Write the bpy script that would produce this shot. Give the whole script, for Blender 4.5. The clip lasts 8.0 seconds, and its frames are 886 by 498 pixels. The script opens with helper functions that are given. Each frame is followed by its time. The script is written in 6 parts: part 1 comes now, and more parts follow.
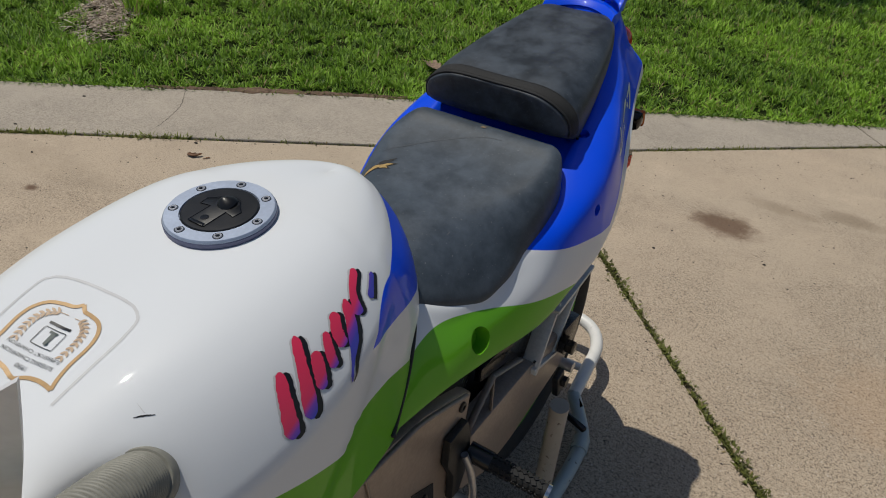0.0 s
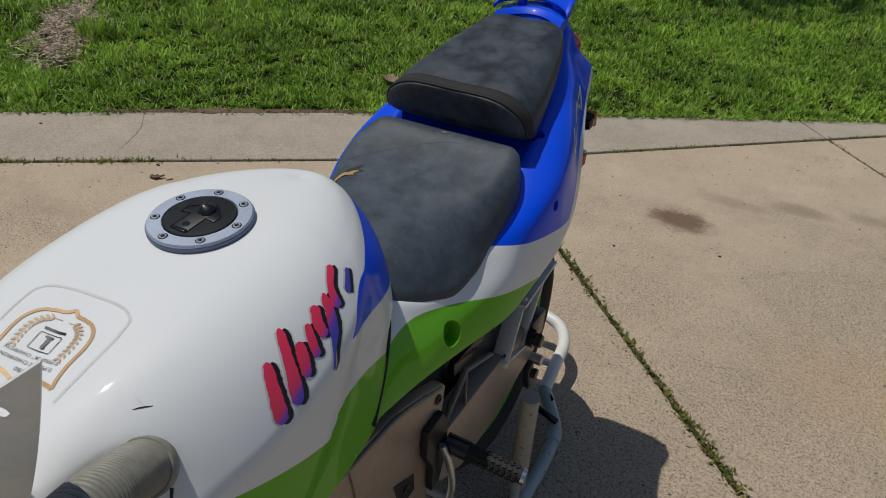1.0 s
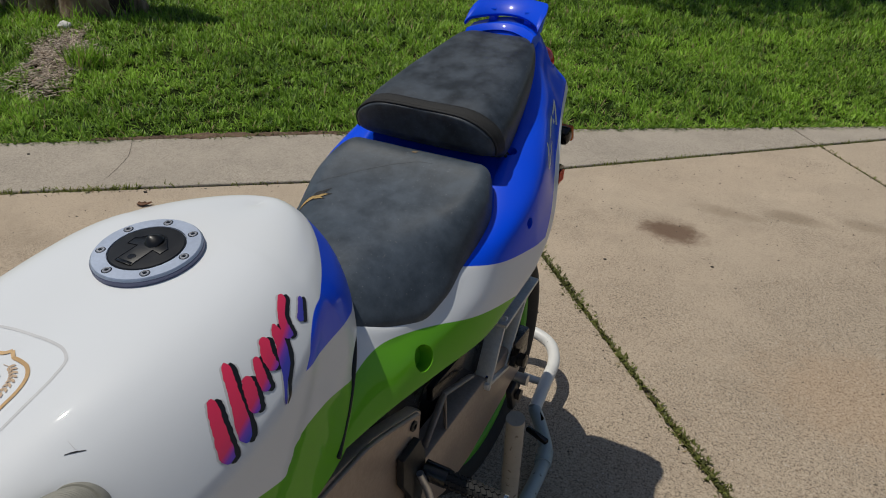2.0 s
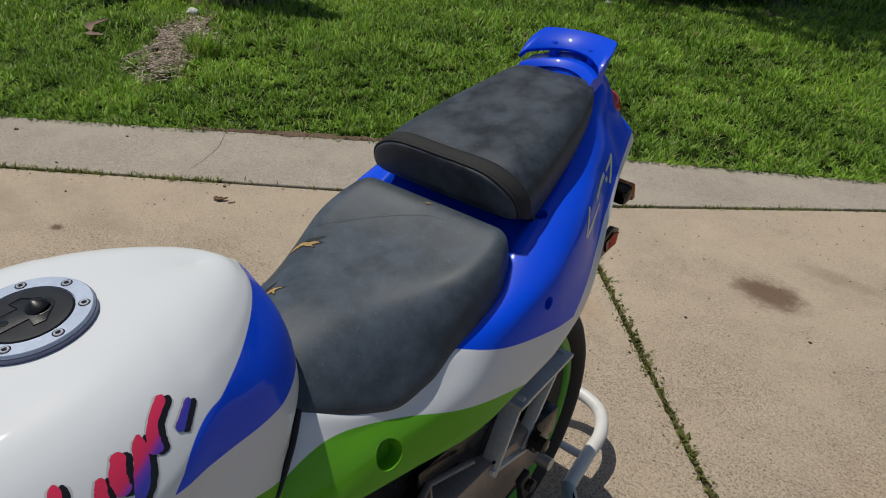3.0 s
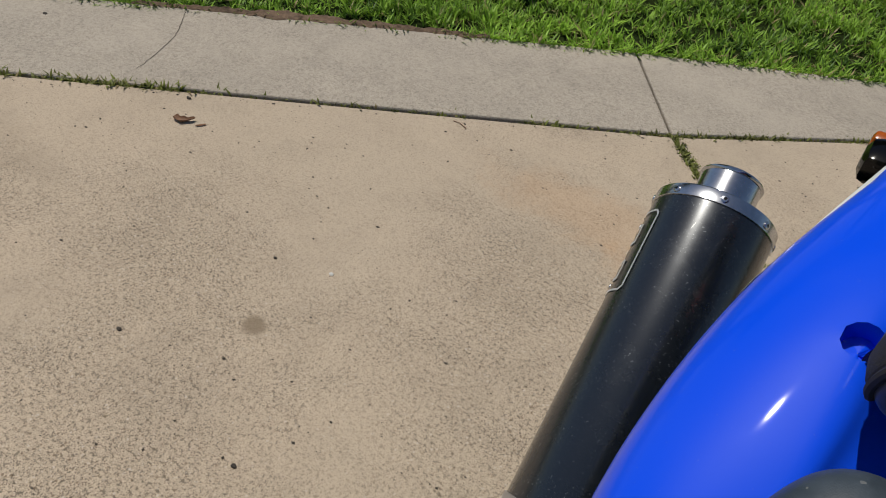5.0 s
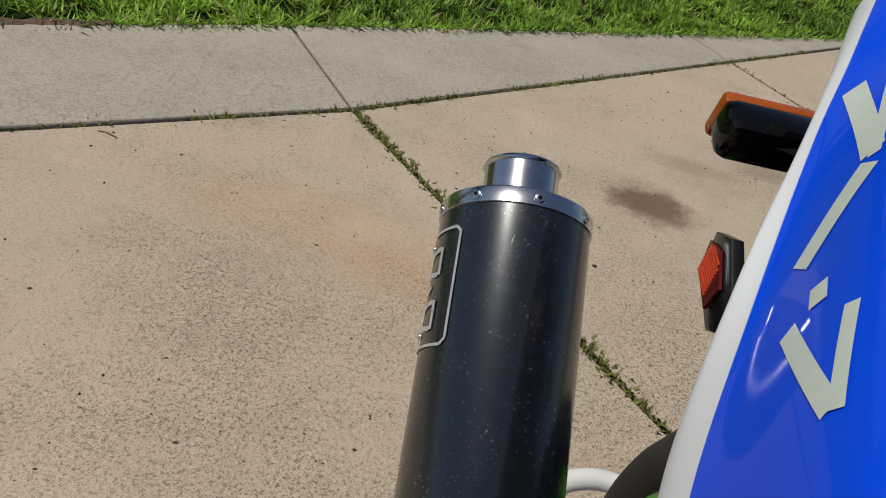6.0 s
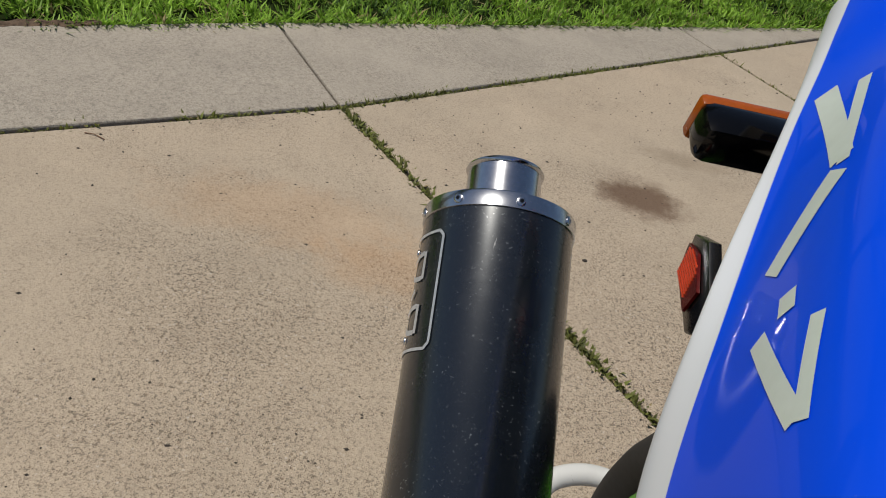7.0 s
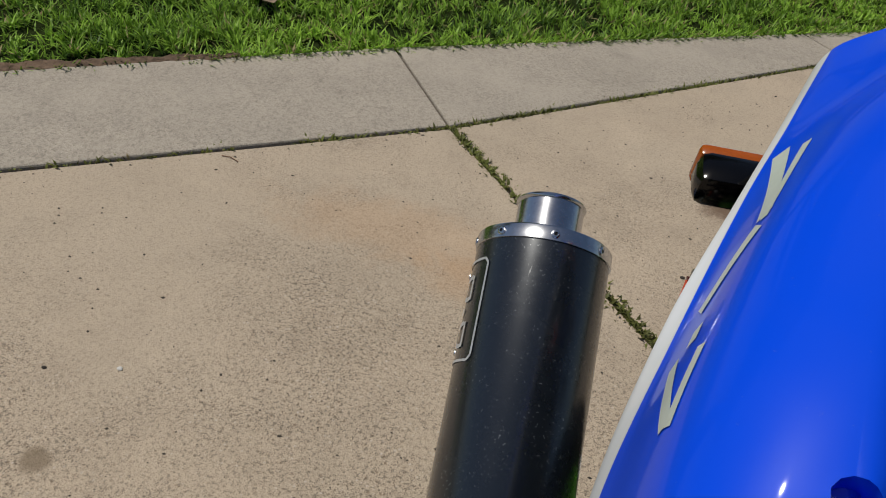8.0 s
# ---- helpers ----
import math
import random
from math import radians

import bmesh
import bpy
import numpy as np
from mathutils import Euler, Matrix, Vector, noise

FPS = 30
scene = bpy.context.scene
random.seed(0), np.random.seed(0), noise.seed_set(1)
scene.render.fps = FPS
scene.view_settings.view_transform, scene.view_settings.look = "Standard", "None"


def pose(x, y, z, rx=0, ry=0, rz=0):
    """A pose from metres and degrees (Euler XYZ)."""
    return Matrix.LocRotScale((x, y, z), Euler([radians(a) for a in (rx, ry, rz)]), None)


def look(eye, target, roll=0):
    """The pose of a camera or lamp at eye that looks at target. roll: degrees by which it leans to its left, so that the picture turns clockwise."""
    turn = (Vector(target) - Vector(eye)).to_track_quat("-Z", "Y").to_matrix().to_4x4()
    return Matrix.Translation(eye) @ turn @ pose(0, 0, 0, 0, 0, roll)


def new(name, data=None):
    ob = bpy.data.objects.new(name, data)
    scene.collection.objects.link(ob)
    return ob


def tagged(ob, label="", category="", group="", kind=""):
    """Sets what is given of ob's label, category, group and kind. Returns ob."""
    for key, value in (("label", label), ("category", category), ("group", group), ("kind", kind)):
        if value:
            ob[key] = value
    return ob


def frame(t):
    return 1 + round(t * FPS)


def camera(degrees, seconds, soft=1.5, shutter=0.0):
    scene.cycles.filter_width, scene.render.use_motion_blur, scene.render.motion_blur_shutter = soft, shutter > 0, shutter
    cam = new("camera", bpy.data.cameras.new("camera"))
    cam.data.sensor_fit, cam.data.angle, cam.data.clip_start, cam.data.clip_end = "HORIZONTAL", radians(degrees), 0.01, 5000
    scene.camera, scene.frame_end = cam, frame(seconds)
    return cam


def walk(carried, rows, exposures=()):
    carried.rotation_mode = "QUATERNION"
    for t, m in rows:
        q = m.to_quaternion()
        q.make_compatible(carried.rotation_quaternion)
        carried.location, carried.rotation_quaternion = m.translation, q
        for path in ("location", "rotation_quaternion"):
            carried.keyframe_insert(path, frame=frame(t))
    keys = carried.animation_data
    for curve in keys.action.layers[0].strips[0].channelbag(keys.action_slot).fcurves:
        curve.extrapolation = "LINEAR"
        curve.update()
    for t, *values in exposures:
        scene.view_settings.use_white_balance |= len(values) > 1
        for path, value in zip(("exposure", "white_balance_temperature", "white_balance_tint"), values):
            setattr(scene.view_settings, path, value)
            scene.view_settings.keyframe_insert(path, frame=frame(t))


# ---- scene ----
cam = camera(63.1, 8.0, soft=1.0)
PATH = [
    (0, (0.493, -0.409, 1.318), (-0.296, 0.942, 0.331), 4.7),
    (0.5, (0.491, -0.455, 1.318), (-0.244, 0.932, 0.339), 4.3),
    (1, (0.517, -0.457, 1.327), (-0.207, 0.953, 0.374), 3.4),
    (1.5, (0.525, -0.445, 1.325), (-0.185, 0.990, 0.398), 2.5),
    (1.7, (0.531, -0.441, 1.325), (-0.179, 1.001, 0.409), 2.1),
    (2.8, (0.579, -0.235, 1.313), (-0.341, 1.077, 0.388), 2.2),
    (3, (0.571, -0.178, 1.329), (-0.401, 1.100, 0.410), 3.5),
    (3.5, (0.436, 0.003, 1.305), (-0.681, 1.243, 0.506), 5.6),
    (3.8, (0.348, 0.098, 1.304), (-0.895, 1.229, 0.530), 6.1),
    (4, (0.281, 0.140, 1.271), (-1.042, 1.173, 0.492), 5.3),
    (4.2, (0.205, 0.228, 1.248), (-1.146, 1.214, 0.457), 4.4),
    (4.5, (0.068, 0.267, 1.201), (-1.196, 1.220, 0.245), 4.7),
    (4.7, (-0.032, 0.297, 1.161), (-1.150, 1.304, 0.084), 4.3),
    (4.9, (-0.120, 0.312, 1.125), (-1.024, 1.442, -0.027), 5.6),
    (5, (-0.166, 0.324, 1.089), (-0.937, 1.513, -0.101), 7.0),
    (5.1, (-0.206, 0.333, 1.064), (-0.851, 1.573, -0.148), 8.2),
    (5.2, (-0.238, 0.354, 1.044), (-0.782, 1.645, -0.163), 9.0),
    (6.3, (-0.321, 0.497, 0.990), (-0.286, 1.976, -0.119), 14.9),
    (6.5, (-0.318, 0.493, 0.989), (-0.291, 1.968, -0.127), 14.7),
    (7, (-0.313, 0.490, 1.001), (-0.308, 1.957, -0.127), 13.8),
    (7.5, (-0.292, 0.474, 1.035), (-0.387, 1.926, -0.108), 11.3),
    (8, (-0.246, 0.443, 1.078), (-0.559, 1.852, -0.079), 6.7),
]
walk(cam, [(t, look(eye, target, roll)) for t, eye, target, roll in PATH],
     exposures=[(0, -0.10), (0.5, -0.17), (1.7, -0.17), (3.0, -0.06), (3.5, -0.02), (3.8, 0.22), (4.0, 0.34), (4.5, 0.34), (5.0, -0.02), (6.5, -0.03), (7.0, -0.05), (8.0, -0.16)])

from mathutils import bvhtree

# ---- world and sun ----
SUN_FROM = Vector((-0.365, -0.05, 1.0)).normalized()
world = bpy.data.worlds.new("sky")
scene.world = world
world.use_nodes = True
wn, wl = world.node_tree.nodes, world.node_tree.links
sky = wn.new("ShaderNodeTexSky")
sky.sky_type, sky.sun_disc = "NISHITA", False
sky.sun_elevation = math.asin(SUN_FROM.z)
sky.sun_rotation = math.atan2(SUN_FROM.x, SUN_FROM.y)
wl.new(sky.outputs[0], wn["Background"].inputs["Color"])
wn["Background"].inputs["Strength"].default_value = 0.064
sun = new("sun", bpy.data.lights.new("sun", "SUN"))
sun.data.energy, sun.data.angle, sun.data.color = 3.1, radians(0.53), (1.0, 0.955, 0.85)
sun.matrix_world = look(SUN_FROM * 30, (0, 0, 0))


# ---- material helpers ----
class Mat:
    """A node material with short calls: node(type, inputs) returns the first output."""

    def __init__(self, name, **values):
        self.m = bpy.data.materials.new(name)
        self.m.use_nodes = True
        self.n, self.l = self.m.node_tree.nodes, self.m.node_tree.links
        self.b = self.n["Principled BSDF"]
        self.put(self.b, values)

    def put(self, node, values):
        for key, v in values.items():
            s = node.inputs[int(key[1:]) if key[0] == "i" and key[1:].isdigit() else key.replace("_", " ")]
            if isinstance(v, bpy.types.NodeSocket):
                self.l.new(v, s)
            else:
                s.default_value = (*v, 1) if isinstance(v, tuple) and len(v) == 3 and s.type == "RGBA" else v

    def node(self, kind, settings=None, out=0, **values):
        nd = self.n.new("ShaderNode" + kind)
        for key, v in (settings or {}).items():
            setattr(nd, key, v)
        self.put(nd, values)
        return nd.outputs[out]

    def math(self, op, a, b=0.0, c=0.0):
        return self.node("Math", {"operation": op}, i0=a, i1=b, i2=c)

    def xyz(self):
        co = self.node("TexCoord", out=3)
        nd = self.n.new("ShaderNodeSeparateXYZ")
        self.l.new(co, nd.inputs[0])
        return nd.outputs[0], nd.outputs[1], nd.outputs[2], co

    def noise(self, scale, detail=4.0, rough=0.55, co=None, out=0):
        values = {"Scale": scale, "Detail": detail, "Roughness": rough}
        if co is not None:
            values["Vector"] = co
        return self.node("TexNoise", out=out, **values)

    def ramp(self, fac, stops):
        nd = self.n.new("ShaderNodeValToRGB")
        el = nd.color_ramp.elements
        while len(el) < len(stops):
            el.new(0.5)
        for e, (p, c) in zip(el, stops):
            e.position, e.color = p, (*c, 1) if len(c) == 3 else c
        self.l.new(fac, nd.inputs[0])
        return nd.outputs[0]

    def step(self, v, lo, hi):
        nd = self.n.new("ShaderNodeMapRange")
        nd.interpolation_type = "SMOOTHSTEP"
        self.put(nd, {"i0": v, "i1": lo, "i2": hi})
        return nd.outputs[0]

    def mix(self, fac, a, b, blend="MIX"):
        nd = self.n.new("ShaderNodeMix")
        nd.data_type, nd.blend_type = "RGBA", blend
        self.put(nd, {"i0": fac, "i6": a, "i7": b})
        return nd.outputs[2]

    def bump(self, height, strength=0.3, distance=0.002):
        self.put(self.b, {"Normal": self.node("Bump", Height=height, Strength=strength, Distance=distance)})

    def set(self, **values):
        self.put(self.b, values)
        return self.m


WHITE, BLUE, GREEN = (0.69, 0.71, 0.735), (0.001, 0.068, 0.77), (0.125, 0.40, 0.015)


def paint(name, color, fleck=0.06):
    k = Mat(name, Roughness=0.32)
    x, y, z, co = k.xyz()
    n = k.noise(14, 3, co=co)
    c = k.mix(k.step(n, 0.3, 0.75), tuple(v * 0.93 for v in color), color)
    dust = k.step(k.noise(260, 2, co=co), 0.66, 0.8)
    c = k.mix(k.math("MULTIPLY", dust, fleck), c, (0.55, 0.52, 0.46))
    rough = k.math("MULTIPLY_ADD", k.noise(9, 5, co=co), 0.16, 0.16)
    k.bump(k.noise(900, 1, co=co), 0.02, 0.0005)
    return k.set(Base_Color=c, Roughness=k.math("ADD", rough, 0.1), Specular_IOR_Level=0.06, Coat_Weight=0.5, Coat_Roughness=0.03)


def plain(name, color, rough=0.5, metal=0.0, grain=60.0, vary=0.25, bump=0.1, depth=0.0008):
    k = Mat(name, Metallic=metal)
    x, y, z, co = k.xyz()
    n = k.noise(grain, 5, 0.6, co=co)
    big = k.noise(grain / 9, 3, co=co)
    f = k.math("ADD", k.math("MULTIPLY", n, 0.6), k.math("MULTIPLY", big, 0.4))
    c = k.mix(k.step(f, 0.3, 0.7), tuple(v * (1 - vary) for v in color), tuple(min(1, v * (1 + vary)) for v in color))
    k.bump(n, bump, depth)
    return k.set(Base_Color=c, Roughness=k.math("MULTIPLY_ADD", big, 0.2, rough - 0.1))


def concrete(name, base, dark, warm, speckle, stains, wear=0.0):
    """Worn concrete with exposed grit; stains: (x, y, radius along, radius across, strength, colour)."""
    k = Mat(name)
    co = k.node("NewGeometry", out=0)
    gx = k.n.new("ShaderNodeSeparateXYZ")
    k.l.new(co, gx.inputs[0])
    big = k.noise(0.9, 5, 0.6, co=co)
    mid = k.noise(6, 6, 0.65, co=co)
    fine = k.noise(95, 5, 0.7, co=co)
    c = k.mix(k.step(big, 0.35, 0.68), base, warm)
    c = k.mix(k.math("MULTIPLY", k.step(mid, 0.46, 0.70), 0.35), c, dark)
    blotch = k.noise(2.3, 9, 0.72, co=co)
    c = k.mix(k.math("MULTIPLY", k.step(blotch, 0.50, 0.66), 0.26), c, tuple(v * 0.62 for v in base))
    c = k.mix(k.math("MULTIPLY", k.step(blotch, 0.46, 0.34), 0.35), c, tuple(min(1.0, v * 1.3) for v in base))
    # the top skin has worn off away from the edge
    across = k.math("ADD", k.math("MULTIPLY", gx.outputs[0], -0.5918), k.math("MULTIPLY", gx.outputs[1], 0.8061))
    worn = k.step(k.math("ADD", k.math("MULTIPLY", across, -0.20), k.math("MULTIPLY", k.noise(1.7, 5, 0.6, co=co), 1.1)), 0.12 - wear, 0.42 - wear)
    worn = k.math("MULTIPLY_ADD", worn, 0.70, 0.30)
    c = k.mix(k.math("MULTIPLY", k.math("MULTIPLY", k.step(fine, 0.47, 0.60), worn), 0.42), c, tuple(v * 0.5 for v in base))
    sand = k.noise(430, 2, 0.6, co=co)
    c = k.mix(k.math("MULTIPLY", k.math("MULTIPLY", k.step(sand, 0.52, 0.66), worn), 0.6 * speckle), c, tuple(v * 0.40 for v in base))
    c = k.mix(k.math("MULTIPLY", k.math("MULTIPLY", k.step(sand, 0.46, 0.34), worn), 0.5 * speckle), c, tuple(min(1.0, v * 1.5) for v in base))
    # open pits where the skin is gone
    hollow = None
    for scale, at, deep in ((140, 0.575, 0.85), (270, 0.58, 0.75)):
        pit = k.math("MULTIPLY", k.math("MULTIPLY", k.step(k.noise(scale, 3, 0.55, co=co), at, at + 0.035), worn), speckle * deep)
        c = k.mix(pit, c, tuple(v * 0.26 for v in base))
        hollow = pit if hollow is None else k.math("ADD", hollow, pit)
    for scale, pick_at, depth in ((150.0, 0.80, 0.8), (330.0, 0.56, 0.9)):
        vor = k.n.new("ShaderNodeTexVoronoi")
        k.put(vor, {"Vector": co, "Scale": scale})
        pick = k.node("SeparateColor", i0=vor.outputs["Color"])
        grit = k.math("MULTIPLY", k.step(vor.outputs["Distance"], 0.46, 0.30), k.step(pick, pick_at, pick_at + 0.05))
        grit = k.math("MULTIPLY", k.math("MULTIPLY", grit, worn), speckle * depth)
        stone = k.ramp(pick, [(0.0, (0.050, 0.032, 0.020)), (0.80, (0.085, 0.052, 0.032)), (0.92, (0.20, 0.14, 0.09)), (0.97, (0.58, 0.50, 0.42))])
        c = k.mix(grit, c, stone)
    wob = k.math("MULTIPLY_ADD", k.noise(11, 7, 0.75, co=co), 1.7, -0.85)
    for sx, sy, ra, rb, strength, color in stains:
        dx = k.math("DIVIDE", k.math("SUBTRACT", gx.outputs[0], sx), ra)
        dy = k.math("DIVIDE", k.math("SUBTRACT", gx.outputs[1], sy), rb)
        d = k.math("ADD", k.math("SQRT", k.math("ADD", k.math("MULTIPLY", dx, dx), k.math("MULTIPLY", dy, dy))), wob)
        c = k.mix(k.math("MULTIPLY", k.step(d, 1.15, 0.35), strength), c, color)
    h = k.math("ADD", k.math("MULTIPLY", fine, 0.7), k.math("MULTIPLY", vor.outputs["Distance"], -0.5))
    k.bump(k.math("SUBTRACT", h, k.math("MULTIPLY", hollow, 0.9)), 0.6, 0.003)
    return k.set(Base_Color=c, Roughness=0.9)


# ---- mesh helpers ----
def thing(name, at, label, category, group="", kind=""):
    ob = new(name)
    ob.location = at
    ob.empty_display_size = 0.1
    return tagged(ob, label, category, group, kind)


def part(name, bm, material, parent, label="", smooth=True, sharp=40):
    """One mesh object under a thing or a part, its points given in the world."""
    me = bpy.data.meshes.new(name)
    if smooth:
        for f in bm.faces:
            f.smooth = True
        bm.normal_update()
        for e in bm.edges:
            if len(e.link_faces) == 2 and e.calc_face_angle(0) > radians(sharp):
                e.smooth = False
    bm.to_mesh(me)
    bm.free()
    if material:
        me.materials.append(material)
    ob = new(name, me)
    if parent is not None:
        ob.parent = parent
        if parent.type == "EMPTY":
            ob.matrix_parent_inverse = parent.matrix_basis.inverted()
    return tagged(ob, label) if label else ob


def catmull(pts, n, closed=False):
    """Resample a smooth line through pts (array k x d) at n points."""
    p = np.asarray(pts, float)
    k = len(p)
    seg = k if closed else k - 1
    t = np.linspace(0, seg, n, endpoint=not closed)
    i = np.minimum(t.astype(int), seg - 1)
    f = (t - i)[:, None]
    if closed:
        a, b, c, d = p[(i - 1) % k], p[i % k], p[(i + 1) % k], p[(i + 2) % k]
    else:
        q = np.vstack([2 * p[0] - p[1], p, 2 * p[-1] - p[-2]])
        a, b, c, d = q[i], q[i + 1], q[i + 2], q[i + 3]
    return 0.5 * (2 * b + (c - a) * f + (2 * a - 5 * b + 4 * c - d) * f * f + (3 * b - a - 3 * c + d) * f ** 3)


def skin(bm, rings, closed=True, cap=True):
    vs = [[bm.verts.new(p) for p in r] for r in rings]
    n = len(vs[0])
    for a, b in zip(vs, vs[1:]):
        for j in range(n if closed else n - 1):
            bm.faces.new((a[j], a[(j + 1) % n], b[(j + 1) % n], b[j]))
    if cap and closed:
        bm.faces.new(vs[0][::-1])
        bm.faces.new(vs[-1])
    return bm


def body(sections, nu=48, nv=40, closed=False, cap=True):
    """A symmetric body from half sections, from the middle outwards and down: (y, [(x, z)]) or rows of (x, z, y)."""
    half = np.array([[(x, s[0], z) for x, z in s[1]] if isinstance(s, tuple) else [(x, y, z) for x, z, y in s] for s in sections])
    fine = np.array([catmull(r, nv) for r in half])
    fine = np.array([catmull(fine[:, j], nu) for j in range(nv)]).transpose(1, 0, 2)
    rings = []
    for r in fine:
        left = r.copy()
        left[:, 0] *= -1
        bend = 0.006 * min(1.0, max(0.0, (r[3][1] - 0.66) / 0.2))
        r[:, 0] -= bend
        left[:, 0] -= bend
        rings.append([tuple(p) for p in left[::-1]] + [tuple(p) for p in (r[1:] if abs(r[0][0]) < 1e-6 else r)])
    return skin(bmesh.new(), rings, True, cap)


def box(size, at=(0, 0, 0), turn=None, bevel=0.0, bm=None):
    bm = bm or bmesh.new()
    m = Matrix.Translation(at) @ (turn.to_4x4() if turn is not None else Matrix()) @ Matrix.Diagonal((*size, 1))
    r = bmesh.ops.create_cube(bm, size=1, matrix=m)
    if bevel:
        es = list({e for v in r["verts"] for e in v.link_edges})
        bmesh.ops.bevel(bm, geom=es, offset=bevel, segments=2, affect="EDGES", profile=0.5)
    return bm


def tube(pts, radius, seg=14, n=0, closed=False, bm=None, cap=True, flat=1.0):
    """A round tube along pts; radius: one number or one for each of the pts."""
    p = np.asarray(pts, float)
    rad = np.full(len(p), radius) if np.isscalar(radius) else np.asarray(radius, float)
    if n:
        p2 = catmull(np.column_stack([p, rad]), n, closed)
        p, rad = p2[:, :3], p2[:, 3]
    bm = bm or bmesh.new()
    rings, up = [], None
    for i in range(len(p)):
        a = p[(i - 1) % len(p)] if closed or i else p[0]
        b = p[(i + 1) % len(p)] if closed or i < len(p) - 1 else p[-1]
        d = Vector(b - a).normalized()
        if up is None:
            up = d.orthogonal().normalized() if abs(d.z) > 0.9 else Vector((0, 0, 1))
        side = d.cross(up).normalized()
        up = side.cross(d).normalized()
        rings.append([tuple(Vector(p[i]) + (side * math.cos(s) + up * math.sin(s) * flat) * rad[i]) for s in np.linspace(0, 2 * math.pi, seg, endpoint=False)])
    if closed:
        rings.append(rings[0])
        skin(bm, rings, True, False)
        bmesh.ops.remove_doubles(bm, verts=bm.verts, dist=1e-6)
        return bm
    return skin(bm, rings, True, cap)


def lathe(profile, origin, axis, seg=48, bm=None, up=None):
    """A turned body: profile of (along the axis, radius)."""
    bm = bm or bmesh.new()
    d = Vector(axis).normalized()
    s = (Vector(up) if up else d.orthogonal()).cross(d).normalized()
    u = d.cross(s)
    o = Vector(origin)
    rings = [[tuple(o + d * h + (s * math.cos(a) + u * math.sin(a)) * max(r, 1e-4)) for a in np.linspace(0, 2 * math.pi, seg, endpoint=False)] for h, r in profile]
    return skin(bm, rings, True, True)


def prism(outline, depth, place, bm=None, bevel=0.0):
    """A plate with an outline in its own plane (x, y), thickness depth along z, at the pose place."""
    bm = bm or bmesh.new()
    lo = [bm.verts.new(place @ Vector((x, y, 0))) for x, y in outline]
    hi = [bm.verts.new(place @ Vector((x, y, depth))) for x, y in outline]
    n = len(lo)
    bm.faces.new(lo[::-1])
    top = bm.faces.new(hi)
    for j in range(n):
        bm.faces.new((lo[j], lo[(j + 1) % n], hi[(j + 1) % n], hi[j]))
    bmesh.ops.recalc_face_normals(bm, faces=bm.faces)
    if bevel:
        bmesh.ops.bevel(bm, geom=list(top.edges), offset=bevel, segments=2, affect="EDGES", profile=0.5)
    return bm


def surface(ob):
    me = ob.data
    pts = [v.co.copy() for v in me.vertices]
    return bvhtree.BVHTree.FromPolygons(pts, [tuple(p.vertices) for p in me.polygons])


def lay(tree, p, lift, away):
    q, n, i, d = tree.find_nearest(Vector(p))
    if n.dot(away) < 0:
        n = -n
    return q + n * lift, n


def stroke(bm, tree, line, widths, lift, away, n=14, ragged=0.0, rng=None, rounded=0.0, crown=0.0):
    """A painted band that clings to a surface along a line, its width given at the line's points."""
    data = np.column_stack([np.array([tuple(p) for p in line], float), np.array(widths, float)])
    if len(line) > 2:
        data = catmull(data, n)
    else:
        f = np.linspace(0, 1, n)[:, None]
        data = data[0] * (1 - f) + data[1] * f
    rows = []
    for i in range(n):
        a, b = data[max(0, i - 1)][:3], data[min(n - 1, i + 1)][:3]
        c, nrm = lay(tree, data[i][:3], 0, away)
        across = nrm.cross(Vector(b - a)).normalized()
        end = min(i, n - 1 - i) / (n - 1)
        trim = math.sqrt(max(0.04, 1 - (1 - end / rounded) ** 2)) if rounded and end < rounded else 1.0
        row = []
        for s in (-1, -0.5, 0, 0.5, 1):
            w = data[i][3] / 2 * s * trim
            if ragged and abs(s) == 1:
                w *= 1 + rng.uniform(-ragged, ragged)
            row.append(bm.verts.new(lay(tree, c + across * w, lift + crown * (1 - s * s), away)[0]))
        rows.append(row)
    for a, b in zip(rows, rows[1:]):
        for j in range(4):
            bm.faces.new((a[j], a[j + 1], b[j + 1], b[j]))
    return bm


def patch(bm, tree, outline, lift, away):
    """A filled shape that clings to a surface: rings from the outline to its middle."""
    o = [Vector(p) for p in outline]
    mid = sum(o, Vector()) / len(o)
    rings = [[bm.verts.new(lay(tree, mid.lerp(p, f), lift, away)[0]) for p in o] for f in (1, 0.66, 0.33)]
    hub = bm.verts.new(lay(tree, mid, lift, away)[0])
    n = len(o)
    for a, b in zip(rings, rings[1:]):
        for j in range(n):
            bm.faces.new((a[j], a[(j + 1) % n], b[(j + 1) % n], b[j]))
    for j in range(n):
        bm.faces.new((rings[-1][j], rings[-1][(j + 1) % n], hub))
    return bm

# ---- the ground ----
ALONG, ACROSS = Vector((0.8061, 0.5918, 0)), Vector((-0.5918, 0.8061, 0))


def on_drive(u, n, z=0.0):
    """u along the driveway's edge, n across it towards the lawn."""
    return ALONG * u + ACROSS * n + Vector((0, 0, z))


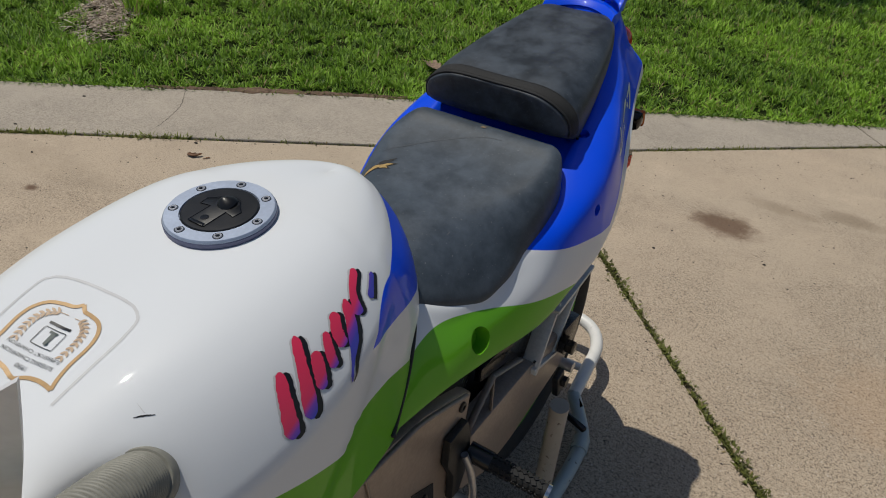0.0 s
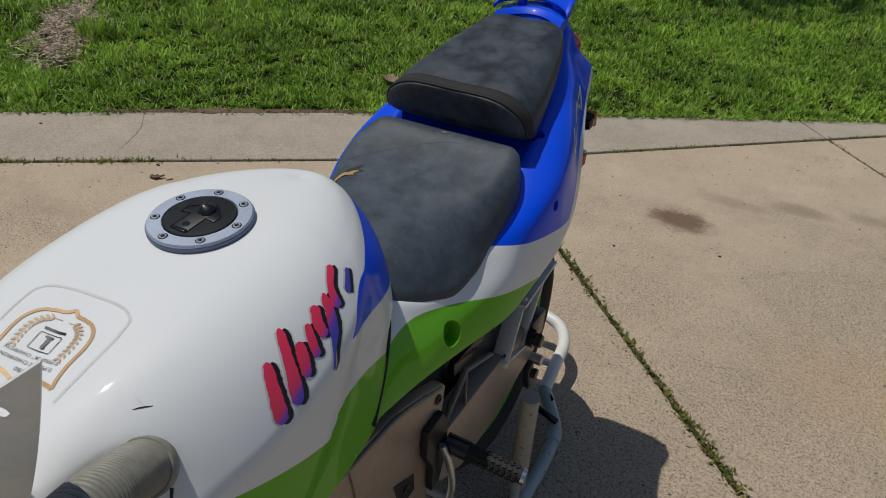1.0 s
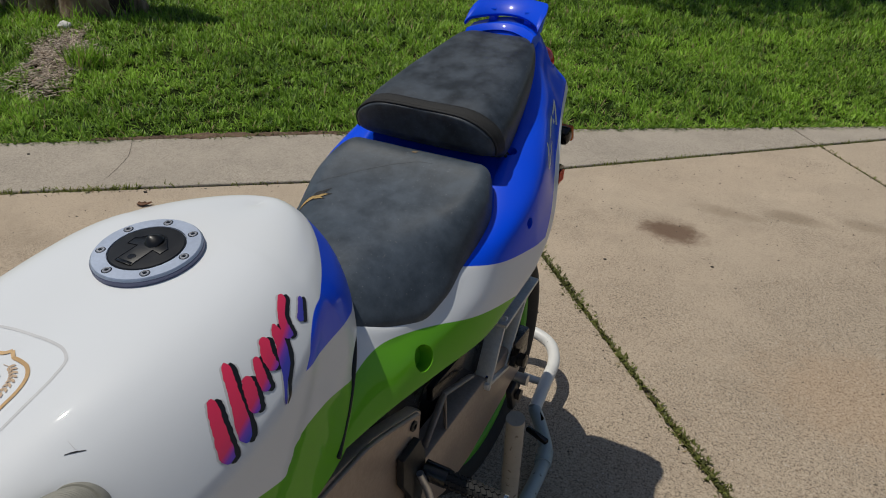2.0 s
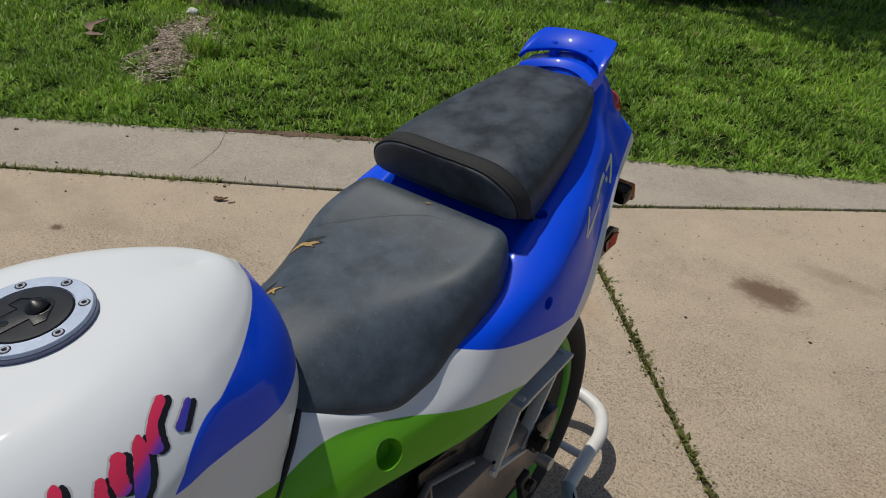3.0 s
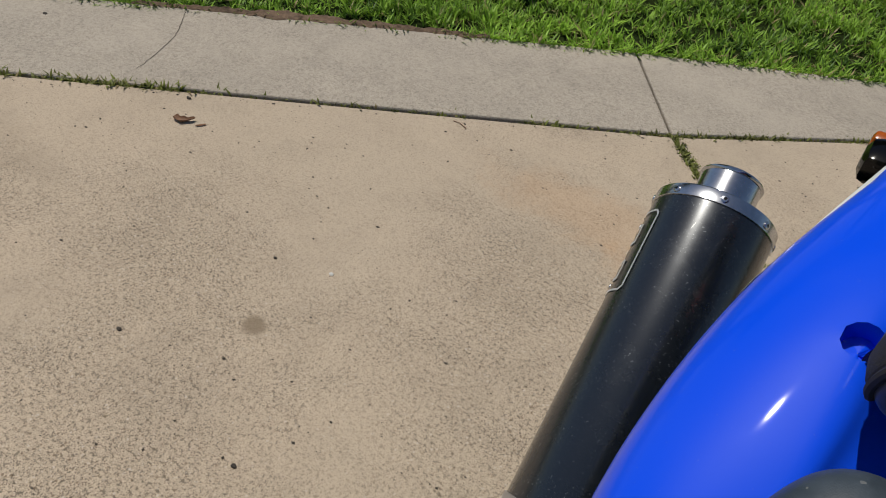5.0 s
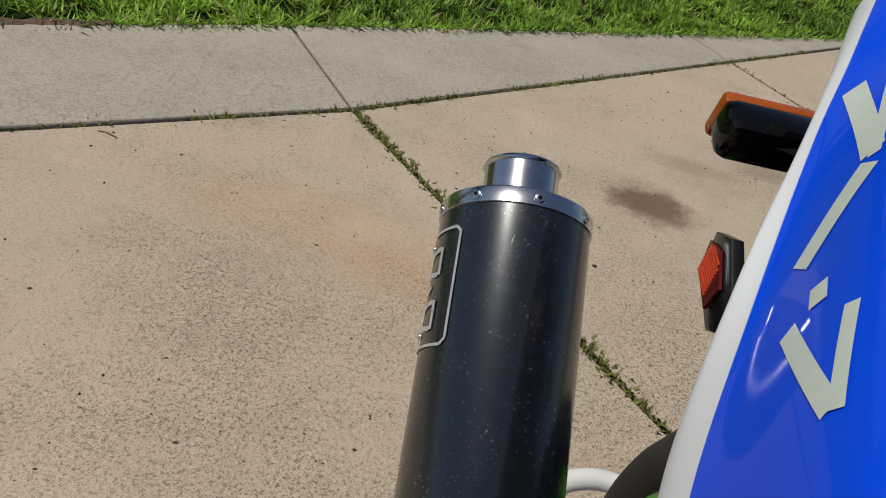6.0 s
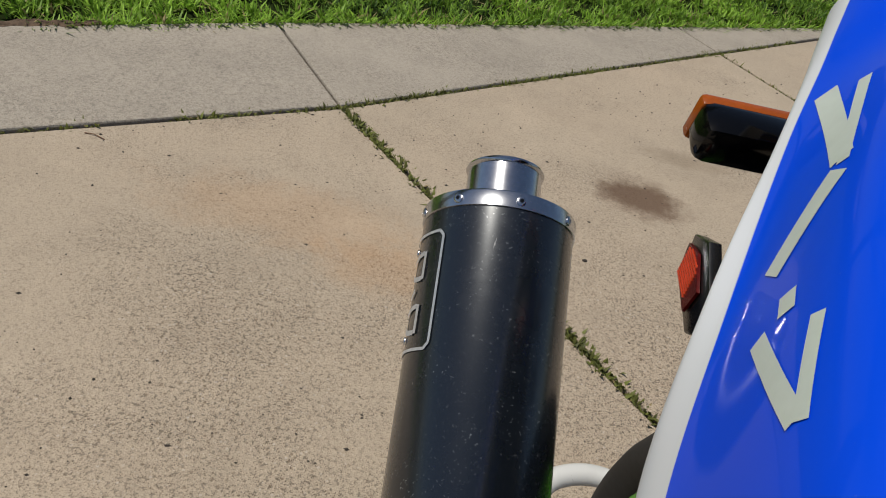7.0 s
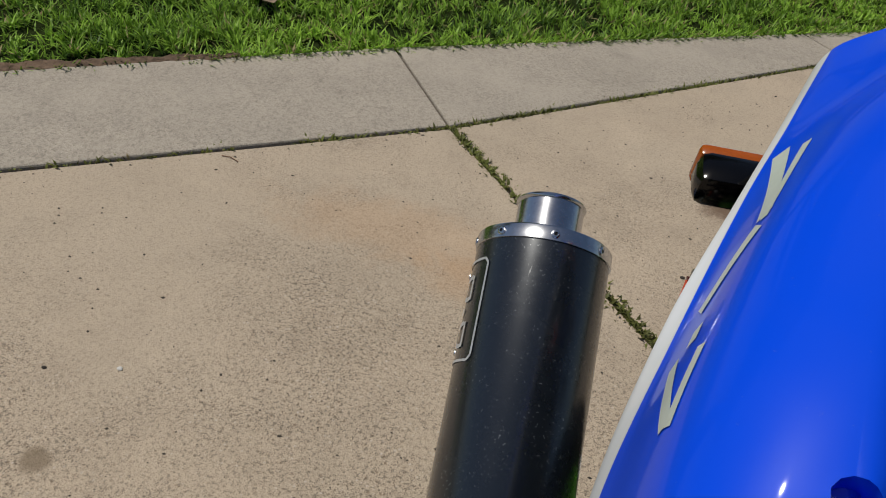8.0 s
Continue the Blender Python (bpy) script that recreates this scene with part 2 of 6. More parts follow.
oil, rust, damp = (0.115, 0.062, 0.034), (0.50, 0.26, 0.10), (0.22, 0.165, 0.11)
STAINS = [(0.191, 2.222, 0.15, 0.11, 0.85, oil), (0.345, 2.51, 0.15, 0.06, 0.4, damp), (0.59, 2.60, 0.14, 0.07, 0.55, damp), (0.868, 2.665, 0.11, 0.06, 0.4, damp),
          (-1.962, 0.795, 0.035, 0.024, 0.9, oil), (-1.003, 0.957, 0.036, 0.032, 0.85, damp), (-0.66, 1.785, 0.36, 0.14, 0.20, rust), (-0.378, 1.677, 0.22, 0.12, 0.24, rust),
          (-2.12, 0.953, 0.4, 0.12, 0.18, damp), (-2.38, 0.746, 0.3, 0.1, 0.22, damp), (0.868, 1.488, 0.3, 0.25, 0.15, rust)]
concrete_drive = concrete("driveway_concrete", (0.47, 0.382, 0.286), (0.37, 0.294, 0.218), (0.505, 0.402, 0.297), 0.95, STAINS)
concrete_strip = concrete("kerb_strip_concrete", (0.415, 0.362, 0.298), (0.31, 0.27, 0.224), (0.44, 0.383, 0.314), 0.40, [], 0.32)
soil = plain("bare_soil", (0.085, 0.06, 0.035), 0.95, 0, 40, 0.5, 0.8, 0.01)


def lawn_material():
    k = Mat("lawn_soil", Roughness=1.0, Specular_IOR_Level=0.05)
    x, y, z, co = k.xyz()
    n = k.step(k.noise(3, 5, co=co), 0.35, 0.65)
    fine = k.step(k.noise(120, 3, co=co), 0.4, 0.65)
    c = k.mix(n, (0.014, 0.024, 0.006), (0.026, 0.036, 0.010))
    c = k.mix(fine, c, (0.02, 0.03, 0.008))
    k.bump(k.noise(60, 4, co=co), 0.8, 0.02)
    return k.set(Base_Color=c)


def ground():
    bm = bmesh.new()
    bmesh.ops.create_grid(bm, x_segments=40, y_segments=40, size=400)
    for v in bm.verts:
        v.co.z = -0.035
    return tagged(part("ground", bm, lawn_material(), None), "flat lawn soil under short green grass", "ground", kind="structure")


ground()


def slab(outline, z0, z1):
    """A cast slab with a slightly rounded rim."""
    bm = bmesh.new()
    lo = [bm.verts.new((p.x, p.y, z0)) for p in outline]
    hi = [bm.verts.new((p.x, p.y, z1)) for p in outline]
    n = len(lo)
    bm.faces.new(lo[::-1])
    top = bm.faces.new(hi)
    for j in range(n):
        bm.faces.new((lo[j], lo[(j + 1) % n], hi[(j + 1) % n], hi[j]))
    bmesh.ops.recalc_face_normals(bm, faces=bm.faces)
    bmesh.ops.bevel(bm, geom=list(top.edges), offset=0.006, segments=2, affect="EDGES", profile=0.5)
    return bm


def joint_n(u):
    """Where the driveway's edge joint runs: straight, then bending away past the slab joint."""
    return 2.281 + (0.12 * (u - 0.826) if u > 0.826 else 0.0)


def line(u0, u1, fn, step=0.2):
    k = max(2, int(abs(u1 - u0) / step) + 1)
    return [on_drive(u, fn(u)) for u in np.linspace(u0, u1, k)]


def edge_n(u):
    return 2.857 - 0.056 * max(0.0, u - 0.85)


GAP = 0.007
driveway = thing("driveway", (0, 0, 0), "sunlit tan concrete driveway of large worn slabs", "driveway", kind="structure")


def cross_joint(i):
    """Two points of the joint between slab i and slab i + 1, at the edge and 5 m inwards."""
    u = 0.826 + i * 1.794
    return (u, joint_n(u)), (u + (0.12 if i < 1 else 0.02) * (joint_n(u) + 3.0), -3.0)


def drive_slab(i):
    (ua, na), (ub, nb) = cross_joint(i - 1)
    (uc, nc), (ud, nd) = cross_joint(i)
    if i <= 0:
        ua = ub = -9.0
        na, nb = joint_n(ua), -3.0
    if i == 2:
        uc, ud, nd = 9.0, 9.0, -3.0
        nc = joint_n(uc)
    g = GAP
    pts = [on_drive(ub + g, nb), on_drive(ud - g, nd), on_drive(uc - g, nc - g)]
    pts += [p - ACROSS * g for p in line(uc - g, ua + g, joint_n, 0.4)][1:]
    return pts


for i in range(0, 3):
    part("slab", slab(drive_slab(i), -0.12, 0.0), concrete_drive, driveway, smooth=False)
near = [on_drive(-9, -3.03), on_drive(-9, -9), on_drive(9, -9), on_drive(9, -3.03)]
part("slab", slab(near, -0.12, 0.0), concrete_drive, driveway, smooth=False)

kerb_strip = thing("kerb_strip", tuple(on_drive(0, 2.3)), "narrow weathered grey concrete strip along the driveway", "pavement", kind="structure")
cuts = [-9.0, -5.8, 0.820, 2.61, 3.9]
for a, b in zip(cuts, cuts[1:]):
    lo = [p + ACROSS * GAP for p in line(a + 0.004, b - 0.004, joint_n, 0.4)]
    hi = line(b - 0.004, a + 0.004, edge_n, 0.4)
    part("slab", slab(lo + hi, -0.12, 0.004), concrete_strip, kerb_strip, smooth=False)

# ---- motorcycle ----
def tank_paint():
    """White, with a blue wedge under the rear shoulder and green along the lower edge."""
    k = Mat("tank_paint", Roughness=0.3)
    x, y, z, co = k.xyz()
    back = k.math("MAXIMUM", k.math("SUBTRACT", 0.072, y), 0.0)
    crease = k.math("MULTIPLY_ADD", k.math("MULTIPLY", back, back), -8.5, k.math("MULTIPLY_ADD", k.math("MAXIMUM", k.math("SUBTRACT", y, 0.08), 0.0), 0.13, 0.9062))
    low = k.math("MULTIPLY_ADD", y, -0.22, 0.8755)
    blue = k.math("MULTIPLY", k.step(k.math("SUBTRACT", crease, z), -0.0006, 0.0006), k.step(k.math("SUBTRACT", z, low), -0.0006, 0.0006))
    # the green edge steps where the knee panel's crease crosses it
    ahead = k.math("MULTIPLY_ADD", y, -0.30, 0.770)
    pos = k.math("MAXIMUM", y, 0.0)
    knee = k.math("MULTIPLY_ADD", k.math("MULTIPLY", pos, pos), -2.7, 0.8055)
    behind = k.step(k.math("SUBTRACT", y, k.math("MULTIPLY_ADD", z, 0.85, -0.7047)), -0.001, 0.001)
    edge_z = k.math("ADD", k.math("MULTIPLY", knee, behind), k.math("MULTIPLY", ahead, k.math("SUBTRACT", 1.0, behind)))
    green = k.step(k.math("SUBTRACT", edge_z, z), -0.0006, 0.0006)
    c = k.mix(blue, WHITE, BLUE)
    c = k.mix(green, c, GREEN)
    return coat(k, c, co)


def cowl_paint():
    """Blue above, a white band, green on the side covers, a white lip to the rear."""
    k = Mat("cowl_paint", Roughness=0.3)
    x, y, z, co = k.xyz()
    front = k.math("MULTIPLY_ADD", y, -0.181, 0.8474)
    rear = k.math("MULTIPLY_ADD", y, 0.58, 0.369)
    white = k.step(k.math("SUBTRACT", k.math("MAXIMUM", front, rear), z), -0.0006, 0.0006)
    fore = k.math("MAXIMUM", k.math("SUBTRACT", 0.26, y), 0.0)
    top = k.math("MULTIPLY_ADD", k.math("MULTIPLY", fore, fore), -1.4, k.math("MULTIPLY_ADD", y, -0.215, 0.7905))
    green = k.math("MULTIPLY", k.step(k.math("SUBTRACT", top, z), -0.0006, 0.0006), k.step(y, 0.515, 0.51))
    c = k.mix(white, BLUE, WHITE)
    c = k.mix(green, c, GREEN)
    return coat(k, c, co)


def coat(k, c, co):
    dust = k.step(k.noise(420, 2, co=co), 0.70, 0.8)
    film = k.step(k.noise(6, 4, co=co), 0.35, 0.8)
    c = k.mix(k.math("MULTIPLY", dust, 0.05), c, (0.5, 0.48, 0.43))
    c = k.mix(k.math("MULTIPLY", film, 0.015), c, (0.5, 0.45, 0.36))
    k.bump(k.noise(1100, 1, co=co), 0.015, 0.0005)
    return k.set(Base_Color=c, Roughness=k.math("MULTIPLY_ADD", film, 0.1, 0.35), Specular_IOR_Level=0.06, Coat_Weight=0.36, Coat_Roughness=0.03)


def vinyl(name, grey, fade):
    """Sun-faded seat vinyl: fine grain, pale dusty bloom in patches, white specks."""
    k = Mat(name)
    x, y, z, co = k.xyz()
    bloom = k.step(k.noise(19, 8, 0.7, co=co), 0.26, 0.78)
    c = k.mix(bloom, grey, fade)
    speck = k.step(k.noise(330, 1, co=co), 0.735, 0.77)
    c = k.mix(k.math("MULTIPLY", speck, 0.2), c, (0.45, 0.44, 0.42))
    scuff = k.n.new("ShaderNodeMapping")
    k.l.new(co, scuff.inputs[0])
    scuff.inputs["Rotation"].default_value = (0, 0, 0.6)
    scuff.inputs["Scale"].default_value = (260, 30, 60)
    mark = k.math("MULTIPLY", k.step(k.noise(1, 4, 0.7, co=scuff.outputs[0]), 0.62, 0.78), k.step(k.noise(11, 3, co=co), 0.5, 0.68))
    c = k.mix(k.math("MULTIPLY", mark, 0.35), c, (0.30, 0.28, 0.25))
    v = k.node("TexVoronoi", Vector=co, Scale=1400.0)
    k.bump(k.math("ADD", v, k.noise(45, 4, co=co)), 0.10, 0.0006)
    return k.set(Base_Color=c, Roughness=k.math("MULTIPLY_ADD", bloom, 0.16, 0.44), Specular_IOR_Level=0.38, Sheen_Weight=0.05, Sheen_Roughness=0.4)


blue_paint = paint("blue_paint", BLUE)
tank_coat, cowl_coat = tank_paint(), cowl_paint()
rider_vinyl = vinyl("rider_seat_vinyl", (0.026, 0.036, 0.048), (0.072, 0.093, 0.120))
pillion_vinyl = vinyl("pillion_seat_vinyl", (0.008, 0.011, 0.015), (0.058, 0.074, 0.096))
strap_web = plain("strap_webbing", (0.012, 0.012, 0.012), 0.8, 0, 700, 0.4, 0.5, 0.001)
rubber = plain("black_rubber", (0.012, 0.012, 0.013), 0.75, 0, 120, 0.3, 0.2)
black_plastic = plain("black_plastic", (0.005, 0.005, 0.006), 0.24, 0, 300, 0.2, 0.1)
cap_plastic = plain("black_cap_plastic", (0.004, 0.004, 0.005), 0.38, 0, 500, 0.5, 0.2, 0.0004)
bronze_frame = plain("bronze_grey_frame", (0.33, 0.25, 0.19), 0.36, 0.2, 160, 0.14, 0.05)
swing_metal = plain("grey_bronze_swingarm", (0.32, 0.255, 0.205), 0.36, 0.2, 160, 0.14, 0.05)
alloy = plain("satin_alloy", (0.50, 0.50, 0.52), 0.38, 0.9, 200, 0.1, 0.05)
stay_alloy = plain("weathered_alloy", (0.62, 0.60, 0.56), 0.45, 0.3, 160, 0.12, 0.06)
anodised = plain("blue_grey_anodised_ring", (0.44, 0.50, 0.62), 0.45, 0.6, 220, 0.08, 0.05)
ring_edge = plain("dull_ring_edge", (0.13, 0.14, 0.22), 0.45, 0.6, 220, 0.1, 0.05)
chrome = plain("polished_steel", (0.55, 0.56, 0.59), 0.2, 1.0, 150, 0.1, 0.03)
dark_chrome = plain("sooty_steel", (0.05, 0.05, 0.05), 0.4, 0.8, 150, 0.2, 0.05)
hose_rubber = plain("grey_ribbed_hose", (0.21, 0.205, 0.175), 0.55, 0, 90, 0.18, 0.1)
inner_plastic = plain("grey_white_panel", (0.72, 0.72, 0.74), 0.4, 0, 60, 0.06, 0.05)
gloss_black = Mat("gloss_black_housing", Base_Color=(0.002, 0.002, 0.0025), Roughness=0.1, Specular_IOR_Level=0.3).m
amber = plain("amber_lens", (0.36, 0.075, 0.006), 0.25, 0, 400, 0.12, 0.1)
dark_red = plain("dark_red_reflector", (0.10, 0.004, 0.004), 0.2, 0, 400, 0.2, 0.1)
sunlit_red = plain("sunlit_red_prism", (0.85, 0.085, 0.03), 0.3, 0.2, 400, 0.3, 0.1)
red_lens = plain("red_lens", (0.42, 0.008, 0.01), 0.15, 0, 400, 0.2, 0.1)
rim_green = paint("green_rim_paint", (0.09, 0.36, 0.03))
chain_steel = plain("oily_chain_steel", (0.05, 0.045, 0.04), 0.5, 0.6, 300, 0.3, 0.2)


def chipped_enamel(name, color, under, amount):
    k = Mat(name)
    x, y, z, co = k.xyz()
    chip = k.step(k.noise(55, 6, 0.7, co=co), amount, amount + 0.04)
    dirt = k.step(k.noise(16, 4, co=co), 0.45, 0.75)
    c = k.mix(k.math("MULTIPLY", dirt, 0.25), color, tuple(v * 0.55 for v in color))
    c = k.mix(chip, c, under)
    k.bump(chip, -0.2, 0.001)
    return k.set(Base_Color=c, Roughness=k.math("MULTIPLY_ADD", chip, 0.3, 0.42))


stand_white = chipped_enamel("chipped_white_enamel", (0.68, 0.67, 0.64), (0.16, 0.13, 0.11), 0.66)
stand_grey = chipped_enamel("scuffed_pale_enamel", (0.36, 0.42, 0.42), (0.08, 0.07, 0.06), 0.62)
stand_tan = chipped_enamel("dirty_cream_enamel", (0.40, 0.36, 0.30), (0.12, 0.09, 0.07), 0.62)


def can_coating():
    """Black coating on the silencer with scratches and pale dust."""
    k = Mat("black_can_coating", Metallic=0.4)
    x, y, z, co = k.xyz()
    dust = k.step(k.noise(430, 2, co=co), 0.63, 0.72)
    patch = k.step(k.noise(24, 4, 0.7, co=co), 0.48, 0.75)
    c = k.mix(k.math("MULTIPLY", dust, k.math("MULTIPLY_ADD", patch, 0.55, 0.12)), (0.010, 0.014, 0.021), (0.34, 0.36, 0.38))
    m = k.n.new("ShaderNodeMapping")
    k.l.new(co, m.inputs[0])
    m.inputs["Rotation"].default_value = (0.5, 0, 0.25)
    m.inputs["Scale"].default_value = (330, 18, 60)
    scr = k.math("MULTIPLY", k.step(k.noise(1, 3, 0.6, co=m.outputs[0]), 0.70, 0.74), k.step(k.noise(13, 3, co=co), 0.55, 0.66))
    c = k.mix(k.math("MULTIPLY", scr, 0.7), c, (0.5, 0.5, 0.5))
    return k.set(Base_Color=c, Roughness=k.math("MULTIPLY_ADD", patch, 0.10, 0.26), Coat_Weight=0.6, Coat_IOR=1.75, Coat_Roughness=0.20)


can_black = can_coating()


def side(bm):
    """Mirror a part to the other side of the machine."""
    bmesh.ops.transform(bm, matrix=Matrix.Scale(-1, 4, (1, 0, 0)), verts=bm.verts)
    bmesh.ops.reverse_faces(bm, faces=bm.faces)
    return bm


def punch(bm, at, r, depth, grow=1.0):
    """A round bolt recess sunk into a panel at the point of it nearest to at."""
    at = Vector(at)
    f = min(bm.faces, key=lambda q: (q.calc_center_median() - at).length)
    nrm, c = f.normal.copy(), f.calc_center_median()
    if nrm.x * c.x < 0:
        nrm.negate()
    bmesh.ops.delete(bm, geom=[q for q in bm.faces if (q.calc_center_median() - c).length < r * 1.05], context="FACES")
    rim = [e for e in bm.edges if e.is_boundary and all((v.co - c).length < r * 2.2 for v in e.verts)]
    for v in {v for e in rim for v in e.verts}:
        d = v.co - c
        flat = d - nrm * d.dot(nrm)
        v.co = c + flat.normalized() * r + nrm * d.dot(nrm)
    for sink, shrink in ((0.15, 0.97), (0.85, 0.88), (0.02, 0.02)):
        out = bmesh.ops.extrude_edge_only(bm, edges=rim)["geom"]
        for v in (g for g in out if isinstance(g, bmesh.types.BMVert)):
            v.co = c + (v.co - c) * 1.0 - nrm * depth * sink
            d = v.co - c
            flat = d - nrm * d.dot(nrm)
            v.co = v.co - flat * (1 - shrink)
        rim = [g for g in out if isinstance(g, bmesh.types.BMEdge)]
    return c, nrm


bike = thing("motorcycle", (0, 0.3, 0), "white, blue and green sport motorcycle held upright on a paddock stand", "motorcycle")

# half curves of the tank from the rear round to the front: shoulder crease, lower rim, spine
CREASE = [(0, 0.2123, 0.9223), (0.0419, 0.1978, 0.9187), (0.0774, 0.1715, 0.9146), (0.112, 0.1335, 0.9113), (0.1369, 0.0996, 0.9071), (0.1554, 0.0703, 0.901), (0.1789, 0.0203, 0.8845), (0.191, -0.0511, 0.8639), (0.1879, -0.1326, 0.8453), (0.1671, -0.2217, 0.827), (0.1317, -0.2994, 0.815), (0.0726, -0.3458, 0.8076), (0, -0.3573, 0.8068)]
RIM = [(0, 0.2565, 0.7193), (0.0354, 0.2515, 0.7123), (0.0747, 0.2379, 0.7058), (0.1068, 0.2133, 0.7021), (0.1323, 0.1802, 0.6983), (0.1515, 0.1398, 0.6962), (0.1736, 0.0541, 0.6972), (0.1857, -0.0453, 0.6931), (0.1817, -0.1257, 0.6911), (0.1649, -0.2152, 0.6929), (0.1309, -0.2932, 0.6954), (0.0674, -0.3397, 0.6977), (0, -0.3514, 0.7017)]
SPINE = [(0, 0.1601, 0.9411), (0, 0.1492, 0.9446), (0, 0.1329, 0.949), (0, 0.1061, 0.9539), (0, 0.0797, 0.9566), (0, 0.0537, 0.9576), (0, 0.0125, 0.9562), (0, -0.0488, 0.9489), (0, -0.1084, 0.9392), (0, -0.1686, 0.9238), (0, -0.2283, 0.9041), (0, -0.2675, 0.8858), (0, -0.2868, 0.8734)]


def tank_shell():
    n = 90
    crease, rim, spine = (catmull(np.array(q), n) for q in (CREASE, RIM, SPINE))
    power = np.interp(np.linspace(0, 1, n), [0, 0.45, 0.7, 1], [4.4, 4.3, 4.1, 3.5])
    levels = []
    for w in np.linspace(1, 0, 15)[:-1]:
        p = rim * w + crease * (1 - w)
        bow = 0.010 * math.sin(math.pi * w) * np.clip(np.linspace(-0.4, 1.2, n), 0, 1)
        p[:, 0] *= 1 + bow
        tuck = min(1.0, max(0.0, (w - 0.5) / 0.25))
        full = (0.146 * w * (1 - w) ** 2.2 - 0.018 * tuck) * np.interp(np.linspace(0, 1, n), [0, 0.12, 0.3, 0.48], [0.8, 1.0, 0.8, 0.0])
        flat = np.hypot(p[:, 0], p[:, 1]) + 1e-9
        p[:, 0] += full * p[:, 0] / flat
        p[:, 1] += full * p[:, 1] / flat
        levels.append(p)
    for t in np.concatenate([np.linspace(0, 0.3, 12), np.linspace(0.36, 1.0, 16)]):
        p = crease * (1 - t) + spine * t
        p[:, 2] = crease[:, 2] + (spine[:, 2] - crease[:, 2]) * (1 - (1 - t) ** power)
        levels.append(p)
    rings = []
    for p in levels:
        left = p[1:-1][::-1].copy()
        left[:, 0] *= -1
        rings.append([tuple(v) for v in p] + [tuple(v) for v in left])
    bm = skin(bmesh.new(), rings, True, False)
    bmesh.ops.remove_doubles(bm, verts=bm.verts, dist=0.0003)
    bmesh.ops.recalc_face_normals(bm, faces=bm.faces)
    for v in bm.verts:
        # scoops for the intake hoses beside the front of the tank
        q = Vector((abs(v.co.x) - 0.168, v.co.y + 0.254, v.co.z - 0.864))
        d = math.sqrt((q.x / 0.075) ** 2 + (q.y / 0.07) ** 2 + (q.z / 0.085) ** 2)
        if d < 1:
            w = 1 - (d * d * (3 - 2 * d))
            v.co.x -= math.copysign(0.035 * w, v.co.x)
            v.co.z -= 0.028 * w
        # knee panel, set in behind a slanting crease
        d = v.co.y - (v.co.z * 0.85 - 0.7047)
        if v.co.z < 0.885 and d > 0 and abs(v.co.x) > 0.08:
            v.co.x -= math.copysign(0.0045 * min(1.0, d / 0.014) * min(1.0, (0.885 - v.co.z) / 0.04) * max(0.0, 1 - d / 0.16), v.co.x)
    soft = [v for v in bm.verts if v.co.z > 0.927 and v.co.y > 0.06]
    for _ in range(25):
        bmesh.ops.smooth_vert(bm, verts=soft, factor=0.5, use_axis_x=True, use_axis_y=True, use_axis_z=True)
    return bm


tank = part("fuel_tank", tank_shell(), tank_coat, bike, "pearl white fuel tank with blue and green stripes", sharp=60)

SEAT = [
    [(0, 0.8108, 0.1847), (0.0283, 0.8067, 0.1832), (0.0615, 0.7948, 0.1849), (0.0835, 0.7826, 0.1856), (0.0908, 0.7641, 0.1861), (0.0744, 0.7457, 0.1866)],
    [(0, 0.8195, 0.2166), (0.0392, 0.8123, 0.2142), (0.0723, 0.7985, 0.2165), (0.094, 0.7806, 0.2174), (0.1027, 0.7584, 0.2182), (0.0838, 0.735, 0.2188)],
    [(0, 0.8333, 0.2935), (0.051, 0.8252, 0.2866), (0.0827, 0.809, 0.2897), (0.1153, 0.7758, 0.2956), (0.1378, 0.7365, 0.301), (0.1121, 0.7165, 0.3013)],
    [(0, 0.8379, 0.3581), (0.0565, 0.833, 0.3506), (0.0911, 0.8189, 0.3514), (0.1234, 0.7867, 0.3539), (0.1456, 0.749, 0.357), (0.117, 0.7284, 0.3572)],
    [(0, 0.8451, 0.4118), (0.0672, 0.843, 0.4036), (0.1047, 0.8344, 0.4036), (0.131, 0.8068, 0.4041), (0.1428, 0.7654, 0.4051), (0.1253, 0.7517, 0.4052)],
    [(0, 0.8536, 0.4617), (0.0788, 0.8539, 0.4552), (0.1229, 0.8523, 0.4548), (0.1433, 0.8288, 0.455), (0.1478, 0.7802, 0.4557), (0.1271, 0.7637, 0.456)],
    [(0, 0.8655, 0.5033), (0.0905, 0.8676, 0.4977), (0.1296, 0.8663, 0.4974), (0.148, 0.8439, 0.4978), (0.1493, 0.7938, 0.4989), (0.1285, 0.7751, 0.4993)],
    [(0, 0.8762, 0.5329), (0.0918, 0.8792, 0.5277), (0.1259, 0.8773, 0.5274), (0.1393, 0.8582, 0.5277), (0.141, 0.8139, 0.5286), (0.1252, 0.7968, 0.5291)],
    [(0, 0.8768, 0.548), (0.0924, 0.8793, 0.5428), (0.1204, 0.8768, 0.5426), (0.1318, 0.8578, 0.5429), (0.1327, 0.8173, 0.5437), (0.1157, 0.7983, 0.5444)],
    [(0, 0.8698, 0.5539), (0.0873, 0.8729, 0.5489), (0.1123, 0.8697, 0.5487), (0.1218, 0.8528, 0.5489), (0.122, 0.8184, 0.5495), (0.106, 0.7992, 0.5503)]]


def seat_shell():
    """The seat's flanks swell between its nose and its rear corners."""
    bm = body(SEAT, 60, 30)
    for v in bm.verts:
        swell = max(0.0, 1 - abs(v.co.y - 0.41) / 0.14)
        v.co.x *= 1 + 0.065 * swell * swell * (3 - 2 * swell)
    return bm


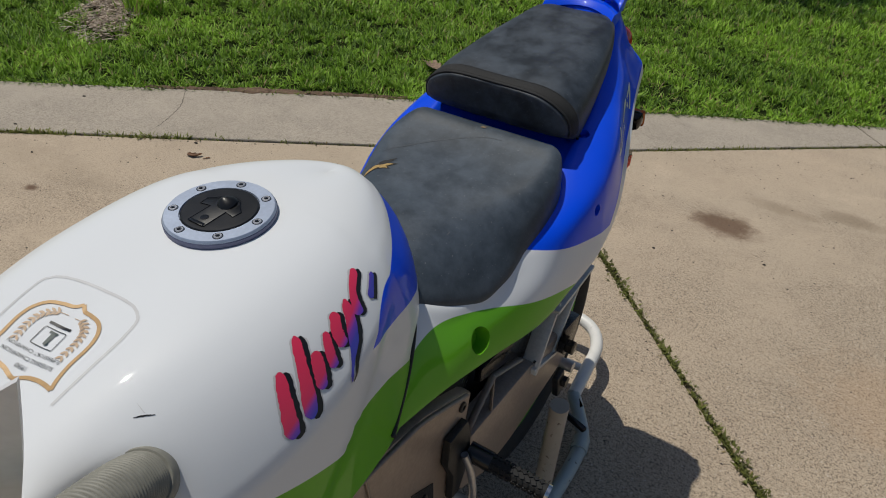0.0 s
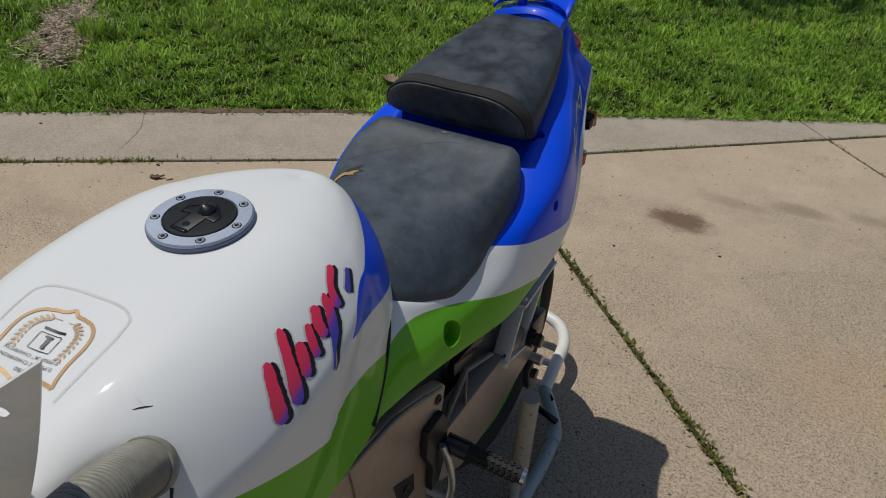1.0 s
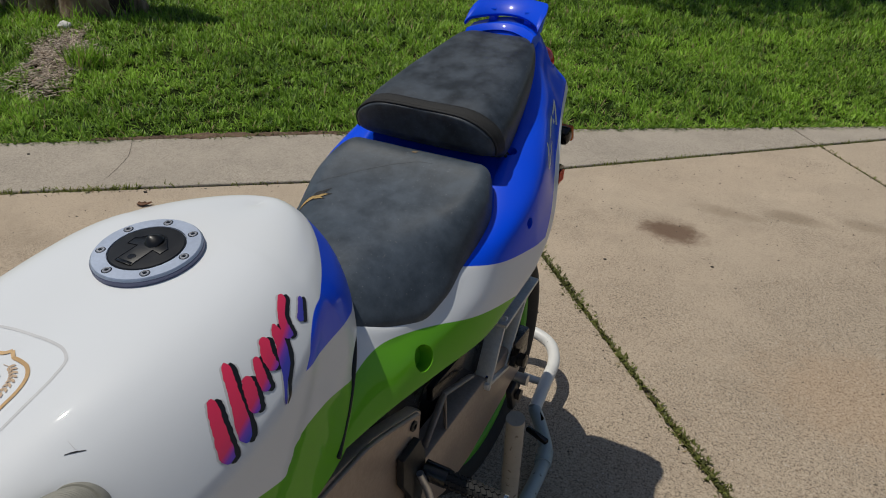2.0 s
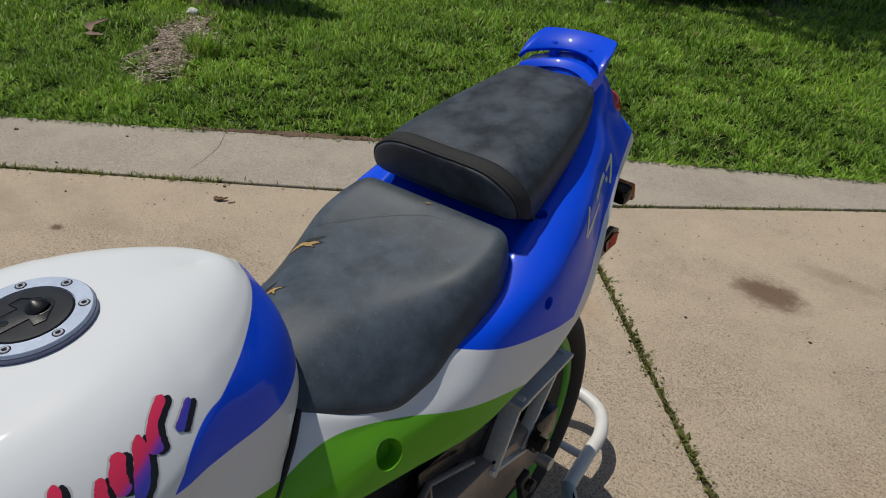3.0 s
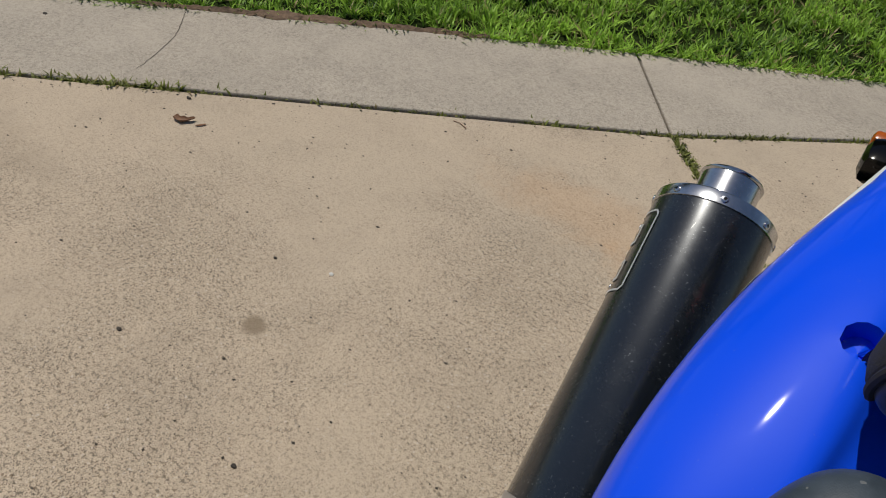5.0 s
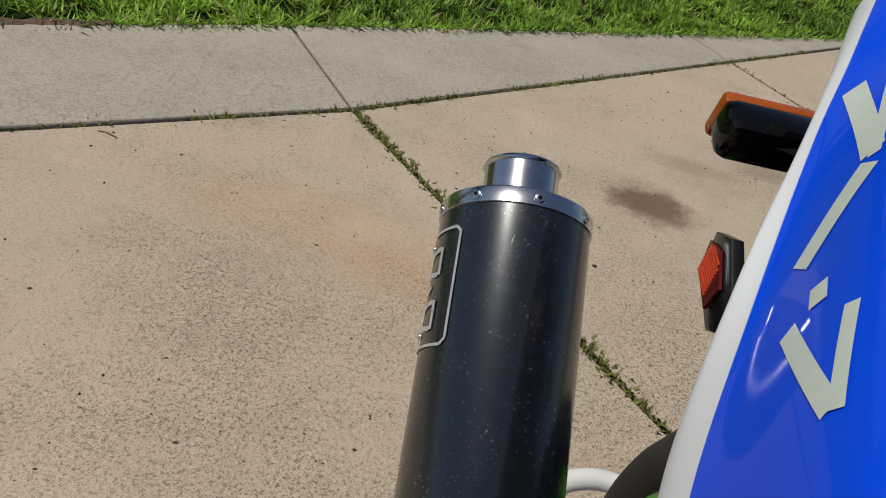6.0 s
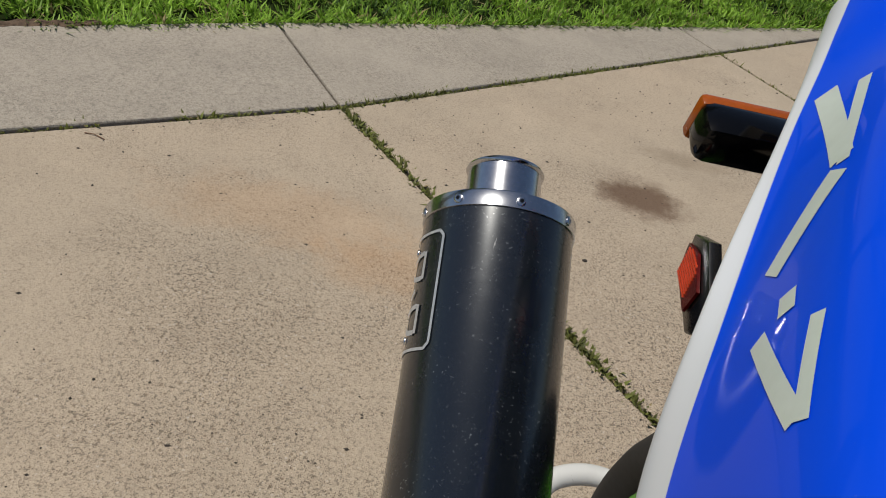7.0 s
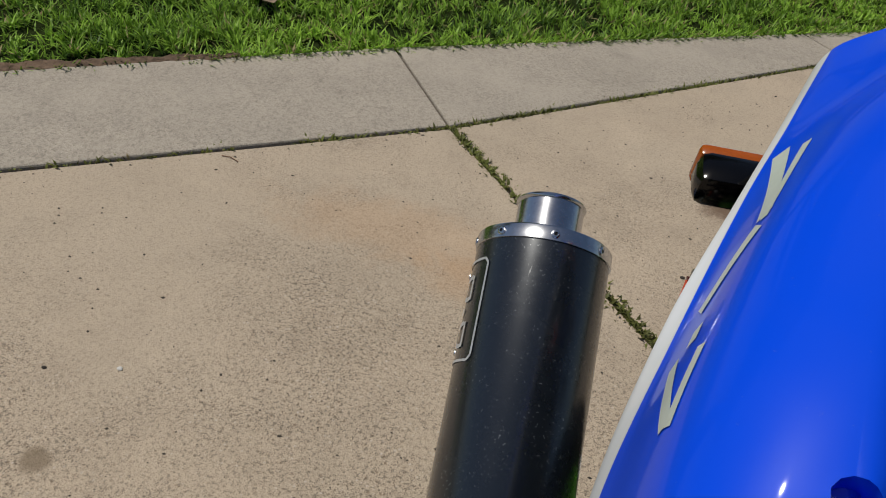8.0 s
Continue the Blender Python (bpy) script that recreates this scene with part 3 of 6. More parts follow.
rider_seat = part("rider_seat", seat_shell(), rider_vinyl, bike, "faded dark grey vinyl rider seat")

PILLION = [
    [(0, 0.9276, 0.5478), (0.0613, 0.928, 0.5449), (0.0964, 0.9184, 0.5478), (0.1052, 0.906, 0.5517), (0.0942, 0.8958, 0.555), (0.0394, 0.8937, 0.5586)],
    [(0, 0.9416, 0.545), (0.0716, 0.9393, 0.5427), (0.1107, 0.9236, 0.5479), (0.1214, 0.9042, 0.5543), (0.1114, 0.8892, 0.5594), (0.0495, 0.8846, 0.5641)],
    [(0, 0.9487, 0.5484), (0.074, 0.9464, 0.5462), (0.115, 0.9285, 0.552), (0.1282, 0.9041, 0.5601), (0.1167, 0.8854, 0.5665), (0.0496, 0.879, 0.5723)],
    [(0, 0.9541, 0.5721), (0.077, 0.9523, 0.5695), (0.1173, 0.9339, 0.5741), (0.1309, 0.9057, 0.5814), (0.1198, 0.8801, 0.5885), (0.0503, 0.8751, 0.5945)],
    [(0, 0.9609, 0.608), (0.0834, 0.9606, 0.6042), (0.1232, 0.9378, 0.6059), (0.1307, 0.9011, 0.6103), (0.1173, 0.8688, 0.6158), (0.0505, 0.866, 0.6209)],
    [(0, 0.9749, 0.6966), (0.0784, 0.9762, 0.6941), (0.1136, 0.9576, 0.6924), (0.1174, 0.9131, 0.6918), (0.1012, 0.8788, 0.6918), (0.0504, 0.8765, 0.693)],
    [(0, 0.9947, 0.7864), (0.0684, 0.9934, 0.786), (0.0957, 0.978, 0.7846), (0.0989, 0.9374, 0.7834), (0.0859, 0.9097, 0.7834), (0.0397, 0.9071, 0.7844)],
    [(0, 1.0058, 0.8402), (0.0567, 1.0054, 0.8409), (0.0781, 0.9941, 0.84), (0.0826, 0.9595, 0.839), (0.0714, 0.9317, 0.8388), (0.0301, 0.9287, 0.8397)],
    [(0, 1.0001, 0.8631), (0.0438, 1.0009, 0.8648), (0.0628, 0.9918, 0.8643), (0.0682, 0.9699, 0.8637), (0.0617, 0.9479, 0.8634), (0.0309, 0.9495, 0.8639)]]
pillion = part("pillion_seat", body(PILLION, 80, 36), pillion_vinyl, bike, "black vinyl pillion seat")

# the stitched strap across the pillion seat, just behind its front edge
pillion_skin = surface(pillion)
ARCH = [(-0.1289, 0.8895), (-0.1299, 0.9035), (-0.1167, 0.9285), (-0.0751, 0.9495), (0, 0.9555), (0.0751, 0.9495), (0.1167, 0.9285), (0.1299, 0.9035), (0.1289, 0.8895)]


def arch(y):
    return [(x, y + 0.32 * (0.9445 - z), z) for x, z in ARCH]


def radial(p):
    return Vector((p[0], -0.02, (p[2] - 0.86) * 1.6))


def strap_band(bm, y, width, lift, crown, n=60):
    way = catmull(np.array(arch(y)), n)
    rows = []
    for i in range(n):
        d = Vector(way[min(i + 1, n - 1)] - way[max(i - 1, 0)])
        out = radial(way[i]).normalized()
        across = out.cross(d).normalized()
        rows.append([bm.verts.new(lay(pillion_skin, Vector(way[i]) + across * width / 2 * s, lift + crown * (1 - s ** 4), out)[0]) for s in (-1, -0.85, -0.4, 0, 0.4, 0.85, 1)])
    for a, b in zip(rows, rows[1:]):
        for j in range(6):
            bm.faces.new((a[j], a[j + 1], b[j + 1], b[j]))
    return bm


band = part("strap", strap_band(bmesh.new(), 0.5620, 0.027, 0.0002, 0.0024), strap_web, pillion, "black stitched strap across the seat")
part("piping", tube([lay(pillion_skin, p, 0.0012, radial(p))[0] for p in catmull(np.array(arch(0.5478)), 60)], 0.0021, 8), rubber, band)
band_skin = surface(band)


def stitch_rows():
    bm = bmesh.new()
    for y in (0.5530, 0.5712):
        way = catmull(np.array(arch(y)), 160)
        for i in range(2, 156, 3):
            stroke(bm, band_skin, [way[i], way[i + 2]], (0.0008, 0.0008), 0.0004, radial(way[i]), 3)
    return bm


tagged(part("stitching", stitch_rows(), rubber, band, smooth=False), kind="stuff")

# Side covers and tail in one cowl; half sections of (x, z, y).
TAIL = [
    [(0, 0.7329, 0.2135), (0.0778, 0.7262, 0.2166), (0.0941, 0.771, 0.2104), (0.1177, 0.7554, 0.1752), (0.1453, 0.731, 0.1203), (0.1699, 0.7096, 0.0624), (0.1612, 0.7035, 0.0775)],
    [(0, 0.742, 0.2748), (0.0963, 0.7132, 0.2813), (0.1241, 0.7434, 0.2793), (0.1339, 0.7282, 0.2541), (0.1504, 0.7044, 0.2218), (0.1635, 0.6768, 0.1881), (0.1532, 0.6721, 0.1998)],
    [(0, 0.743, 0.3477), (0.1141, 0.7237, 0.3516), (0.1383, 0.7505, 0.3473), (0.1499, 0.7298, 0.335), (0.1642, 0.6977, 0.3175), (0.1705, 0.6553, 0.3076), (0.1571, 0.6489, 0.3149)],
    [(0, 0.7573, 0.4162), (0.1236, 0.7544, 0.4171), (0.1396, 0.7778, 0.4098), (0.1646, 0.7577, 0.4074), (0.1872, 0.7192, 0.4081), (0.1909, 0.6561, 0.415), (0.1824, 0.6512, 0.4227)],
    [(0, 0.7875, 0.4913), (0.1194, 0.796, 0.4904), (0.1415, 0.8057, 0.4807), (0.186, 0.7949, 0.4866), (0.1987, 0.739, 0.494), (0.1999, 0.6761, 0.4951), (0.1904, 0.6712, 0.504)],
    [(0, 0.8339, 0.5699), (0.1068, 0.8394, 0.5668), (0.1354, 0.8521, 0.5642), (0.1924, 0.8271, 0.5621), (0.2035, 0.7563, 0.5786), (0.2065, 0.7017, 0.5912), (0.1909, 0.6988, 0.586)],
    [(0, 0.8649, 0.6516), (0.0971, 0.8707, 0.6453), (0.1329, 0.8888, 0.645), (0.1826, 0.8606, 0.6548), (0.198, 0.775, 0.672), (0.202, 0.732, 0.69), (0.188, 0.725, 0.685)],
    [(0, 0.9069, 0.74), (0.085, 0.9052, 0.7383), (0.1137, 0.9128, 0.7385), (0.157, 0.8875, 0.749), (0.1742, 0.819, 0.76), (0.1842, 0.8, 0.768), (0.1682, 0.795, 0.762)],
    [(0, 0.9566, 0.8184), (0.0667, 0.9583, 0.8184), (0.0925, 0.9504, 0.8167), (0.1275, 0.9147, 0.8226), (0.1523, 0.86, 0.832), (0.1588, 0.845, 0.838), (0.1438, 0.84, 0.832)],
    [(0, 0.9875, 0.8558), (0.0557, 0.9896, 0.8564), (0.079, 0.9754, 0.859), (0.1029, 0.9317, 0.8676), (0.1365, 0.884, 0.878), (0.143, 0.866, 0.882), (0.127, 0.862, 0.876)],
    [(0, 1.012, 0.88), (0.0505, 1.0105, 0.873), (0.0715, 0.9907, 0.8852), (0.0945, 0.9431, 0.8974), (0.1265, 0.902, 0.905), (0.134, 0.876, 0.91), (0.118, 0.872, 0.903)],
    [(0, 1.004, 0.922), (0.0455, 1.0015, 0.9215), (0.0639, 0.9784, 0.9225), (0.0865, 0.9426, 0.9283), (0.118, 0.915, 0.935), (0.123, 0.888, 0.942), (0.106, 0.885, 0.93)]]


def cowl_shell():
    half = np.array([[(x, y, z) for x, z, y in row] for row in TAIL])
    nv, nu = 60, 170
    fine = np.array([catmull(r, nv) for r in half])
    fine = np.array([catmull(fine[:, j], nu) for j in range(nv)]).transpose(1, 0, 2)
    rings = []
    for r in fine:
        left = r.copy()
        left[:, 0] *= -1
        # the cowl sits closer in on the left at its tail
        r[:, 0] -= 0.017 * np.clip((r[:, 0] - 0.07) / 0.08, 0, 1) * np.clip((r[:, 1] - 0.58) / 0.2, 0, 1)
        rings.append([tuple(p) for p in left[::-1]] + [tuple(p) for p in r[1:]])
    bm = skin(bmesh.new(), rings, False, False)
    bm.verts.ensure_lookup_table()
    n = len(rings[0])
    bm.faces.new([bm.verts[(nu - 1) * n + j] for j in range(n)])
    bm.normal_update()
    for sgn in (1, -1):
        punch(bm, (sgn * (0.136 - 0.004 * (sgn > 0)), 0.612 + 0.010 * (sgn > 0), 0.884 - 0.012 * (sgn > 0)), 0.0095, 0.012)
        if sgn > 0:
            punch(bm, (sgn * 0.198, 0.553, 0.792), 0.0095, 0.013)
        punch(bm, (sgn * 0.137, 0.284, 0.686), 0.0195, 0.022)
    return bm


cowl = part("tail_cowl", cowl_shell(), cowl_coat, bike, "blue, white and green tail cowl with bolt recesses", sharp=60)
for sgn in (1, -1):
    for at, way in (((0.126, 0.610, 0.874), (1, 0, 0.6)), ((0.187, 0.551, 0.788), (1, 0, 0.4)))[:2 if sgn > 0 else 1]:
        bolt = lathe([(0, 0.0), (0, 0.006), (0.003, 0.006), (0.003, 0.0)], (sgn * at[0], at[1], at[2]), (sgn * way[0], way[1], way[2]), 12)
        part("panel_bolt", bolt, black_plastic, cowl)


def wing():
    """The crescent spoiler over the tail, with ends that sweep forward and turn down to the cowl."""
    rings = []
    for a in np.linspace(-1, 1, 41):
        q = math.sin(a * math.pi / 2)
        x, e = 0.0745 * q, max(0.0, abs(q) - 0.86) / 0.14
        yf, zf = 0.892 - 0.045 * q * q, 1.037 - 0.008 * q * q - 0.008 * e * e
        yr, zr = 0.927 - 0.016 * q * q - 0.026 * e * e, 1.059 - 0.003 * q * q - 0.012 * e * e
        ym, zm = (yf + yr) / 2, (zf + zr) / 2
        prof = [(yf, zf - 0.005), (yf - 0.0015, zf - 0.002), (yf + 0.001, zf + 0.001), (ym, zm + 0.004), (yr - 0.003, zr + 0.001), (yr, zr - 0.002), (yr - 0.003, zr - 0.005), (ym, zm - 0.004 - 0.012 * e), (yf + 0.003, zf - 0.007)]
        rings.append([(x, y, z) for y, z in prof])
    return skin(bmesh.new(), rings, True, True)


def deck_lip():
    """The raised rear edge of the deck under the spoiler."""
    rings = []
    for a in np.linspace(-1, 1, 33):
        q = math.sin(a * math.pi / 2)
        x, y, z = 0.068 * q, 0.882 - 0.036 * q * q, 1.0215 - 0.011 * q * q
        rings.append([(x, y - 0.014, z - 0.012), (x, y - 0.004, z - 0.002), (x, y, z), (x, y + 0.006, z - 0.001), (x, y + 0.030, z + 0.004), (x, y + 0.036, z - 0.03), (x, y, z - 0.03)])
    return skin(bmesh.new(), rings, True, True)


part("deck_lip", deck_lip(), blue_paint, cowl)
spoiler = part("spoiler", wing(), blue_paint, bike, "glossy blue arched tail spoiler")
for x in (-0.036, 0.036):
    part("spoiler_post", box((0.015, 0.020, 0.034), (x, 0.897, 1.026), None, 0.004), blue_paint, spoiler)
    part("panel_seam", tube([(x * 1.55, 0.862, 1.0085), (x * 1.5, 0.874, 1.0125), (x * 1.42, 0.888, 1.0085)], 0.0008, 6), rubber, cowl)

lens = body([(0.910, [(0, 0.978), (.060, 0.976), (.080, 0.966), (.088, 0.942), (.07, 0.929)]), (0.937, [(0, 0.976), (.060, 0.974), (.080, 0.965), (.086, 0.943), (.07, 0.931)]),
             (0.948, [(0, 0.967), (.04, 0.965), (.055, 0.957), (.058, 0.947), (.05, 0.937)])], 8, 12)
part("tail_light", lens, red_lens, bike, "red tail light lens")


def indicator(sgn):
    c = Vector((0.106, 0.903, 0.814)) if sgn > 0 else Vector((-0.140, 0.922, 0.811))
    turn = Euler((radians(14), 0, sgn * radians(-4))).to_matrix()
    ob = part("turn_signal", box((0.070, 0.032, 0.031), c, turn, 0.009), gloss_black, bike, "black turn signal with an amber lens")
    part("lens", box((0.0708, 0.012, 0.0322), c + Vector((0, 0.0175, 0.0012)), turn, 0.004), amber, ob, "amber lens")
    part("stalk", tube([(sgn * 0.07, 0.875, 0.822), c - Vector((sgn * 0.02, 0.012, -0.004))], 0.010, 12), rubber, ob)


indicator(1)
indicator(-1)


def reflector(sgn):
    inset = 0.016 if sgn > 0 else 0.0
    m = Matrix(((0, 0, sgn, sgn * (0.152 - inset)), (1, 0, 0, 0), (0, 1, 0, 0), (0, 0, 0, 1)))
    out = [(0.8111, 0.7580), (0.8540, 0.7736), (0.8790, 0.7611), (0.8720, 0.7330), (0.8244, 0.7252), (0.8057, 0.7393)]
    ob = part("side_reflector", prism(out, 0.008, m, bevel=0.002), black_plastic, bike, "red side reflector in a black holder")
    inn = [(0.8291, 0.7533), (0.8540, 0.7635), (0.8735, 0.7572), (0.8681, 0.7369), (0.8345, 0.7330)]
    m2 = m.copy()
    m2.translation = (sgn * (0.1605 - inset), 0, 0)
    face = prism(inn, 0.002, m2)
    part("reflex_face", face, dark_red, ob, "bright red prismatic face")
    # bright prism cells only where sun catches the face, its glow put into colour
    bm = bmesh.new()
    for i in range(18):
        for j in range(12):
            y, z = 0.8405 + i * 0.0027, 0.738 + j * 0.0027
            if z < 0.7535 + (y - 0.8295) * 0.38 and 0.8405 < y < 0.8695 and z < 0.7625 - max(0, y - 0.8525) * 0.3:
                box((0.001, 0.0017, 0.0017), (sgn * (0.1628 - inset), y, z), Euler((0.785, 0, 0)).to_matrix(), bm=bm)
    tagged(part("sunlit_lattice", bm, sunlit_red, ob, smooth=False), kind="stuff")
    part("holder_arm", tube([(sgn * (0.152 - inset), 0.8375, 0.746), (sgn * 0.11, 0.83, 0.79)], 0.008, 10), black_plastic, ob)


reflector(1)
reflector(-1)

# filler cap
CAP, CAP_UP = Vector((0, 0.002, 0.9545)), Vector((0, -0.10, 1)).normalized()
cap_at = Matrix.Translation(CAP) @ Matrix.Rotation(math.atan(0.10), 4, "X")
cap = part("filler_cap", lathe([(0, 0.0), (0, 0.0530), (0.004, 0.0542), (0.0065, 0.0539), (0.008, 0.0524), (0.008, 0.0385), (0.0062, 0.038), (0.0062, 0.0)], CAP, CAP_UP, 72), anodised, bike, "blue-grey ring filler cap")
part("ring_skirt", lathe([(-0.006, 0.0544), (0.0045, 0.0548), (0.0052, 0.0541), (-0.006, 0.0538)], CAP, CAP_UP, 72), ring_edge, cap)
lid = part("cap_lid", lathe([(0.006, 0.0379), (0.0070, 0.0376), (0.0084, 0.0362), (0.0088, 0.03), (0.0088, 0.0)], CAP, CAP_UP, 64), cap_plastic, cap, "worn black lid")
ARROW = [(-0.0105, -0.034), (0.0105, -0.034), (0.0105, -0.006), (0.022, -0.008), (0.023, 0.002), (0.018, 0.006), (0.010, 0.014), (-0.010, 0.014), (-0.018, 0.006), (-0.023, 0.002), (-0.022, -0.008), (-0.0105, -0.006)]
flap = part("key_flap", prism(ARROW, 0.0008, cap_at @ Matrix.Translation((0, 0.004, 0.0084)), bevel=0.0003), cap_plastic, lid)
part("flap_gap", tube([cap_at @ Vector((a, b + 0.004, 0.0090)) for a, b in ARROW], 0.0006, 6, closed=True), gloss_black, flap)
part("flap_knob", lathe([(0, 0.0112), (0.0015, 0.0104), (0.0045, 0.0074), (0.0072, 0.0042), (0.0086, 0.0014), (0.0088, 0.0)], cap_at @ Vector((0, 0.009, 0.0085)), (-0.25, -0.30, 1), 28), cap_plastic, lid)
part("hinge_boss", lathe([(0, 0.0125), (0.0004, 0.0123), (0.0006, 0.0117), (0.0004, 0.0)], cap_at @ Vector((0, 0.011, 0.0088)), CAP_UP, 28), cap_plastic, lid)
part("finger_notch", box((0.019, 0.005, 0.0016), cap_at @ Vector((0, -0.0285, 0.0092)), None, 0.001), black_plastic, lid)
part("notch_button", lathe([(0, 0.0042), (0.0003, 0.0040), (0.0004, 0.003), (0.0004, 0)], cap_at @ Vector((0, -0.019, 0.0093)), CAP_UP, 18), black_plastic, lid)
for i in range(7):
    a = radians(6 + i * 360 / 7)
    p = cap_at @ Vector((0.0454 * math.cos(a), 0.0454 * math.sin(a), 0.0075))
    b = part("cap_bolt", lathe([(0, 0.0042), (0.0009, 0.0042), (0.0014, 0.0036), (0.0014, 0.0025), (0.0002, 0.0023), (0.0002, 0.0)], p, CAP_UP, 16), alloy, cap)
    part("bolt_recess", lathe([(0.0002, 0.0050), (0.0008, 0.0050), (0.0008, 0.0042), (0.0002, 0.0042)], p, CAP_UP, 18), black_plastic, b)
    part("socket", lathe([(0.0003, 0.0023), (0.0006, 0.0023), (0.0006, 0.0)], p, CAP_UP, 6), black_plastic, b)


# intake hoses
def hose(sgn):
    way = catmull(np.array([(0.128, -0.1948, 0.8519), (0.1433, -0.2201, 0.8831), (0.1604, -0.2522, 0.9069), (0.1779, -0.2931, 0.9265), (0.1919, -0.3528, 0.9351), (0.1997, -0.425, 0.924)]), 480)
    rad = [0.0205 + 0.0024 * abs(math.cos(i * math.pi / 8)) ** 0.7 for i in range(480)]
    bm = tube([(sgn * p[0], p[1], p[2]) for p in way], rad, 36)
    ob = part("intake_hose", bm, hose_rubber, bike, "grey ribbed intake hose", sharp=80)
    d = Vector((sgn * (way[102][0] - way[73][0]), way[102][1] - way[73][1], way[102][2] - way[73][2]))
    o = Vector((sgn * way[76][0], way[76][1], way[76][2]))
    part("hose_collar", lathe([(-0.012, 0.0232), (-0.012, 0.0250), (-0.004, 0.0254), (0.001, 0.0252), (0.002, 0.0244), (0.002, 0.0225)], o, d, 40), hose_rubber, ob)
    part("hose_clip", tube([o + Vector((sgn * 0.024, 0.005, -0.012)), o + Vector((sgn * 0.028, 0.0, -0.017)), o + Vector((sgn * 0.024, -0.007, -0.017))], 0.0016, 8), dark_chrome, ob)


hose(1)
hose(-1)


def inner_panel(sgn):
    """The thin inner fairing panel beside the tank's front, with a screw hole."""
    bm = bmesh.new()
    pts, n = {}, 60
    corner = [Vector((0.1985, -0.2946, 1.0682)), Vector((0.0252, -0.3037, 0.9212)), Vector((0.0917, -0.2761, 0.8758)), Vector((0.0126, -0.308, 0.8115))]
    hole = Vector((0.1527, -0.3022, 1.0151))
    for i in range(n + 1):
        for j in range(n + 1):
            u, v = i / n, j / n
            p = corner[0].lerp(corner[1], u).lerp(corner[2].lerp(corner[3], u), v)
            p.y -= 0.012 * math.sin(u * 3.1)
            p.x += 0.004 * math.sin(v * 3.1) * (1 - u)
            d = p - hole
            if d.length < 0.0075:
                p = hole + d.normalized() * max(d.length, 0.0058)
            pts[i, j] = bm.verts.new((sgn * p.x, p.y, p.z))
    for i in range(n):
        for j in range(n):
            q = [pts[i, j], pts[i + 1, j], pts[i + 1, j + 1], pts[i, j + 1]]
            if min((Vector((sgn * v.co.x, v.co.y, v.co.z)) - hole).length for v in q) > 0.0057 and sum(((Vector((sgn * v.co.x, v.co.y, v.co.z)) - hole).length < 0.0062) for v in q) < 4:
                bm.faces.new(q)
    bmesh.ops.delete(bm, geom=[v for v in bm.verts if not v.link_faces], context="VERTS")
    bm.normal_update()
    bmesh.ops.solidify(bm, geom=bm.faces[:], thickness=0.003)
    ob = part("inner_panel", bm, inner_plastic, bike, "grey-white inner fairing panel with a screw hole")


inner_panel(1)
inner_panel(-1)

# black tubes standing in for the shaded gaps between tank, seat and side covers
for sgn in (1, -1):
    part("gap_shade_line", tube([(sgn * x, y, z) for x, y, z in ((0.0999, 0.2016, 0.7814), (0.1237, 0.1694, 0.7641), (0.148, 0.1232, 0.7386), (0.1734, 0.0602, 0.7086))], 0.0036, 8, 40), rubber, bike)

# silencer on the right
CAN_AXIS = Vector((-0.0866, 0.8303, 0.5505))
CAN_MID = Vector((-0.2592, 0.887, 0.5836))
can = part("silencer", lathe([(-0.4122, 0.0573), (-0.4007, 0.0624), (0.1191, 0.0627)], CAN_MID, CAN_AXIS, 72), can_black, bike, "black round silencer can with pale dust and scratches")
part("end_ring", lathe([(0.1179, 0.0632), (0.1183, 0.0641), (0.1303, 0.0641), (0.1317, 0.0633), (0.1317, 0.0573), (0.1294, 0.0343), (0.1294, 0)], CAN_MID, CAN_AXIS, 72), chrome, can, "brushed steel end ring")
out = part("outlet", lathe([(0.1282, 0.0321), (0.1712, 0.0321), (0.1723, 0.0334), (0.174, 0.0341), (0.1758, 0.0334), (0.1763, 0.0315), (0.1752, 0.03), (0.1717, 0.0295), (0.1328, 0.0295), (0.1328, 0)], CAN_MID, CAN_AXIS, 64), chrome, can, "polished outlet pipe with a rolled lip")
part("bore", lathe([(0.1357, 0.0285), (0.1735, 0.0285), (0.1735, 0.0282), (0.1363, 0.0282), (0.1363, 0)], CAN_MID, CAN_AXIS, 40), dark_chrome, out)
ca, cs = CAN_AXIS.normalized(), Vector((0, 0, 1)).cross(CAN_AXIS).normalized()
cu = ca.cross(cs)
for i in range(8):
    a = radians(94 + i * 45)
    n = cs * math.cos(a) + cu * math.sin(a)
    rv = part("rivet", lathe([(-0.001, 0.0042), (0.0008, 0.0040), (0.0014, 0.0030), (0.0014, 0.0018), (0.0005, 0.0016), (0.0005, 0.0)], CAN_MID + ca * 0.1242 + n * 0.0641, n, 14), chrome, can)
    part("rivet_bore", lathe([(0.0004, 0.0015), (0.0008, 0.0015), (0.0008, 0)], CAN_MID + ca * 0.1242 + n * 0.0641, n, 8), black_plastic, rv)
part("link_pipe", tube([CAN_MID - ca * 0.39, CAN_MID - ca * 0.49, Vector((-0.16, 0.34, 0.36)), Vector((-0.10, 0.15, 0.28)), Vector((-0.05, -0.1, 0.25))], [0.055, 0.026, 0.024, 0.024, 0.024], 20, 40), dark_chrome, can)
part("hanger_strap", lathe([(-0.10, 0.0632), (-0.10, 0.0646), (-0.075, 0.0646), (-0.075, 0.0632)], CAN_MID - ca * 0.14, CAN_AXIS, 48), alloy, can)
part("hanger", box((0.08, 0.02, 0.006), (-0.17, 0.60, 0.66), None, 0.002), alloy, can)

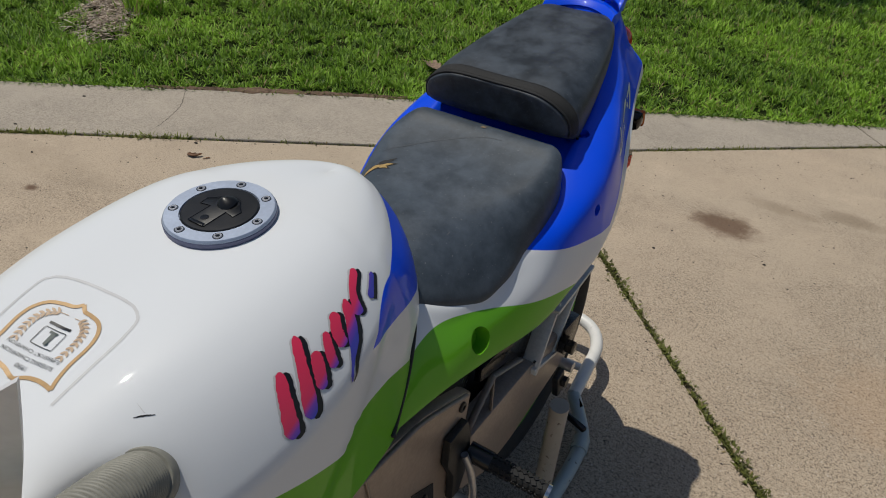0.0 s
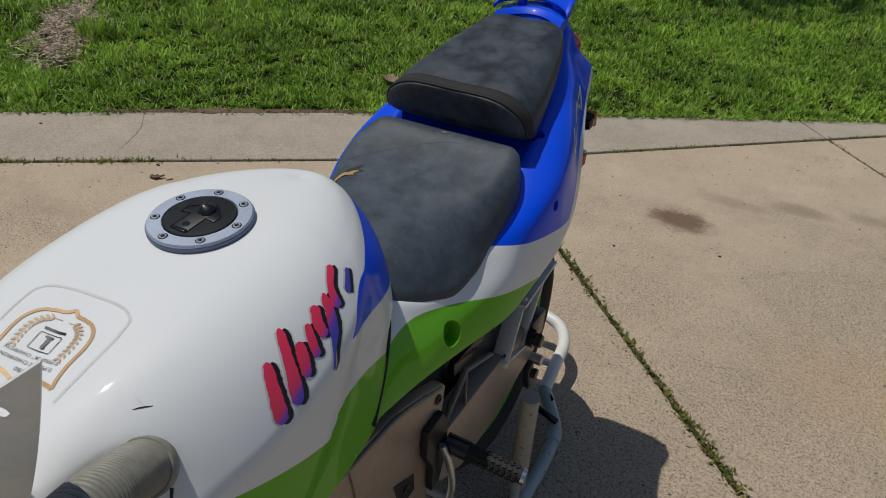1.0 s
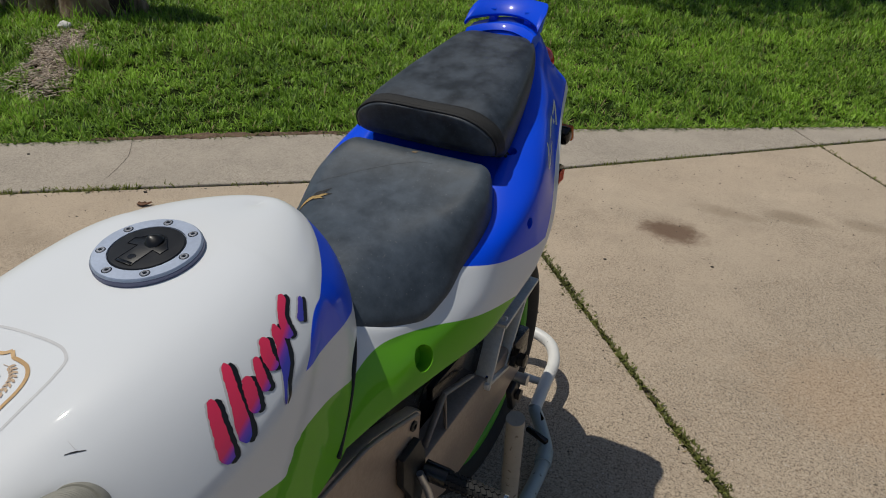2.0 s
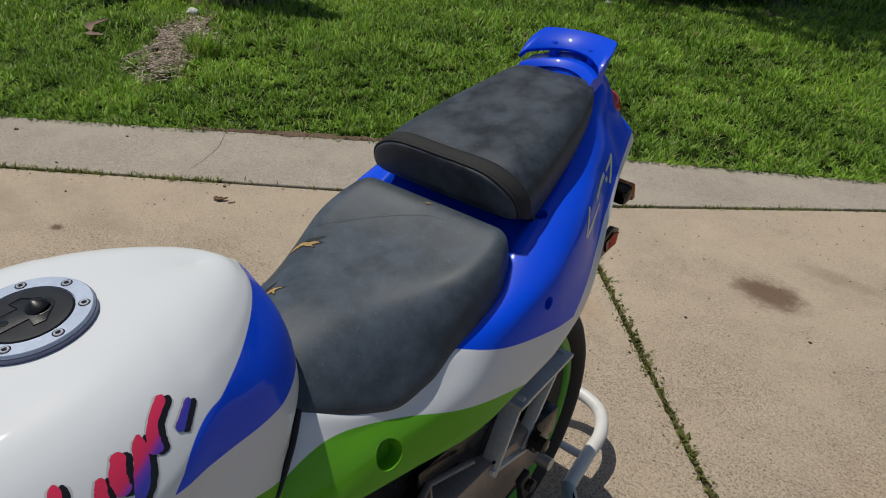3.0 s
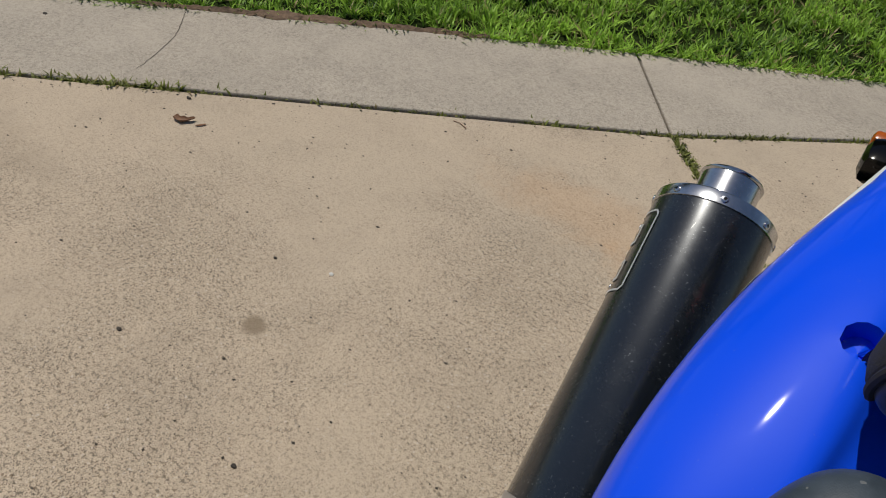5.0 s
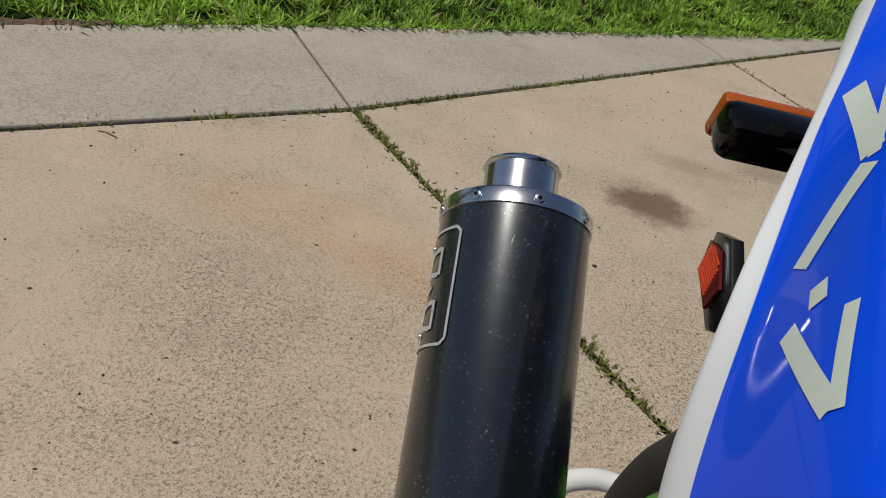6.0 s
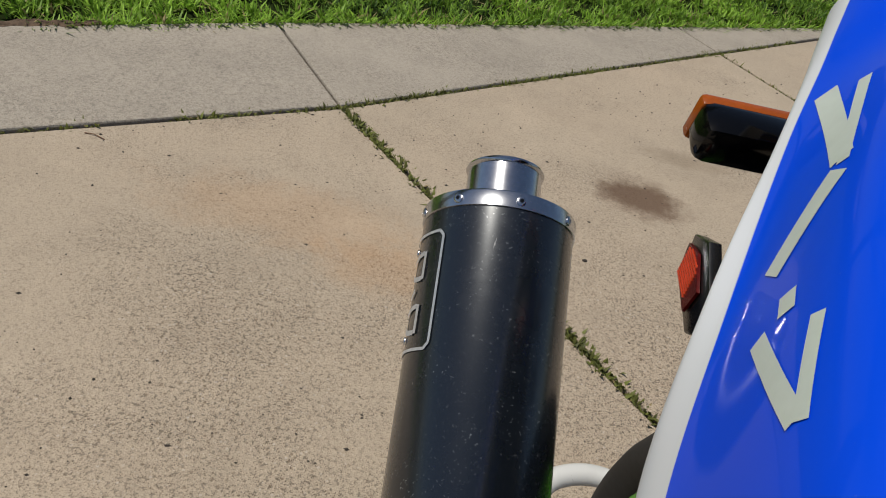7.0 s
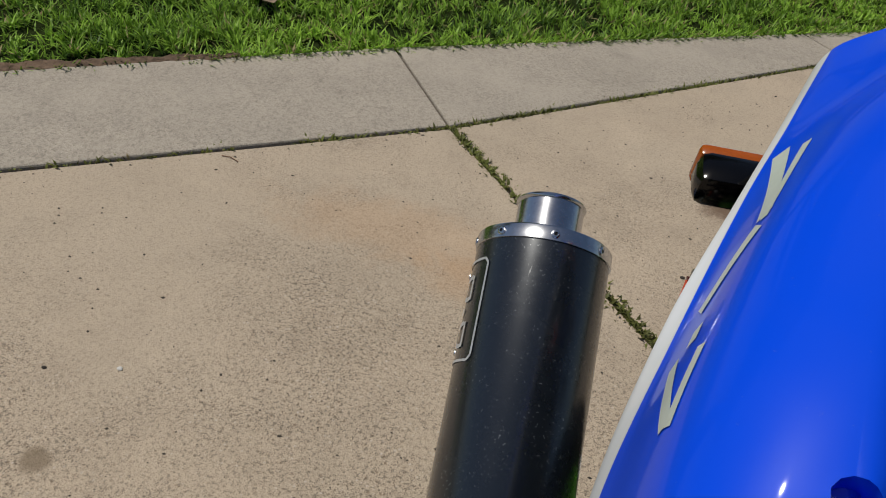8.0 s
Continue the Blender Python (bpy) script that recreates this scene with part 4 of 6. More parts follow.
# dark structure inside: seat rails, airbox, engine
part("inner_mass", body([(-0.32, [(0, 0.79), (0.07, 0.79), (0.085, 0.65), (0.085, 0.35)]), (0.02, [(0, 0.73), (0.12, 0.72), (0.13, 0.55), (0.12, 0.29)]), (0.27, [(0, 0.73), (0.1, 0.72), (0.105, 0.55), (0.1, 0.31)]), (0.53, [(0, 0.75), (0.09, 0.74), (0.09, 0.63), (0.06, 0.57)]), (0.77, [(0, 0.85), (0.08, 0.84), (0.08, 0.77), (0.06, 0.75)])], 24, 12), black_plastic, bike, "dark engine, airbox and seat rails in shade")


def frame_plate(sgn):
    m = Matrix(((0, 0, sgn, sgn * 0.1295), (1, 0, 0, 0), (0, 1, 0, 0), (0, 0, 0, 1)))
    out = [(-0.2957, 0.6739), (-0.0935, 0.6517), (0.0309, 0.6488), (0.106, 0.6408), (0.1723, 0.6322), (0.2855, 0.59), (0.3018, 0.5763), (0.2978, 0.5382), (0.2873, 0.4747), (0.282, 0.4296), (0.257, 0.367), (0.1194, 0.3061), (-0.0805, 0.333), (-0.2845, 0.4651)]
    fr = part("frame_spar", prism(out, 0.018, m, bevel=0.006), bronze_frame, bike, "bronze-grey alloy frame spar")
    for y, z, r in ((0.274, 0.569, 0.0085), (0.250, 0.515, 0.01), (0.186, 0.457, 0.007)):
        part("frame_bolt", lathe([(0, r), (0.004, r), (0.005, r * 0.8), (0.005, r * 0.5), (0.002, r * 0.45), (0.002, 0)], (sgn * 0.1465, y, z), (sgn, 0, 0), 18), dark_chrome, fr)
    # black pieces laid on the spar stand in for the shade in its openings
    hole = Matrix(((0, 0, sgn, sgn * 0.1477), (1, 0, 0, 0), (0, 1, 0, 0), (0, 0, 0, 1)))
    part("spar_opening_shade", prism([(0.1502, 0.4982), (0.2075, 0.4699), (0.2121, 0.4339), (0.1707, 0.4299)], 0.0012, hole), black_plastic, fr)
    part("spar_ridge", tube([(sgn * 0.1470, 0.045, 0.640), (sgn * 0.1478, 0.060, 0.560), (sgn * 0.1470, 0.072, 0.400)], 0.0045, 10, 20, flat=0.5), bronze_frame, fr)
    part("spar_edge", tube([(sgn * 0.1475, -0.29, 0.668), (sgn * 0.1480, -0.09, 0.645), (sgn * 0.1480, 0.106, 0.634), (sgn * 0.1480, 0.172, 0.625), (sgn * 0.1475, 0.285, 0.584)], 0.005, 10, 40, flat=0.6), bronze_frame, fr)
    part("spar_slot_shade", tube([(sgn * 0.1459, 0.2644, 0.5239), (sgn * 0.1457, 0.2603, 0.4969)], 0.008, 12, flat=0.3), black_plastic, fr)
    part("seat_rail", tube([(sgn * 0.1081, 0.1175, 0.6669), (sgn * 0.1063, 0.3313, 0.6360), (sgn * 0.1053, 0.5302, 0.6927), (sgn * 0.0867, 0.7974, 0.8228)], 0.013, 12, 30), black_plastic, fr)


frame_plate(1)
frame_plate(-1)


def swingarm(sgn):
    m = Matrix(((0, 0, sgn, sgn * 0.0981), (1, 0, 0, 0), (0, 1, 0, 0), (0, 0, 0, 1)))
    out = [(0.2848, 0.448), (0.407, 0.4488), (0.5822, 0.4488), (0.7173, 0.4431), (0.7532, 0.4229), (0.7565, 0.3669), (0.7349, 0.3388), (0.6881, 0.3291), (0.5014, 0.2943), (0.4042, 0.2958), (0.3231, 0.3318)]
    arm = part("swingarm", prism(out, 0.042, m, bevel=0.008), swing_metal, bike, "grey-bronze box swingarm")
    part("brace", tube([(sgn * 0.1291, 0.3413, 0.4588), (sgn * 0.1339, 0.3980, 0.5305), (sgn * 0.1326, 0.5052, 0.4907)], 0.0065, 10, flat=0.5), swing_metal, arm)
    part("brace", tube([(sgn * 0.1339, 0.4000, 0.5277), (sgn * 0.1318, 0.4166, 0.3960)], 0.006, 10, flat=0.5), swing_metal, arm)
    part("adjuster_block", box((0.05, 0.075, 0.06), (sgn * 0.1253, 0.7120, 0.4234), Euler((radians(-4), 0, 0)).to_matrix(), 0.006), black_plastic, arm)
    part("axle_nut", lathe([(0, 0.021), (0.012, 0.021), (0.014, 0.015), (0.026, 0.015), (0.028, 0.012), (0.028, 0)], (sgn * 0.1488, 0.6669, 0.4280), (sgn, 0, 0), 6), black_plastic, arm)


swingarm(1)
swingarm(-1)


def stay_bracket(sgn):
    """The alloy triangular stay behind the side cover."""
    a, b, c, e = Vector((0.131, 0.618, 0.542)), Vector((0.1285, 0.756, 0.553)), Vector((0.1336, 0.557, 0.436)), Vector((0.132, 0.648, 0.412))
    bm = bmesh.new()
    for p, q, w in ((a, b, .046), (b, e, .024), (a, c, .034), (c, e, .030)):
        d = q - p
        turn = d.to_track_quat("Y", "X").to_matrix()
        box((0.008, d.length + w * 0.6, w), (p + q) / 2, turn, 0.002, bm)
    ob = part("stay_bracket", bm if sgn > 0 else side(bm), stay_alloy, bike, "silver alloy stay bracket")
    part("bracket_bolt", lathe([(0, 0.007), (0.005, 0.007), (0.005, 0)], (sgn * 0.1380, 0.5615, 0.4459), (sgn, 0, 0), 6), chrome, ob)


stay_bracket(1)
guard = [(0.3984, 0.5319), (0.5005, 0.5301), (0.6356, 0.5471), (0.6563, 0.5184), (0.6348, 0.456), (0.6031, 0.4226), (0.5004, 0.4777), (0.3982, 0.5036)]
part("chain_guard", prism(guard, 0.012, Matrix(((0, 0, 1, 0.1013), (1, 0, 0, 0), (0, 1, 0, 0), (0, 0, 0, 1))), bevel=0.003), black_plastic, bike, "black chain guard")


def footpeg(sgn):
    hang = [(0.2248, 0.5457), (0.2723, 0.5502), (0.2881, 0.5146), (0.2923, 0.456), (0.2674, 0.4019), (0.2469, 0.4019), (0.245, 0.4555), (0.2233, 0.4961)]
    ob = part("peg_hanger", prism(hang, 0.012, Matrix(((0, 0, sgn, sgn * 0.1499), (1, 0, 0, 0), (0, 1, 0, 0), (0, 0, 0, 1))), bevel=0.003), dark_chrome, bike, "alloy footpeg hanger")
    a, b = Vector((sgn * 0.1633, 0.2828, 0.4810)), Vector((sgn * 0.2886, 0.2969, 0.4629))
    part("peg_joint", tube([a, a.lerp(b, 0.3)], 0.016, 14), black_plastic, ob)
    peg = part("footpeg", tube([a.lerp(b, 0.25), b], 0.0125, 16), rubber, ob, "black rubber footpeg with an alloy tip")
    part("peg_tip", tube([b, b + (b - a).normalized() * 0.006], 0.0135, 16), chrome, peg)
    bm = bmesh.new()
    d = (b - a).normalized()
    for i in range(9):
        p = a.lerp(b, 0.32 + i * 0.075)
        for k in range(10):
            ang = k * math.pi / 5
            n = d.orthogonal().normalized()
            n.rotate(Matrix.Rotation(ang, 3, d))
            box((0.006, 0.006, 0.003), p + n * 0.0128, (n.to_track_quat("Z", "Y")).to_matrix(), bm=bm)
    tagged(part("peg_tread", bm, rubber, peg, smooth=False), kind="stuff")
    part("lever", tube([(sgn * 0.1682, 0.2594, 0.4958), (sgn * 0.1777, 0.2681, 0.4550), (sgn * 0.1818, 0.2769, 0.4011), (sgn * 0.1757, 0.2831, 0.3479)], 0.006, 10, 16), alloy, ob)


footpeg(1)
footpeg(-1)

# rear wheel
AXLE = Vector((0, 0.723, 0.334))
rear = part("rear_wheel", lathe([(-0.0656, 0.215), (-0.0693, 0.222), (-0.0693, 0.232), (-0.0515, 0.222), (0, 0.20), (0.0515, 0.222), (0.0693, 0.232), (0.0693, 0.222), (0.0656, 0.215), (0.0469, 0.205), (0, 0.188), (-0.0469, 0.205)], AXLE, (1, 0, 0), 64), rim_green, bike, "green cast rear wheel")
part("rear_tyre", lathe([(-0.0619, 0.226), (-0.075, 0.236), (-0.0843, 0.252), (-0.0843, 0.265), (-0.075, 0.278), (-0.0515, 0.299), (-0.0281, 0.311), (0, 0.315), (0.0281, 0.311), (0.0515, 0.299), (0.075, 0.278), (0.0843, 0.265), (0.0843, 0.252), (0.075, 0.236), (0.0619, 0.226)], AXLE, (1, 0, 0), 96), rubber, rear, "black tyre")
part("hub", lathe([(-0.0396, 0.0), (-0.0396, 0.045), (0.0396, 0.045), (0.0396, 0.0)], AXLE, (1, 0, 0), 32), rim_green, rear)
for i in range(3):
    a = radians(30 + i * 120)
    d = Vector((0, math.cos(a), math.sin(a)))
    part("spoke", tube([AXLE + d * 0.03, AXLE + d * 0.19, AXLE + d * 0.21], [0.026, 0.02, 0.024], 12), rim_green, rear)
part("sprocket", lathe([(0.046, 0.0), (0.046, 0.105), (0.052, 0.105), (0.052, 0.0)], AXLE, (1, 0, 0), 48), chain_steel, rear)
part("brake_disc", lathe([(-0.056, 0.06), (-0.056, 0.11), (-0.051, 0.11), (-0.051, 0.06)], AXLE, (1, 0, 0), 48), alloy, rear)
part("axle", lathe([(-0.165, 0.0), (-0.165, 0.012), (0.165, 0.012), (0.165, 0.0)], AXLE, (1, 0, 0), 16), alloy, rear)
part("chain", tube([(0.0637, 0.246, 0.4793), (0.0676, 0.5321, 0.4668), (0.0686, 0.6977, 0.436), (0.0685, 0.8102, 0.3766), (0.0668, 0.8185, 0.3115), (0.0641, 0.7349, 0.2501), (0.064, 0.4792, 0.3451), (0.0629, 0.2452, 0.4158)], 0.007, 6, 60, True), chain_steel, bike, "oily drive chain")

# ---- paddock stand ----
stand = thing("paddock_stand", (0, 0.8, 0), "chipped white steel paddock stand under the rear wheel", "paddock stand")
R = 0.0165
loop = [(0.1207, 0.9341, 0.0698), (0.113, 1.0235, 0.0836), (0.1047, 1.1067, 0.094), (0.0731, 1.1642, 0.1015), (0.0238, 1.1893, 0.1044), (-0.0238, 1.1893, 0.1044), (-0.0731, 1.1642, 0.1015), (-0.1047, 1.1067, 0.094), (-0.113, 1.0235, 0.0836), (-0.1207, 0.9341, 0.0698)]
part("handle_loop", tube(loop, R, 16, 70), stand_white, stand, "chipped white handle loop")
part("crossbar", tube([(-0.1099, 1.0289, 0.0789), (0.1099, 1.0289, 0.0789)], 0.010, 12), stand_white, stand)
for sgn in (1, -1):
    arm = part("side_tube", tube([(sgn * 0.1207, 0.9341, 0.0698), (sgn * 0.1447, 0.9051, 0.0621), (sgn * 0.1855, 0.8494, 0.0448), (sgn * 0.1975, 0.8082, 0.0401), (sgn * 0.2038, 0.7112, 0.0364), (sgn * 0.2025, 0.5873, 0.0357), (sgn * 0.2016, 0.5262, 0.0345)], R, 16, 40), stand_grey, stand, "scuffed pale grey-green tube")
    part("joint_sleeve", tube([(sgn * 0.1902, 0.8369, 0.0425), (sgn * 0.1983, 0.7979, 0.0395)], R + 0.0035, 16), stand_grey, arm)
    part("stop_tab", box((0.062, 0.014, 0.012), (sgn * 0.1689, 0.8234, 0.0959), Euler((0, 0, sgn * -0.35)).to_matrix(), 0.003), black_plastic, arm)
    part("label_bars", box((0.002, 0.03, 0.010), (sgn * 0.1454, 0.9090, 0.0773), Euler((0, sgn * 0.9, sgn * 0.75)).to_matrix()), black_plastic, arm)
    post = part("upright", tube([(sgn * 0.1817, 0.6290, 0.0436), (sgn * 0.1984, 0.5768, 0.3618)], 0.0185, 16), stand_tan, stand, "dirty cream upright tube")
    part("hook", box((0.014, 0.03, 0.06), (sgn * 0.1777, 0.6030, 0.3909), Euler((0.3, 0, 0)).to_matrix(), 0.004), dark_chrome, post)
    part("hook_bolt", lathe([(0, 0.012), (0.008, 0.012), (0.008, 0)], (sgn * 0.1859, 0.6060, 0.3952), (sgn, 0, 0), 6), dark_chrome, post)
    part("brace_rod", tube([(sgn * 0.1858, 0.6122, 0.0908), (sgn * 0.2022, 0.5464, 0.0391)], 0.010, 10), stand_tan, stand)
    part("stand_wheel", lathe([(-0.014, 0.0), (-0.014, 0.03), (-0.01, 0.034), (0.01, 0.034), (0.014, 0.03), (0.014, 0)], (sgn * 0.2266, 0.5256, 0.034), (1, 0, 0), 28), rubber, stand)
part("axle_bar", tube([(-0.2346, 0.5256, 0.034), (0.2346, 0.5256, 0.034)], 0.010, 12), stand_tan, stand)

# ---- plants: blades as one mesh ----
def leafy(name, dark, light, through_light=0.35, rough=0.5):
    """Leaf material: colour differs from blade to blade, and light passes through."""
    k = Mat(name)
    rnd = k.node("NewGeometry", out=8)
    x, y, z, co = k.xyz()
    patch = k.step(k.noise(1.3, 4, co=co), 0.35, 0.68)
    f = k.math("ADD", k.math("MULTIPLY", rnd, 0.66), k.math("MULTIPLY", patch, 0.34))
    c = k.mix(f, dark, light)
    dry = k.step(k.math("ADD", k.math("FRACT", k.math("MULTIPLY", rnd, 37.0)), k.math("MULTIPLY", patch, 0.06)), 0.975, 0.982)
    c = k.mix(dry, c, (0.34, 0.27, 0.13))
    k.set(Base_Color=c, Roughness=rough, Specular_IOR_Level=0.25)
    tr = k.n.new("ShaderNodeBsdfTranslucent")
    k.l.new(c, tr.inputs[0])
    mx = k.n.new("ShaderNodeMixShader")
    mx.inputs[0].default_value = through_light
    k.l.new(k.b.outputs[0], mx.inputs[1])
    k.l.new(tr.outputs[0], mx.inputs[2])
    k.l.new(mx.outputs[0], k.n["Material Output"].inputs[0])
    return k.m


def blades(name, base, heading, length, width, lean, material, parent=None, label="", category="", curl=0.5):
    """One mesh of bent blades; base (k x 3), the rest arrays of k numbers."""
    k = len(base)
    d = np.stack([np.cos(heading), np.sin(heading), np.zeros(k)], 1)
    s = np.stack([-np.sin(heading), np.cos(heading), np.zeros(k)], 1)
    up = np.array([0, 0, 1.0])
    pts = []
    for t, w in ((0.0, 0.75), (0.5, 1.0), (1.0, 0.0)):
        along = (lean * t + curl * lean * t * t)[:, None]
        rise = np.sqrt(np.clip(1 - np.minimum(lean * (0.7 + 0.6 * curl * t), 0.97) ** 2, 0.03, 1))[:, None] * t
        mid = base + (d * along + up * rise) * length[:, None]
        if w:
            pts += [mid - s * (width * w / 2)[:, None], mid + s * (width * w / 2)[:, None]]
        else:
            pts += [mid]
    v = np.stack(pts, 1).reshape(-1, 3)
    o = np.arange(k)[:, None] * 5
    faces = [tuple(q) for q in (o + np.array([[0, 1, 3, 2]])).tolist()] + [tuple(q) for q in (o + np.array([[2, 3, 4]])).tolist()]
    me = bpy.data.meshes.new(name)
    me.from_pydata(v.tolist(), [], faces)
    me.materials.append(material)
    ob = new(name, me)
    if parent is not None:
        ob.parent = parent
        if parent.type == "EMPTY":
            ob.matrix_parent_inverse = parent.matrix_basis.inverted()
    return tagged(ob, label, category, kind="stuff")


rng = np.random.default_rng(7)
grass_leaf = leafy("grass_blade", (0.006, 0.046, 0.004), (0.42, 0.68, 0.075), 0.25, 0.48)
weed_leaf = leafy("weed_blade", (0.065, 0.062, 0.02), (0.25, 0.28, 0.07), 0.3)


def in_lawn(x, y):
    """Where grass grows: past the kerb strip, short of the far walk, with bare patches round the stump."""
    u, n = x * 0.8061 + y * 0.5918, -0.5918 * x + 0.8061 * y
    ok = n > 2.837 - 0.056 * np.maximum(0, u - 0.85) + 0.035 * np.sin(u * 9) * np.sin(u * 23 + 1)
    ok &= ~((u > -0.89) & (u < 0.17) & (n < 2.95 + 0.03 * np.sin(u * 17)) & (rng.random(x.shape) < 0.75))
    walk_n = (x + 6.053) * 0.816 + (y - 0.628) * 0.578
    ok &= walk_n > 0.0
    mulch = (-(x + 4.0) * 0.727 + (y - 2.66) * 0.687) ** 2 / 0.74 ** 2 + ((x + 4.0) * 0.687 + (y - 2.66) * 0.727) ** 2 / 0.17 ** 2
    ok &= ~((mulch < 1 + 0.5 * np.sin(x * 31) * np.sin(y * 27)) & (rng.random(x.shape) < 0.9))
    ok &= (x + 4.94) ** 2 + (y - 3.73) ** 2 > 0.25 ** 2
    ok &= n < 12.3
    return ok


PATCHES = rng.random((256, 256))


def uneven(x, y, cell):
    """Smooth random heights of about -1 to 1 with hills a cell wide."""
    a, b = x / cell + 0.31 * y / cell, y / cell - 0.27 * x / cell
    i, j = np.floor(a).astype(int), np.floor(b).astype(int)
    f, g = a - i, b - j
    f, g = f * f * (3 - 2 * f), g * g * (3 - 2 * g)
    top = PATCHES[i % 256, j % 256] * (1 - f) + PATCHES[(i + 1) % 256, j % 256] * f
    low = PATCHES[i % 256, (j + 1) % 256] * (1 - f) + PATCHES[(i + 1) % 256, (j + 1) % 256] * f
    return (top * (1 - g) + low * g) * 2 - 1


def lawn(name, u0, u1, n0, n1, per_m2, size):
    k = int((u1 - u0) * (n1 - n0) * per_m2)
    u, n = rng.uniform(u0, u1, k), rng.uniform(n0, n1, k)
    x, y = 0.8061 * u - 0.5918 * n, 0.5918 * u + 0.8061 * n
    clump = uneven(x, y, 0.30)
    tuft = 1.25 * uneven(x, y, 0.042)
    keep = in_lawn(x, y) & (rng.random(k) < np.clip(0.45 + 0.85 * tuft, 0.03, 1))
    x, y, clump = x[keep], y[keep], clump[keep] + tuft[keep]
    k = len(x)
    base = np.stack([x, y, np.full(k, -0.03)], 1)
    length = size * (0.6 + 0.7 * rng.random(k)) * (1 + 0.38 * clump)
    blades(name, base, rng.uniform(0, 6.283, k), length, 0.0068 * (size / 0.044) ** 0.8 * (0.6 + 0.8 * rng.random(k)), 0.12 + 0.86 * rng.random(k) ** 0.8, grass_leaf,
           label="short bright green lawn grass in sun", category="grass")


lawn("lawn_grass", -5.2, 4.8, 2.76, 4.5, 14500, 0.039)
lawn("lawn_grass", -6.4, 5.6, 4.5, 7.4, 7500, 0.052)
lawn("lawn_grass", -8.0, 8.5, 7.4, 12.2, 1700, 0.100)


def joint_weeds():
    pts = []
    for u in np.arange(-3.6, 3.2, 0.006):
        thick = 1.3 if u < -0.66 else 0.22 if u < 0.186 else 0.0 if u < 0.359 else 0.6 if u < 0.826 else 0.75
        thick *= 0.55 + 0.45 * math.sin(u * 13) * math.sin(u * 5.3 + 1)
        for _ in range(12):
            if rng.random() < thick:
                pts.append(on_drive(u + rng.normal(0, 0.006), joint_n(u) + rng.normal(0.002, 0.009)))
    (ua, na), (ub, nb) = cross_joint(0)
    for t in np.arange(0, 0.42, 0.0011):
        thick = 0.5 + 0.5 * math.sin(t * 61) * math.sin(t * 23 + 0.5)
        for _ in range(15):
            if rng.random() < thick + 0.12:
                pts.append(on_drive(ua + (ub - ua) * t + rng.normal(0, 0.010), na + (nb - na) * t + rng.normal(0, 0.008)))
    (ua, na), (ub, nb) = cross_joint(1)
    for t in np.arange(0, 0.3, 0.002):
        for _ in range(3):
            if rng.random() < 0.6:
                pts.append(on_drive(ua + (ub - ua) * t + rng.normal(0, 0.008), na + (nb - na) * t + rng.normal(0, 0.008)))
    base = np.array([(p.x, p.y, -0.006) for p in pts])
    k = len(base)
    along_edge = base[:, 0] * 0.8061 + base[:, 1] * 0.5918
    tall = np.where(along_edge < -0.5, 1.35, 1.0)
    blades("joint_weeds", base, rng.uniform(0, 6.283, k), (0.006 + 0.018 * rng.random(k) ** 3) * tall, 0.0045 + 0.004 * rng.random(k), 0.3 + 0.65 * rng.random(k), weed_leaf,
           label="short green weeds growing along the concrete joints", category="weeds")


joint_weeds()


def edge_fringe():
    """Longer blades that hang over the concrete along the lawn's edge."""
    k = 9500
    u = rng.uniform(-5.2, 4.8, k)
    keep = ~((u > -0.86) & (u < 0.15) & (rng.random(k) < 0.8))
    u = u[keep]
    k = len(u)
    n = np.array([edge_n(q) for q in u]) + rng.normal(0.012, 0.014, k)
    base = np.array([tuple(on_drive(a, b, -0.02)) for a, b in zip(u, n)])
    away = math.atan2(-ACROSS.y, -ACROSS.x)
    blades("lawn_fringe", base, away + rng.normal(0, 0.9, k), 0.028 + 0.034 * rng.random(k), 0.0062 + 0.0025 * rng.random(k), 0.45 + 0.5 * rng.random(k), grass_leaf,
           label="grass runners hanging over the concrete edge", category="grass")


edge_fringe()

# ---- soil, mulch, litter ----
red_soil = plain("reddish_soil", (0.13, 0.085, 0.055), 0.95, 0, 50, 0.45, 0.9, 0.01)
chips = Mat("wood_chips", Roughness=0.9)
chips.set(Base_Color=chips.ramp(chips.node("NewGeometry", out=8), [(0.0, (0.07, 0.045, 0.03)), (0.4, (0.34, 0.26, 0.19)), (1.0, (0.72, 0.62, 0.50))]))
chips = chips.m
dry_leaf = plain("dry_brown_leaf", (0.16, 0.075, 0.035), 0.7, 0, 90, 0.45, 0.4, 0.002)
grey_bark = plain("loose_grey_bark", (0.22, 0.155, 0.11), 0.9, 0, 45, 0.45, 0.9, 0.006)
pebble_stone = plain("pale_pebble", (0.55, 0.53, 0.50), 0.7, 0, 60, 0.2, 0.3, 0.002)
dark_grit = plain("dark_grit", (0.05, 0.04, 0.032), 0.85, 0, 60, 0.4, 0.4, 0.002)


